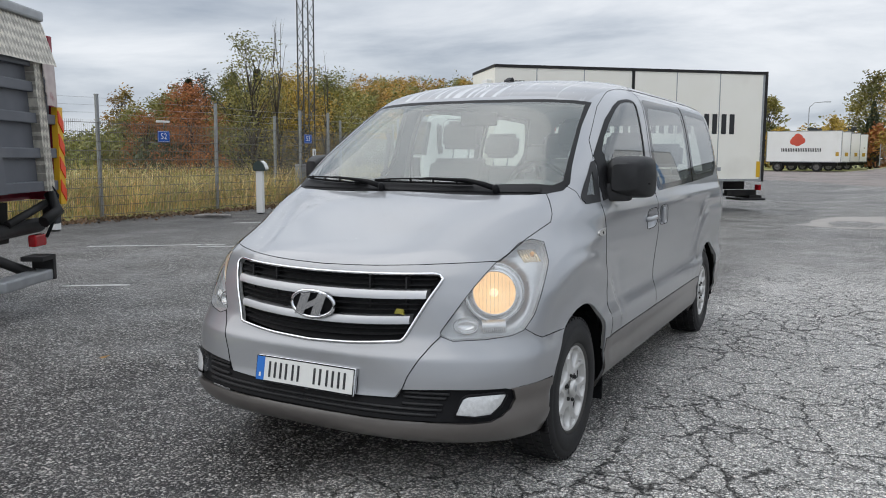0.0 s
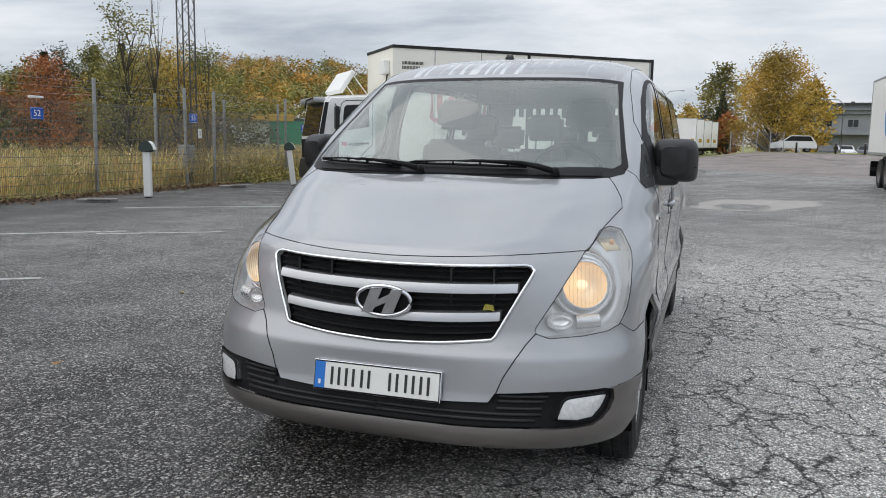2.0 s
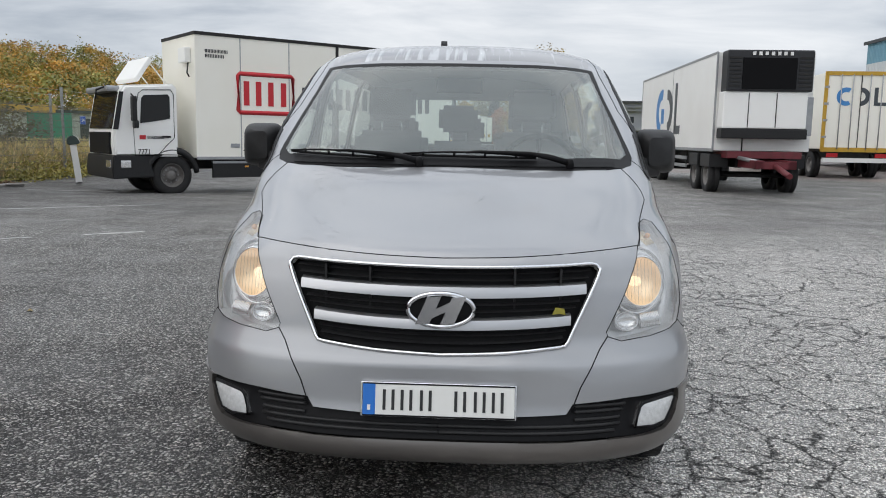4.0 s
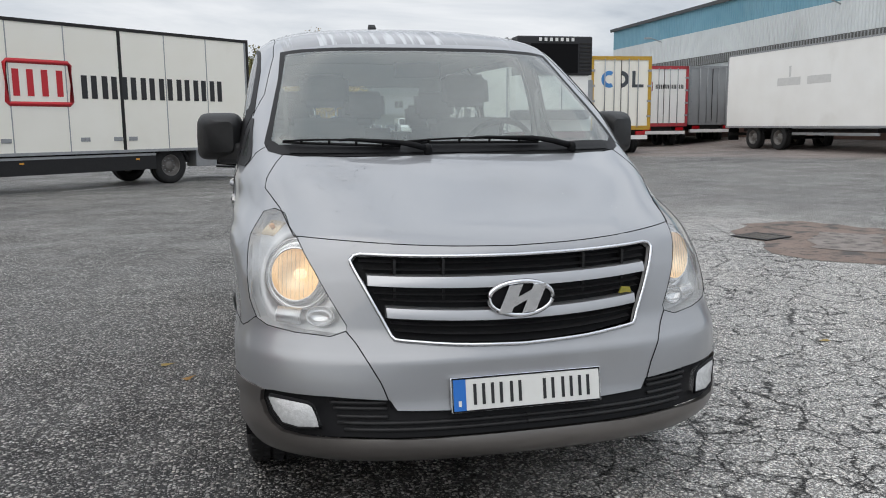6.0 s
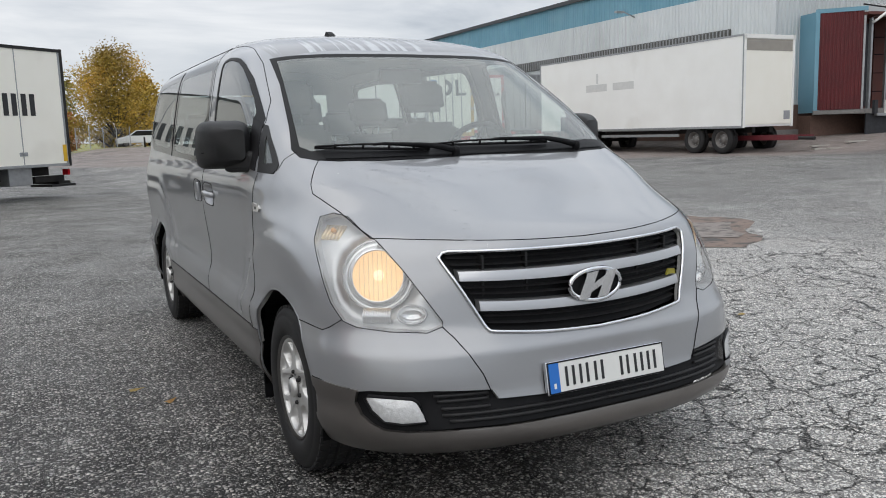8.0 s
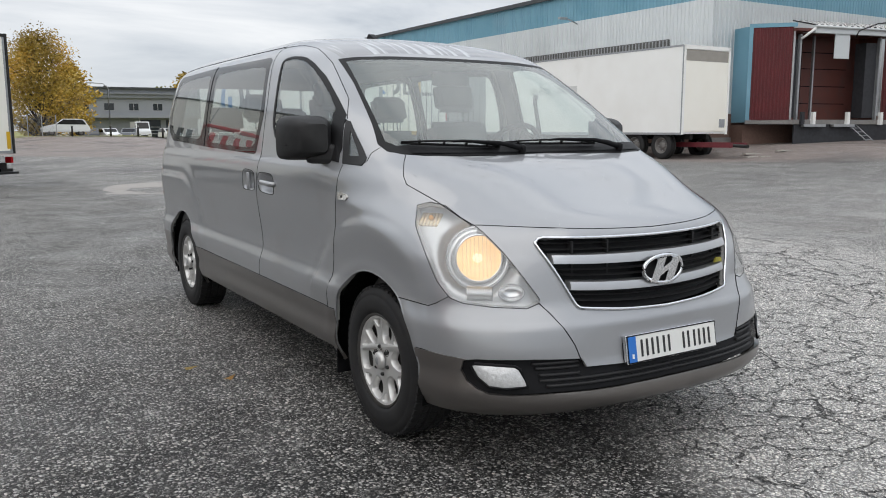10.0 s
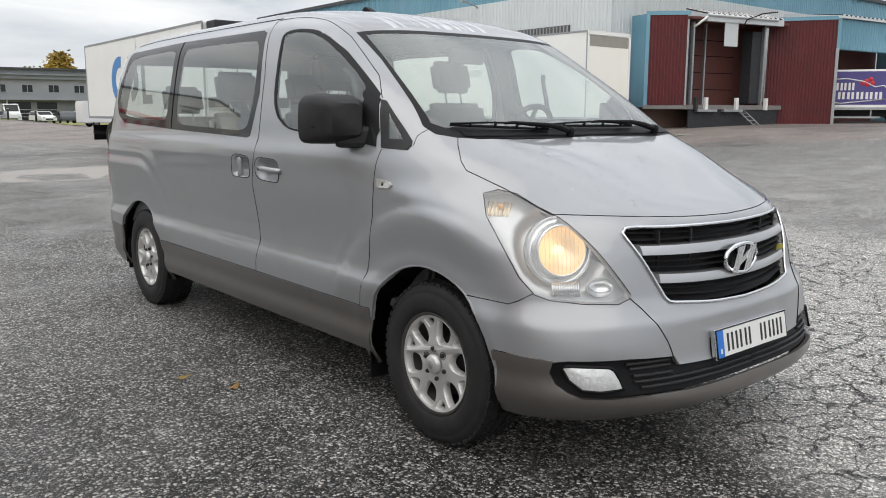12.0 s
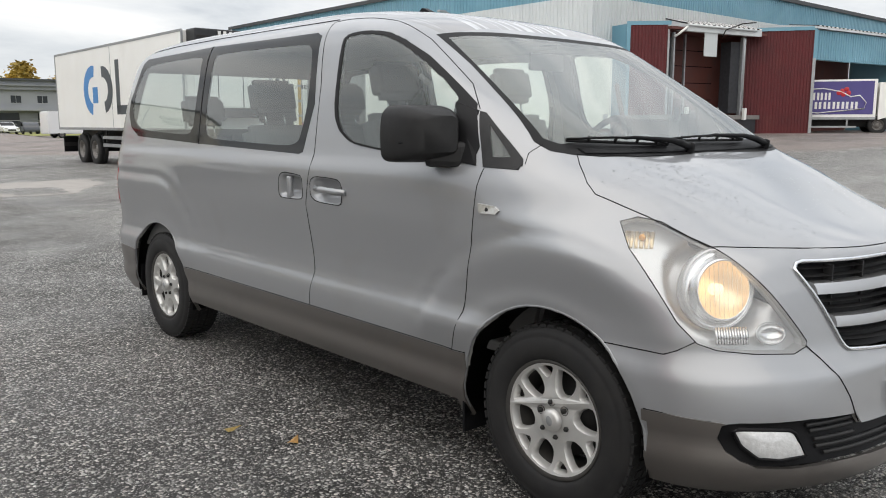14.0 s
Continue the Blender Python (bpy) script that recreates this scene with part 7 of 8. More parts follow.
    for x, z in ((2.25, 2.75), (2.42, 2.82), (2.3, 2.6), (2.5, 2.66), (2.12, 2.66)):
        part("berry", lathe(bmesh.new(), [(0, .02), (.07, .015), (.10, 0)], 12, Matrix.Translation((x, -.012, z)) @ Matrix.Rotation(radians(-90), 4, "Z")), M_BERRY, p)
    part("frame_rail", boxes(((-.6, -.02, 1.52), (3.62, 2.2, 1.62)), ((-.4, 0, 1.16), (2.9, .05, 1.24))), M_STEEL, p)
    part("guard_post", boxes(((.3, .05, 1.16), (.36, .1, 1.52)), ((2.5, .05, 1.16), (2.56, .1, 1.52))), M_STEEL, p)
    part("chassis", boxes(((-.6, .6, 1.2), (5.2, 1.6, 1.52))), M_CHASSIS, p)
    add_wheel(p, 3.75, .2, 1.29, .8, -1)
    add_wheel(p, 3.75, 2.0, 1.29, .8, 1)
    add_wheel(p, -.2, .2, 1.29, .8, -1)
    add_wheel(p, -.2, 2.0, 1.29, .8, 1)
    cb = bmesh.new()
    prism(cb, [(3.72, 1.5), (3.72, 3.1), (4.6, 3.1), (5.2, 2.4), (5.3, 1.3), (4.3, 1.3), (4.1, 1.62)], .02, 2.18, "xz")
    part("cab", cb, M_WHITE, p, "white lorry cab")
    part("cab_window", prism(bmesh.new(), [(4.0, 2.35), (4.0, 2.95), (4.55, 2.95), (4.95, 2.4)], .005, .018, "xz"), M_FRIT, p)
    # planks on the ground beside the trailer
    for k, (x, y, r, z) in enumerate(((21.6, 15.3, -12, .47), (22.0, 15.7, -8, .50), (21.8, 14.9, -20, .46), (23.0, 15.1, -14, .52))):
        pl = thing("plank", "weathered pale plank lying on the asphalt", "plank", group="planks by the trailer", at=(x, y, ground_z(x, y)), turn=r)
        part("board", box(bmesh.new(), (0, 0, .0 + .05 * (k % 2)), (2.6, .18, .05 + .05 * (k % 2)), .006), M_PLANK, pl)


build_dock()


# ---------------- the lorry with a folded tail lift ----------------
def chequer():
    """Worn tread plate: raised diamonds on a grey-beige sheet."""
    m = bpy.data.materials.new("chequer_plate")
    m.use_nodes = True
    N, L = m.node_tree.nodes.new, m.node_tree.links.new
    b = m.node_tree.nodes["Principled BSDF"]
    tc, mp, ck, ns, mx, hs, bp = N("ShaderNodeTexCoord"), N("ShaderNodeMapping"), N("ShaderNodeTexChecker"), N("ShaderNodeTexNoise"), N("ShaderNodeMapRange"), N("ShaderNodeHueSaturation"), N("ShaderNodeBump")
    sq = N("ShaderNodeVectorMath")
    sq.operation = "MULTIPLY"
    sq.inputs[1].default_value = (1.4, 0, .9)
    L(tc.outputs["Object"], sq.inputs[0])
    mp.inputs["Rotation"].default_value = (0, radians(45), 0)
    mp.inputs["Location"].default_value = (0, .37, 0)
    L(sq.outputs[0], mp.inputs[0])
    L(mp.outputs[0], ck.inputs[0])
    ck.inputs["Scale"].default_value = 16
    ck.inputs["Color1"].default_value, ck.inputs["Color2"].default_value = (.60, .565, .49, 1), (.36, .335, .29, 1)
    ns.inputs["Scale"].default_value, ns.inputs["Detail"].default_value = 14, 6
    L(tc.outputs["Object"], ns.inputs[0])
    mx.inputs[1].default_value, mx.inputs[2].default_value, mx.inputs[3].default_value, mx.inputs[4].default_value = .35, .65, .75, 1.2
    L(ns.outputs[0], mx.inputs[0])
    L(mx.outputs[0], hs.inputs["Value"])
    L(ck.outputs["Color"], hs.inputs["Color"])
    L(hs.outputs[0], b.inputs["Base Color"])
    b.inputs["Metallic"].default_value, b.inputs["Roughness"].default_value = .3, .5
    bp.inputs["Strength"].default_value, bp.inputs["Distance"].default_value = .4, .003
    L(ck.outputs["Fac"], bp.inputs["Height"])
    L(bp.outputs[0], b.inputs["Normal"])
    return m


M_STRIPE = shader("orange_red_stripe", (.80, .07, .02), .4)
M_BOARD = shader("yellow_board", (.75, .42, .02), .4)


def build_tail_lift_lorry():
    t = thing("tail_lift_lorry", "lorry rear with folded grey tail lift and red frame", "lorry", at=(-4.265, -.205, .0), turn=118.5)
    # local x runs across the rear face, from its edge, -y towards the viewer
    M_CHECK = chequer()
    M_GREYLIFT = shader("dark_grey_lift", (.11, .117, .135), .5, .2, grain=(4, (.15, .157, .175), .7), dirt=(2, (.16, .16, .16), .6, .4))
    M_REDBODY = shader("red_lorry_body", (.25, .015, .035), .4)
    part("body", box(bmesh.new(), (.0, .25, .95), (2.5, 7, 2.72), .03), M_REDBODY, t)
    part("edge_post", box(bmesh.new(), (-.03, -.02, .95), (.05, .27, 2.62), .01), M_REDBODY, t)
    part("lift_plate", box(bmesh.new(), (.06, .0, 1.05), (2.44, .12, 2.35), .01), M_GREYLIFT, t)
    for z in (1.05, 1.38, 1.72, 2.02, 2.26):
        part("cross_rib", box(bmesh.new(), (.06, -.06, z), (2.44, .02, z + .10), .01), M_GREYLIFT, t)
    for x in (.28, 1.2, 2.0):
        rib = bmesh.new()
        prism(rib, [(x - .08, 1.05), (x + .08, 1.05), (x + .26, 2.40), (x + .10, 2.40)], -.09, .0, "xz")
        part("upright_rib", rib, M_CHECK if x < 1 else M_GREYLIFT, t)
    ap = bmesh.new()
    prism(ap, [(-.12, 2.30), (-.02, 2.34), (.1, 2.72), (.02, 2.74)], .10, 2.46, "yz")
    part("ramp_lip", ap, M_CHECK, t, "worn chequer-plate ramp lip")
    part("top_beam", box(bmesh.new(), (.12, -.02, 2.74), (2.44, .15, 2.84), .02), M_STEEL, t)
    fl = bmesh.new()
    prism(fl, [(.17, 2.31), (.40, 2.30), (.385, 2.18), (.355, 2.14), (.36, 2.03), (.335, 2.0), (.33, 1.90), (.25, 1.905), (.14, 1.89), (.15, 2.05)], -.125, -.115, "xz")
    flag = part("torn_flag", fl, shader("torn_white_flag", (.62, .54, .51), .7, grain=(9, (.45, .36, .35), .8), dirt=(6, (.30, .08, .09), .62, .7)), t, "torn red and white warning flag")
    for z in (1.90, 2.06, 2.12, 2.22):
        st = bmesh.new()
        prism(st, [(.175, z), (.335, z + .09), (.335, z + .13), (.175, z + .045)] if z > 1.95 else [(.16, z + .01), (.32, z + .02), (.32, z + .05), (.16, z + .045)], -.129, -.1255, "xz")
        part("red_stripe", st, shader("faded_red_stripe", (.30, .035, .05), .7, grain=(25, (.42, .16, .16), .7)), flag)
    for k in range(4):
        z = .93 + k * .235
        st = bmesh.new()
        prism(st, [(-.055, z), (.055, z + .11), (.055, z + .23), (-.055, z + .12)], -.09, -.08, "xz")
        part("warning_stripe", st, M_STRIPE, t)
    part("warning_board", boxes(((-.06, -.079, .90), (.06, -.02, 1.90))), M_BOARD, t)
    part("lift_arm", tube(bmesh.new(), [(.25, -.05, 1.02), (.3, -.15, .85), (.5, -.1, .75)], .06, 8), M_CHASSIS, t)
    part("cross_tube", tube(bmesh.new(), [(.2, .1, .70), (2.4, .1, .66)], .075, 10), M_CHASSIS, t)
    part("lift_cylinder", tube(bmesh.new(), [(.3, -.02, .92), (.9, .05, .75)], .04, 8), M_CHASSIS, t)
    part("hose", tube(bmesh.new(), [(.35, -.05, 1.2), (.18, -.1, 1.0), (.28, -.12, .8), (.45, -.1, .6)], .018, 6), M_BLACK, t)
    part("tail_lamp", box(bmesh.new(), (.28, -.02, .50), (.52, .06, .62), .02), M_TAIL, t)
    part("rubber_buffer", box(bmesh.new(), (.02, -.06, .70), (.16, .08, .95), .02), M_RUBBERDOCK, t)
    part("foot_step", box(bmesh.new(), (1.04, -.45, .27), (1.9, -.28, .37), .02), M_STEEL, t)
    part("step_bracket", boxes(((1.04, -.46, .27), (1.09, -.26, .50)), ((1.04, -.46, .46), (1.29, -.26, .50))), M_CHASSIS, t)
    part("step_arm", tube(bmesh.new(), [(1.2, -.36, .32), (1.4, .2, .6)], .05, 6), M_CHASSIS, t)
    part("chassis", boxes(((.6, .2, .55), (.8, 7, .95)), ((1.7, .2, .55), (1.9, 7, .95))), M_CHASSIS, t)
    for y in (2.0, 5.8):
        for x, sd in ((.2, -1), (2.3, 1)):
            w = place("wheel", TYRE_ME, t, Matrix.Translation((x, y, .5)) @ Matrix.Rotation(math.pi if sd < 0 else 0, 4, "Z"))
            place("rim", RIM_ME, w, Matrix())
            w.location.x = 2.5 - x
    # built from the far edge inwards: turn it round
    for o in t.children:
        if o.name.split(".")[0] != "wheel":
            o.data.transform(Matrix.Translation((2.5, 0, 0)) @ Matrix.Diagonal((-1, 1, 1, 1)))
            o.data.flip_normals()


build_tail_lift_lorry()


# ---------------- plants ----------------
def leaf_material(name, stops, rough=.6, crowns=.12, other=None):
    m = bpy.data.materials.new(name)
    m.use_nodes = True
    nt = m.node_tree
    N, L = nt.nodes.new, nt.links.new
    b = nt.nodes["Principled BSDF"]
    g, r = N("ShaderNodeNewGeometry"), N("ShaderNodeValToRGB")
    c0, n0, a0 = N("ShaderNodeTexCoord"), N("ShaderNodeTexNoise"), N("ShaderNodeMath")
    n0.inputs["Scale"].default_value, n0.inputs["Detail"].default_value = crowns * 2.2, 2
    L(c0.outputs["Object"], n0.inputs[0])
    k0 = N("ShaderNodeMapRange")
    k0.inputs[1].default_value, k0.inputs[2].default_value, k0.inputs[3].default_value, k0.inputs[4].default_value = .3, .7, .0, .68
    L(n0.outputs[0], k0.inputs[0])
    a0.operation = "MULTIPLY_ADD"
    a0.inputs[1].default_value = .32
    L(g.outputs["Random Per Island"], a0.inputs[0])
    L(k0.outputs[0], a0.inputs[2])
    L(a0.outputs[0], r.inputs[0])
    e = r.color_ramp.elements
    e[0].position, e[0].color = 0, (*stops[0], 1)
    e[1].position, e[1].color = 1, (*stops[-1], 1)
    for i, s in enumerate(stops[1:-1], 1):
        k = e.new(i / (len(stops) - 1))
        k.color = (*s, 1)
    tone = r.outputs[0]
    if other:
        r2, nz, f2, mx = N("ShaderNodeValToRGB"), N("ShaderNodeTexNoise"), N("ShaderNodeMapRange"), N("ShaderNodeMix")
        L(g.outputs["Random Per Island"], r2.inputs[0])
        r2.color_ramp.elements[0].color, r2.color_ramp.elements[1].color = (*other[0], 1), (*other[1], 1)
        nz.inputs["Scale"].default_value, nz.inputs["Detail"].default_value = .11, 1
        tx = N("ShaderNodeTexCoord")
        L(tx.outputs["Object"], nz.inputs[0])
        f2.inputs[1].default_value, f2.inputs[2].default_value = .46, .56
        L(nz.outputs[0], f2.inputs[0])
        mx.data_type = "RGBA"
        L(f2.outputs[0], mx.inputs[0])
        L(tone, mx.inputs[6])
        L(r2.outputs[0], mx.inputs[7])
        tone = mx.outputs[2]
    # whole crowns differ in tone as well as single leaves
    tc, ns, mr, hs = N("ShaderNodeTexCoord"), N("ShaderNodeTexNoise"), N("ShaderNodeMapRange"), N("ShaderNodeHueSaturation")
    ns.inputs["Scale"].default_value = crowns
    L(tc.outputs["Object"], ns.inputs[0])
    mr.inputs[1].default_value, mr.inputs[2].default_value, mr.inputs[3].default_value, mr.inputs[4].default_value = .35, .65, .55, 1.35
    L(ns.outputs[0], mr.inputs[0])
    L(mr.outputs[0], hs.inputs["Value"])
    L(tone, hs.inputs["Color"])
    L(hs.outputs[0], b.inputs["Base Color"])
    b.inputs["Roughness"].default_value = rough
    return m


M_BARK = shader("grey_brown_bark", (.10, .085, .07), .9, grain=(9, (.05, .045, .04), .8), bump=(20, .6, .02), stretch=(1, 1, .25))
M_GOLD = leaf_material("golden_leaves", [(.30, .23, .035), (.52, .35, .05), (.40, .28, .04), (.60, .36, .05), (.28, .24, .04)])
M_OLIVE = leaf_material("olive_leaves", [(.13, .14, .04), (.21, .21, .055), (.33, .27, .06), (.18, .18, .05)])
M_RUST = leaf_material("rust_leaves", [(.34, .11, .035), (.46, .17, .05), (.28, .12, .04), (.42, .21, .055)])
M_PINE = leaf_material("dark_conifer", [(.045, .06, .025), (.065, .078, .035), (.09, .088, .038)])
M_FOREST = leaf_material("autumn_wood", [(.32, .22, .05), (.44, .28, .055), (.50, .26, .05), (.37, .25, .05), (.52, .34, .07)], crowns=.3, other=((.15, .17, .045), (.29, .27, .07)))
M_LITTER = leaf_material("brown_leaf_litter", [(.12, .07, .035), (.22, .12, .05), (.07, .05, .03), (.28, .17, .07)])
M_STRAW = leaf_material("dry_reeds", [(.60, .39, .16), (.36, .29, .09), (.74, .50, .22), (.34, .34, .10), (.82, .60, .31), (.27, .31, .09), (.66, .42, .16), (.76, .49, .17)], crowns=.9)
M_MEADOW = shader("autumn_meadow", (.27, .31, .10), .9, grain=(.5, (.36, .30, .13), .9), wear=(1.6, (.17, .21, .06), .5, .8), bump=(8, .8, .1))


def leaf_quad(vs, fs, p, s, rnd):
    a, b, c = rnd.uniform(0, math.tau), rnd.uniform(-1, 1), rnd.uniform(-1, 1)
    u = Vector((math.cos(a), math.sin(a), b * .8)).normalized() * s
    v = Vector((-math.sin(a) * c, math.cos(a) * c, 1 - abs(b) * .5)).normalized() * s * .62
    i = len(vs)
    vs += [p - u, p + v * .9, p + u, p - v * .9]
    fs.append((i, i + 1, i + 2, i + 3))


def mesh_of(name, vs, fs, mat):
    me = bpy.data.meshes.new(name)
    me.from_pydata([tuple(v) for v in vs], [], fs)
    me.materials.append(mat)
    return me


def tree(name, at, height, radius, mat, label, leaves=4000, size=.16, seed=1, base=.22, bare=0.0, shape=1.0, clumps=60, stout=1.0):
    """A tapered trunk, forking limbs and a crown of leaves gathered on their ends."""
    rnd = random.Random(seed)
    t = thing(name, label, "tree", at=at)
    wood = bmesh.new()
    trunk = [(rnd.uniform(-.1, .1) * i * .3, rnd.uniform(-.1, .1) * i * .3, height * .75 * i / 5) for i in range(6)]
    r0 = (height * .016 + .03) * stout
    tube(wood, trunk, [r0 * (1 - .16 * i) for i in range(6)], 8)
    ends = []
    for i in range(clumps):
        k = rnd.uniform(base, 1)
        a = rnd.uniform(0, math.tau)
        prof = math.sin(math.pi * min(1, max(0.02, (k - base * .6) / (1.04 - base * .6))) ** (.75 * shape)) ** .7
        rr = radius * prof * rnd.uniform(.45, 1.05)
        end = Vector((rr * math.cos(a), rr * math.sin(a), height * k))
        z0 = max(.12, k - .28 * rnd.uniform(.5, 1.1))
        j = min(5, int(z0 / .75 * 5))
        start = Vector(trunk[j])
        mid = start.lerp(end, .5) + Vector((rnd.uniform(-.2, .2), rnd.uniform(-.2, .2), rnd.uniform(0, .3))) * radius * .3
        tube(wood, [start, mid, end], [r0 * .38, r0 * .22, r0 * .06], 5)
        for _ in range(3):
            tw = end + Vector((rnd.gauss(0, 1), rnd.gauss(0, 1), rnd.gauss(.3, .8))) * radius * .16
            tube(wood, [mid.lerp(end, rnd.uniform(.3, 1)), tw], [r0 * .09, r0 * .03], 4)
            ends.append(tw)
        ends.append(end)
    part("trunk", wood, M_BARK, t)
    vs, fs = [], []
    for _ in range(leaves):
        e = rnd.choice(ends)
        if rnd.random() < bare:
            continue
        p = e + Vector((rnd.gauss(0, 1), rnd.gauss(0, 1), rnd.gauss(0, .8))) * radius * .13
        leaf_quad(vs, fs, p, size * rnd.uniform(.6, 1.3), rnd)
    crown = new("crown", mesh_of("crown", vs, fs, mat))
    crown.parent = t
    return t


def conifer(at, height, radius, label, seed):
    rnd = random.Random(seed)
    t = thing("spruce_tree", label, "tree", at=at)
    wood = bmesh.new()
    tube(wood, [(0, 0, 0), (0, 0, height * .98)], [height * .014, .02], 7)
    part("trunk", wood, M_BARK, t)
    vs, fs = [], []
    for _ in range(3500):
        k = rnd.random() ** .8
        a = rnd.uniform(0, math.tau)
        r = radius * (1 - k) * (rnd.random() ** .4) * (1 + .25 * math.sin(a * 7 + k * 30))
        leaf_quad(vs, fs, Vector((r * math.cos(a), r * math.sin(a), height * (.08 + .92 * k) - r * .25)), .22 * rnd.uniform(.6, 1.2), rnd)
    c = new("crown", mesh_of("crown", vs, fs, M_PINE))
    c.parent = t


def wood_belt(name, centres, mat, label, seed, size=.55, per=70):
    """Far woodland: crowns of loose leaf clumps, joined."""
    rnd = random.Random(seed)
    vs, fs = [], []
    for x, y, z, r, h in centres:
        lumps = []
        for _ in range(22):
            a, b = rnd.uniform(0, math.tau), rnd.uniform(-.5, .95)
            q = math.sqrt(max(0, 1 - b * b)) * rnd.uniform(.45, .95)
            lumps.append((Vector((x + r * q * math.cos(a), y + r * q * math.sin(a), z + h * (.42 + .5 * b))), r * rnd.uniform(.2, .42)))
        for _ in range(per):
            c, k = rnd.choice(lumps)
            p = c + Vector((rnd.gauss(0, 1), rnd.gauss(0, 1), rnd.gauss(0, .8))) * k * .5
            leaf_quad(vs, fs, p, size * r * .32 * rnd.uniform(.6, 1.3), rnd)
    return tagged(new(name, mesh_of(name, vs, fs, mat)), label, "wood", kind="stuff")


def build_plants():
    # meadow beyond the fence
    sheet("meadow", steps((-900, -80, 60), (-80, -12.6, 4)) + [-12.62], steps((-120, 120, 6), (120, 901, 60)), lambda x, y: .03 + .10 * noise.noise((x * .2, y * .2, 0)) * min(1, max(0, (-13 - x) / 3)) + max(0, -x - 60) * .012, M_MEADOW, "autumn meadow with dry grass beyond the fence")
    sheet("meadow", steps((-12.6, 6, 3), (6, 120, 20)), steps((90, 900, 40)), lambda x, y: .06, M_MEADOW, "rough grass verge at the far edge of the yard")
    rnd = random.Random(5)
    vs, fs = [], []
    for _ in range(21000):
        y = rnd.uniform(-2, 42)
        depth = rnd.random() ** 1.6 * 9
        x = -12.9 - depth
        clump = .55 + .45 * noise.noise((x * .5, y * .5, 3))
        h = rnd.uniform(.55, 1.35) * (.55 + .6 * clump)
        bent = .55 if rnd.random() < .3 else .2
        lean = Vector((rnd.gauss(0, bent), rnd.gauss(0, bent), 0)) * h
        a = rnd.uniform(0, math.tau)
        w = Vector((math.cos(a), math.sin(a), 0)) * rnd.uniform(.006, .017)
        p = Vector((x, y, .02))
        i = len(vs)
        vs += [p - w, p + w, p + w * .8 + lean * .45 + Vector((0, 0, h * .55)), p - w * .8 + lean * .45 + Vector((0, 0, h * .55)), p + lean * 1.4 + Vector((0, 0, h)), ]
        fs += [(i, i + 1, i + 2, i + 3), (i + 3, i + 2, i + 4)]
    tagged(new("dry_reeds", mesh_of("dry_reeds", vs, fs, M_STRAW)), "dense straw-coloured reeds and grass behind the fence", "grass", kind="stuff")
    vs, fs = [], []
    for _ in range(2500):
        x, y = rnd.uniform(-13.2, -11.9), rnd.uniform(17.5, 25)
        leaf_quad(vs, fs, Vector((x, y, abs(rnd.gauss(0, .28)))), .05, rnd)
    tagged(new("weeds", mesh_of("weeds", vs, fs, M_OLIVE)), "low green bramble weeds along the fence foot", "weeds", kind="stuff")
    vs, fs = [], []
    for _ in range(3800):
        leaf_quad(vs, fs, Vector((rnd.gauss(-12.35, .22), rnd.uniform(1, 17), .012 + abs(rnd.gauss(0, .035)))), rnd.uniform(.02, .05), rnd)
    tagged(new("leaf_litter", mesh_of("leaf_litter", vs, fs, M_LITTER)), "brown fallen leaves drifted along the fence foot", "leaves", kind="stuff")
    cs = [(rnd.uniform(-22, -14.5), rnd.uniform(3, 17), 0, rnd.uniform(.5, .9), rnd.uniform(.7, 1.15)) for _ in range(16)]
    wood_belt("brambles", cs, M_OLIVE, "low green bramble bushes among the reeds", 41, .22, 260)
    # dark leaf clumps added to stand for the shade beneath the big trees
    cs = [(-36 + i * .42 + rnd.uniform(-1.5, 1.5), 22 + i * .42 + rnd.uniform(-2, 2), 0, rnd.uniform(1.2, 2.0), rnd.uniform(1.8, 2.8)) for i in range(30)]
    cs = [c for c in cs if math.atan2(c[1] + 3.5, c[0] - 2.1) < radians(138)]
    wood_belt("shrubs", cs, M_PINE, "dark green leaf belt added as the shade beneath the trees", 42, .2, 420)
    tree("birch_tree", (-17.0, 18.3, 0), 5.6, 1.15, M_OLIVE, "thin tree with sparse olive leaves behind the fence", 2600, .05, 3, .25, .0, 1.0, 40, .5)
    tree("goat_willow_tree", (-19.0, 20.6, 0), 4.1, 1.5, M_OLIVE, "bushy tree with olive and yellow leaves", 6500, .048, 4, .06)
    tree("goat_willow_tree", (-18.2, 22.4, 0), 4.0, 1.5, M_GOLD, "bushy willow with yellowing leaves", 6000, .048, 5, .06)
    tree("maple_tree", (-31.0, 29, 0), 5.0, 1.5, M_RUST, "small tree with rust-red autumn leaves", 6500, .062, 7, .1)
    for i, (x, y, h, r, m) in enumerate(((-28.9, 27, 3.3, 1.5, M_RUST), (-31.2, 26.4, 3.2, 1.4, M_RUST), (-26.6, 26.4, 3.0, 1.2, M_RUST))):
        tree("dogwood_bush", (x, y, 0), h, r, m, "low bush with rust-brown leaves behind the meadow", 4200, .055, 60 + i, .05)
    for i, (x, y, h, r, m) in enumerate(((-34.4, 34, 6.1, 1.7, M_PINE), (-33.2, 30, 5.0, 1.3, M_OLIVE), (-30.6, 32, 5.7, 1.7, M_OLIVE), (-27.4, 31, 5.4, 1.6, M_PINE), (-35.8, 31.5, 4.6, 1.6, M_OLIVE), (-37.6, 31, 4.0, 1.8, M_OLIVE))):
        tree("alder_tree", (x, y, 0), h, r, m, "dark green tree behind the meadow" if m is M_PINE else "green-brown tree behind the meadow", 6500, .07, 70 + i, .06)
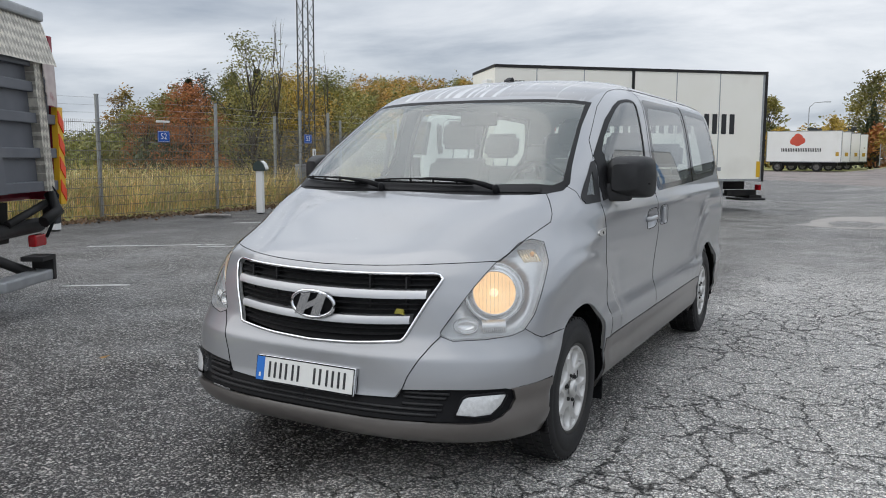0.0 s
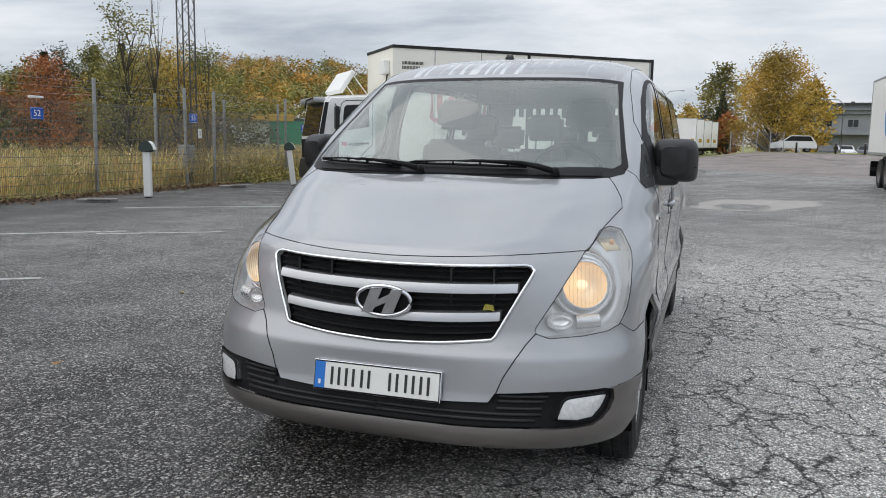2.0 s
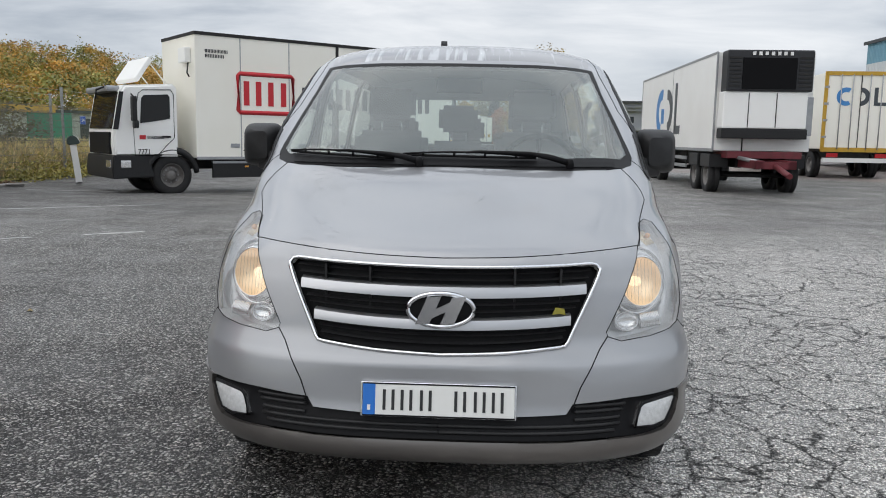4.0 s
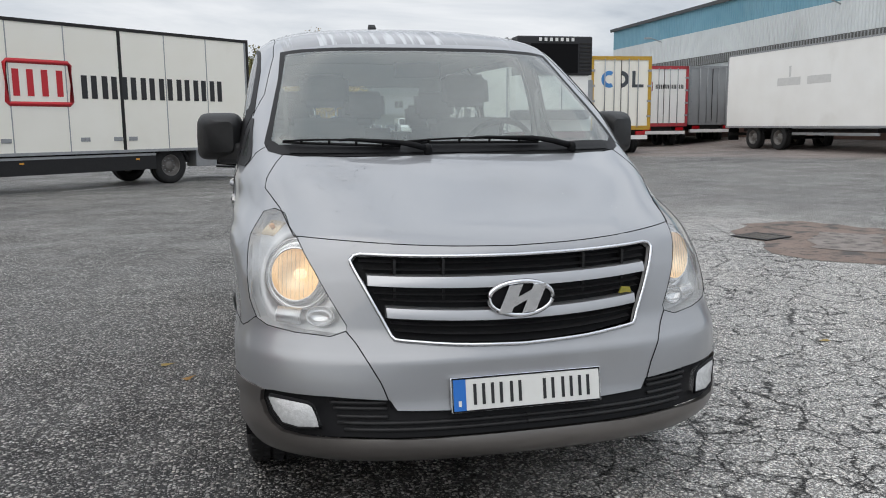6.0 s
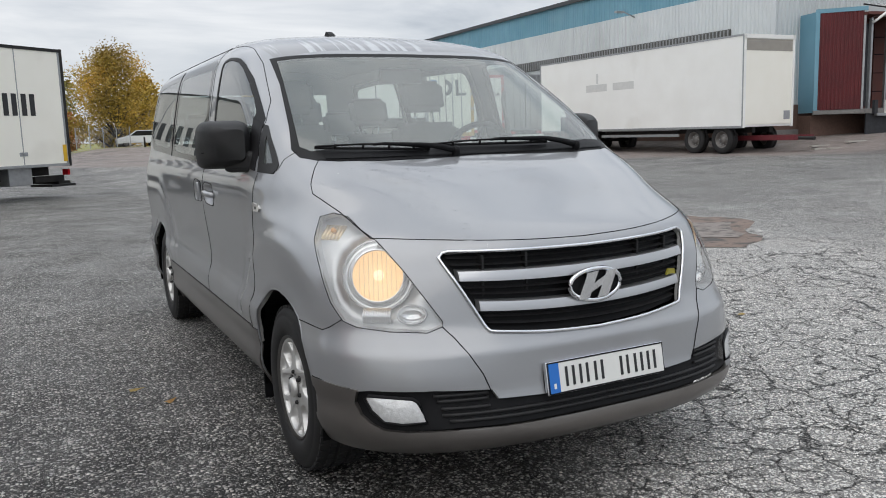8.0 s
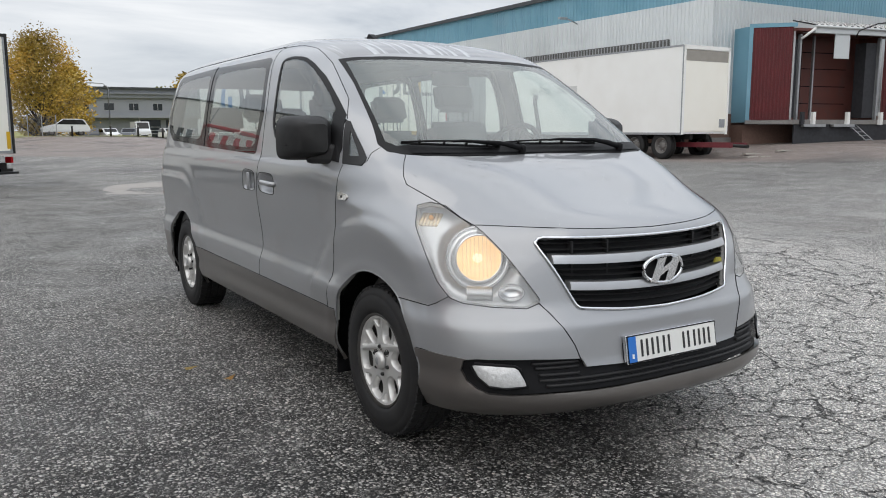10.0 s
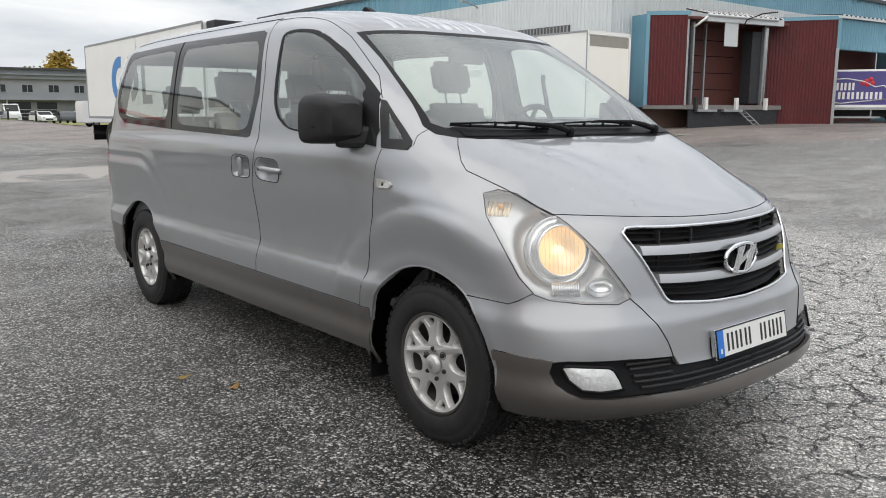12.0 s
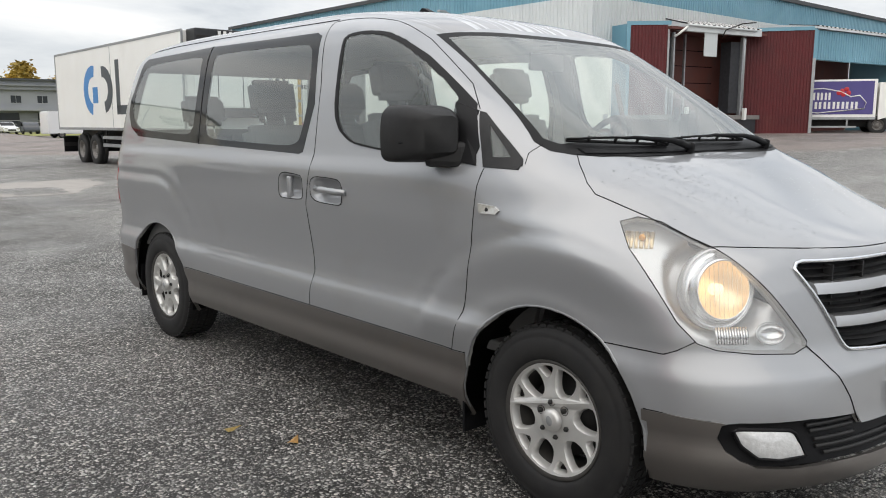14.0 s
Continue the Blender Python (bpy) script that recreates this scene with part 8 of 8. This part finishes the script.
    for x, y, h, seed in ((-33.4, 31.5, 5.7, 34), (-29.4, 32.8, 6.2, 35), (-31.9, 33.6, 6.2, 36)):
        conifer((x, y, 0), h, 1.0, "small dark spruce behind the meadow", seed)
    tree("alder_tree", (-42.0, 34, 0), 5.4, 1.5, M_FOREST, "green-brown tree with a thin crown behind the meadow", 2200, .10, 9, .1)
    tree("willow_tree", (-26.0, 31.8, 0), 5.5, 2.4, M_GOLD, "yellow-green willow behind the fence", 8000, .068, 10, .06)
    tree("willow_tree", (-23.6, 32, 0), 5.4, 2.2, M_OLIVE, "green willow behind the fence", 8000, .068, 16, .06)
    cs = [(-44 + i * .75 + rnd.uniform(-.8, .8), 29 + rnd.uniform(-1.5, 3), 0, rnd.uniform(1.2, 1.9), rnd.uniform(2.2, 3.3)) for i in range(16)]
    wood_belt("shrubs", cs, M_FOREST, "dense autumn shrubs between the trees behind the meadow", 43, .2, 700)
    tree("bare_birch_tree", (-15.6, 17.9, 0), 5.9, .55, M_OLIVE, "leafless slender birch behind the fence", 30, .04, 11, .3, .6, 1.0, 26, stout=.35)
    tree("bare_birch_tree", (-15.6, 20.6, 0), 5.2, .6, M_OLIVE, "leafless slender birch behind the fence", 30, .04, 12, .3, .6, 1.0, 26, stout=.35)
    tree("maple_tree", (7.1, 92, 0), 10.8, 4.1, M_GOLD, "large maple with golden autumn leaves", 24000, .125, 21, .1, 0, .8, 120)
    tree("poplar_tree", (1.6, 118, 0), 12.0, 3.2, M_OLIVE, "tall green tree at the far yard edge", 4200, .22, 23, .2)
    tree("poplar_tree", (-11.3, 118, 0), 9.2, 2.2, M_OLIVE, "green tree standing behind the box lorry", 3600, .22, 19, .2)
    conifer((1.7, 108, 0), 8.2, 1.9, "dark spruce at the far yard edge", 24)
    tree("rowan_tree", (-9.0, 108, 0), 4.8, 1.8, M_GOLD, "small orange tree behind the trailers", 2200, .2, 25, .1)
    tree("rowan_tree", (-2.3, 104, 0), 5.9, 2.0, M_GOLD, "small orange-yellow tree behind the trailers", 2200, .18, 26, .1)
    tree("rowan_tree", (2.4, 106, 0), 5.2, 1.8, M_RUST, "small orange tree behind the trailers", 2000, .18, 30, .1)
    tree("bare_birch_tree", (-.6, 112, 0), 7.2, 2.2, M_OLIVE, "leafless grey tree at the yard edge", 60, .1, 31, .2, .6, 1.0, 60, stout=.35)
    tree("birch_tree", (12.5, 112, 0), 9.5, 3.0, M_GOLD, "yellow birch behind the office building", 2600, .26, 27, .1)
    tree("birch_tree", (46, 150, 0), 11.0, 3.4, M_GOLD, "golden tree above the office roof", 3600, .36, 28, .2)
    tree("birch_tree", (38, 150, 0), 10.6, 3.4, M_GOLD, "golden tree above the office roof", 3600, .36, 29, .2)
    # wooded ridge
    rnd = random.Random(9)
    cs = []
    for _ in range(420):
        a = radians(rnd.uniform(98, 165))
        d = rnd.uniform(95, 210)
        x, y = d * math.cos(a), d * math.sin(a)
        ridge = 2.0 + 12.5 * math.exp(-((math.degrees(a) - 120) / 15) ** 2)
        low = 1 - .7 * ease((math.degrees(a) - 133) / 8)
        cs.append((x, y, (d - 95) / 115 * ridge * low, rnd.uniform(3.0, 5.5), rnd.uniform(5, 9) * low))
    wood_belt("woodland", cs, M_FOREST, "autumn woodland on the ridge beyond the meadow", 31, .16, 1250)
    cs = [(rnd.uniform(-80, -34), rnd.uniform(38, 62), 0, rnd.uniform(1.4, 2.4), rnd.uniform(.9, 1.7)) for _ in range(60)]
    cs = [c for c in cs if math.atan2(-c[0], c[1] + 3.5) > radians(38)]
    wood_belt("shrubs", cs, M_FOREST, "tall autumn shrubs at the meadow's edge", 32, .13, 1200)
    cs = [(rnd.uniform(-60, 120), rnd.uniform(170, 260), 0, rnd.uniform(4, 7), rnd.uniform(7, 12)) for _ in range(90)]
    wood_belt("woodland", cs, M_FOREST, "far woodland beyond the yard", 33, .2, 260)
    # fallen leaves
    for i, (x, y, c) in enumerate(((-1.377, 1.451, 0), (-1.24, 1.145, 1), (-2.6, .2, 1), (-3.3, 2.4, 0), (1.9, -1.2, 1), (2.6, .9, 0))):
        vs, fs = [], []
        n = 9
        for k in range(n):
            a = k * math.tau / n
            r = .028 * (1 + .35 * math.cos(a * 3)) * (1.2 if k == 0 else 1)
            vs.append((r * math.cos(a) * 1.3, r * math.sin(a) * .8, .004 * math.cos(a * 2)))
        vs.append((0, 0, .006))
        fs = [(k, (k + 1) % n, n) for k in range(n)]
        lf = new("leaf", mesh_of("leaf", vs, fs, shader("fallen_leaf", ((.36, .26, .08), (.45, .24, .08))[c], .6, grain=(90, (.25, .17, .05), .6))))
        lf.matrix_basis = pose(x, y, .008, 0, 0, 40 * i)
        tagged(lf, "fallen yellow leaf lying on the asphalt", "leaf", group="fallen leaves")


build_plants()


# ---------------- mast, lamps, far buildings, parked cars ----------------
M_MAST = shader("dull_mast_steel", (.16, .165, .17), .55, .4, grain=(5, (.1, .1, .1), .7))


def build_mast():
    t = thing("radio_mast", "slender grey steel lattice mast", "mast", at=(-15.0, 18.65, 0), turn=10)
    s, H = .20, 15
    for x, y in ((-s, -s), (s, -s), (s, s), (-s, s)):
        part("leg", tube(bmesh.new(), [(x, y, 0), (x, y, H)], .024, 6), M_MAST, t)
    br = bmesh.new()
    for k in range(30):
        z = k * .5
        for a, b in (((-s, -s), (s, -s)), ((s, -s), (s, s)), ((s, s), (-s, s)), ((-s, s), (-s, -s))):
            if k % 2:
                a, b = b, a
            tube(br, [(*a, z), (*b, z + .5)], .012, 4)
    part("bracing", br, M_MAST, t, kind="stuff")


build_mast()


def street_lamp(x, y, h, arm, turn):
    t = thing("street_lamp", "tall grey street lamp with curved arm", "lamp", group="street lamps at the yard edge", at=(x, y, 0), turn=turn)
    part("pole", tube(bmesh.new(), [(0, 0, 0), (0, 0, h * .93), (arm * .3, 0, h), (arm, 0, h * 1.01)], [.09, .06, .05, .045], 7), M_STEEL, t)
    part("head", box(bmesh.new(), (arm - .1, -.12, h * 1.0), (arm + .5, .12, h * 1.0 + .12), .04), M_STEEL, t)


street_lamp(-6.3, 120, 9.0, 2.2, 0)
street_lamp(-1.2, 119, 8.6, .9, 20)
street_lamp(3.2, 112, 6.5, 2.2, 160)
street_lamp(13.5, 90, 6.2, 1.6, 180)
street_lamp(-26.5, 34, 4.4, .7, 200)


def office():
    t = thing("office_building", "long grey two-storey office with flat roof", "building", at=(10.5, 126, 0), turn=-5.5)
    M_GREYCLAD = shader("grey_cladding", (.20, .215, .235), .6, grain=(.6, (.24, .255, .28), .7))
    M_GREYLIGHT = shader("light_grey_cladding", (.27, .285, .31), .6, grain=(.6, (.31, .325, .35), .7))
    M_DARKWIN = shader("dark_office_glass", (.025, .03, .035), .1)
    part("wall", boxes(((0, 0, 0), (60, 14, 3.3))), M_GREYCLAD, t)
    part("wall", boxes(((-.2, -.5, 3.3), (60, 14, 6.0))), M_GREYLIGHT, t)
    part("fascia", boxes(((-.6, -1.0, 6.0), (60, 14, 7.3)), ((-.7, -1.3, 6.55), (60, -.9, 6.75))), M_GREYCLAD, t)
    part("roof", boxes(((-.8, -1.4, 7.3), (60, 14.2, 7.55))), M_ROOFDARK, t)
    part("gallery_edge", boxes(((-.3, -1.2, 3.1), (60, -.4, 3.45))), M_GREYLIGHT, t)
    for k in range(17):
        x = 1.6 + k * 3.4
        w = part("window", boxes(((x, -.54, 4.2), (x + 1.3, -.49, 5.2))), M_DARKWIN, t)
        part("window_frame", boxes(((x - .06, -.58, 4.12), (x + 1.36, -.53, 4.2)), ((x - .06, -.58, 5.2), (x + 1.36, -.53, 5.28)), ((x + .62, -.58, 4.2), (x + .68, -.53, 5.2))), M_STEEL, w)
    for x, wd in ((1.5, 4.2), (13, 3.2), (17, 2.6), (22, 5), (31, 4.6), (40, 3)):
        g = part("door", boxes(((x, -.05, .2), (x + wd, .01, 2.8))), M_DARKWIN, t)
        for k in range(3):
            part("door_bar", boxes(((x, -.09, .7 + k * .5), (x + wd, -.05, .78 + k * .5))), M_SIGNWHITE if x == 1.5 else M_STEEL, g)
    for x in range(4, 60, 9):
        part("column", boxes(((x, -1.1, 0), (x + .18, -.92, 3.2))), M_STEEL, t)
    part("roof_fan", lathe(bmesh.new(), [(0, .5), (.25, .45), (.3, 0)], 12, Matrix.Translation((9, 4, 7.5)) @ Matrix.Rotation(radians(-90), 4, "Y")), M_ROOFDARK, t)
    wing = thing("office_wing", "grey office wing with open gallery", "building", at=(43, 112, 0), turn=-5.5)
    part("wall", boxes(((0, 0, 0), (14, 12, 3.2)), ((0, 0, 3.2), (14, 12, 5.9))), M_GREYCLAD, wing)
    part("roof", boxes(((-1.4, -1.2, 6.1), (14, 12, 6.6))), M_ROOFDARK, wing)
    part("gallery", boxes(((-1.2, -1.0, 3.0), (14, 0, 3.3)), ((-1.2, -1.0, 4.2), (14, -.9, 4.3))), M_GREYLIGHT, wing)
    for x in (0, 4, 8):
        part("column", boxes(((x - 1.1, -1.0, 0), (x - .95, -.85, 6.1))), M_STEEL, wing)
    for x in (1, 4.5, 8):
        part("window", boxes(((x, -.04, 4.0), (x + 1.6, .01, 5.2))), M_DARKWIN, wing)


office()


def parked_car(x, y, turn, paint, label, kind="car", L=4.4, H=1.5):
    t = thing("parked_car", label, "car", group="cars parked by the office", at=(x, y, ground_z(x, y) + .02), turn=turn)
    W = 1.78
    bm = bmesh.new()
    if kind == "van":
        pts = [(-L / 2, .35), (-L / 2, H * .9), (-L / 2 + .1, H), (L / 2 - 1.5, H), (L / 2 - .75, H * .58), (L / 2 - .1, H * .48), (L / 2, .35)]
    else:
        pts = [(-L / 2, .35), (-L / 2 - .02, .72), (-L / 2 + .12, .95), (-L / 2 + .55, H - .04), (-L / 2 + 1.0, H), (L * .06, H), (L * .24, H * .67), (L / 2 - .15, H * .55), (L / 2, .62), (L / 2, .35)]
    prism(bm, pts, -W / 2, W / 2, "xz")
    bmesh.ops.bevel(bm, geom=list(bm.edges), offset=.07, segments=2, affect="EDGES")
    part("body", bm, paint, t, smooth=True, angle=45)
    gl = bmesh.new()
    if kind == "van":
        prism(gl, [(L / 2 - 1.75, H * .62), (L / 2 - 1.6, H * .93), (L / 2 - 1.45, H * .93), (L / 2 - .95, H * .62)], -W / 2 - .006, W / 2 + .006, "xz")
    else:
        prism(gl, [(-L / 2 + .35, H * .66), (-L / 2 + .68, H - .08), (L * .05, H - .07), (L * .2, H * .67)], -W / 2 - .006, W / 2 + .006, "xz")
    part("windows", gl, M_FRIT, t)
    a, c = (Vector((L / 2 - 1.5, H)), Vector((L / 2 - .75, H * .58))) if kind == "van" else (Vector((L * .06, H)), Vector((L * .24, H * .67)))
    n = Vector((a.y - c.y, c.x - a.x)).normalized()
    p, q = a.lerp(c, .12), a.lerp(c, .92)
    part("windscreen", prism(bmesh.new(), [tuple(p - n * .03), tuple(q - n * .03), tuple(q + n * .01), tuple(p + n * .01)], -W / 2 + .14, W / 2 - .14, "xz"), M_FRIT, t)
    part("grille", boxes(((L / 2 - .05, -W / 2 + .45, .45), (L / 2 + .012, W / 2 - .45, .62))), M_BLACK, t)
    for wx in (-L * .3, L * .3):
        for s in (-1, 1):
            m = Matrix.Translation((wx, s * (W / 2 - .1), .32)) @ Matrix.Rotation(radians(90 * s), 4, "Z") @ Matrix.Scale(.64, 4)
            w = place("wheel", TYRE_ME, t, m)
            place("rim", RIM_ME, w, Matrix())
    part("head_lamp", boxes(((L / 2 - .12, -W / 2 + .1, .66), (L / 2 + .01, -W / 2 + .4, .8)), ((L / 2 - .12, W / 2 - .4, .66), (L / 2 + .01, W / 2 - .1, .8))), M_REFLECT, t)


M_CARWHITE = shader("white_car_paint", (.72, .73, .74), .25, coat=.5)
M_CARSILVER = shader("silver_car_paint", (.42, .43, .45), .3, .6, coat=.5)
M_CARDARK = shader("dark_car_paint", (.05, .055, .065), .25, coat=.5)
parked_car(8.5, 85.5, 180, M_CARWHITE, "white sport utility car at the yard edge", H=1.66)
rnd = random.Random(14)
for i in range(22):
    x = 8.8 + i * 2.5 + rnd.uniform(-.4, .4)
    p, lab = rnd.choice(((M_CARWHITE, "white car parked before the office"), (M_CARSILVER, "silver car parked before the office"), (M_CARDARK, "dark car parked before the office"), (M_CARWHITE, "white car parked before the office")))
    if i % 4 == 1:
        parked_car(x, 112.5 - i * .22, 268, M_CARWHITE, "white delivery van parked before the office", "van", 5.4, 2.4)
    else:
        parked_car(x, 108 - i * .22 + rnd.uniform(-1, 1), rnd.choice((270, 264, 276, 90, 250)), p, lab)
parked_car(21.5, 74, 5, M_CARWHITE, "white delivery van standing in the yard", "van", 5.6, 2.3)


def yard_edge():
    patch("verge", [(1, 80.2), (8, 80), (15, 79.2), (24, 77.8), (24, 80.5), (15, 82.5), (8, 83.5), (1, 83.8)], M_MEADOW, "narrow strip of rough grass at the yard edge", .02)
    f = thing("fence", "low grey mesh fence round the far gate", "fence", at=(0, 0, .7))
    for i in range(5):
        part("post", boxes(((2.5 + i * 1.25, 84, 0), (2.58 + i * 1.25, 84.08, 2.1))), M_STEEL, f)
    bm = bmesh.new()
    for k in range(50):
        box(bm, (2.5 + k * .1, 84.03, .1), (2.512 + k * .1, 84.04, 2.0))
    part("mesh_panel", bm, M_STEEL, f, kind="stuff")
    for x, y in ((8.4, 80), (11.8, 80), (14.2, 79.5), (16.4, 79)):
        b = thing("bollard", "short dark wooden bollard at the verge", "bollard", group="verge bollards", at=(x, y, ground_z(x, y)))
        part("post", tube(bmesh.new(), [(0, 0, 0), (0, 0, .95)], .09, 8), M_CHASSIS, b)
        part("cap", tube(bmesh.new(), [(0, 0, .95), (0, 0, 1.0)], .1, 8), M_STEEL, b)


yard_edge()


def far_trailers():
    for i, (x, y) in enumerate(((-7.9, 87), (-6.8, 92), (-6.0, 97), (-5.3, 102))):
        t = thing("box_trailer", "white box trailer with red print parked in a row" if i == 0 else "plain white box trailer parked in a row", "trailer", group="row of white box trailers", at=(x, y, 0), turn=0)
        L = 7.0 if i == 0 else 6.6
        box_body(t, L, 2.5, 1.0, 4.15, M_WHITE, (), dark_top=False)
        part("marker", boxes(((L - .5, -.012, 1.6), (L - .2, -.002, 2.0))), M_YELLOWFRAME, t)
        part("chassis", boxes(((.3, .6, .6), (L - .3, 1.9, 1.0))), M_CHASSIS, t)
        for wx in (.9, 4.6):
            add_wheel(t, wx if i else wx + .2, .22, .5, 1.0, -1)
            add_wheel(t, wx if i else wx + .2, 2.28, .5, 1.0, 1)
        if i == 0:
            for k in range(9):
                a = k * .75
                part("red_petal", lathe(bmesh.new(), [(0, .01), (.3, .008), (.36, 0)], 10, Matrix.Translation((2.9 + .42 * math.cos(a) * (k % 3) / 2, -.012, 3.25 + .3 * math.sin(a))) @ Matrix.Rotation(radians(-90), 4, "Z")), shader("coral_red_print", (.62, .09, .05), .5), t)
            word_bars(t, 12, 1.4, 5.2, 2.05, 2.4, -.008, M_INK)
    g = thing("grey_hut", "low grey technical building behind the trailers", "building", at=(-5.5, 112, 0))
    part("wall", box(bmesh.new(), (0, 0, 0), (5, 4, 5.0), .05), M_STEEL, g)
    part("roof", boxes(((-.3, -.3, 5.0), (5.3, 4.3, 5.3))), M_ROOFDARK, g)
    part("window", boxes(((1, -.03, 3.2), (2, .01, 4.2))), M_FRIT, g)
    # the low depot far behind the fence
    dpt = thing("depot_building", "long low yellow and green depot beyond the meadow", "building", at=(-33.3, 49.5, .9), turn=27)
    part("wall", boxes(((0, 0, 0), (9.5, 6, 1.75))), shader("pale_green_wall", (.50, .56, .52), .6, grain=(.5, (.58, .60, .56), .6)), dpt)
    part("roof", boxes(((-.3, -.4, 1.75), (4.4, 6.5, 2.25))), shader("mustard_fascia", (.50, .33, .07), .5), dpt)
    part("flat_roof", boxes(((4.4, -.3, 1.75), (9.8, 6.5, 1.95))), M_GREEN, dpt)
    part("green_hall", boxes(((2.6, -.3, 0), (5.4, .1, 1.75))), shader("green_sheet", (.04, .24, .15), .5), dpt)
    part("teal_sheet", boxes(((7.2, -.3, 0), (8.6, .1, 1.6))), shader("teal_sheet_paint", (.08, .30, .34), .5), dpt)
    part("dark_door", boxes(((5.9, -.1, 0), (6.8, .05, 1.4))), M_GREEN, dpt)
    tr = thing("box_trailer", "white box trailer standing beyond the meadow", "trailer", at=(-24.6, 53.0, .9), turn=25)
    part("box", box(bmesh.new(), (0, 0, .35), (3.4, 2.3, 2.0), .03), M_WHITE, tr)
    part("chassis", boxes(((.2, .3, .1), (3.2, 2.0, .35))), M_CHASSIS, tr)
    parked_car(-20.5, 54.0, 200, M_CARWHITE, "white delivery van beyond the meadow", "van", 4.6, 1.9)


far_trailers()
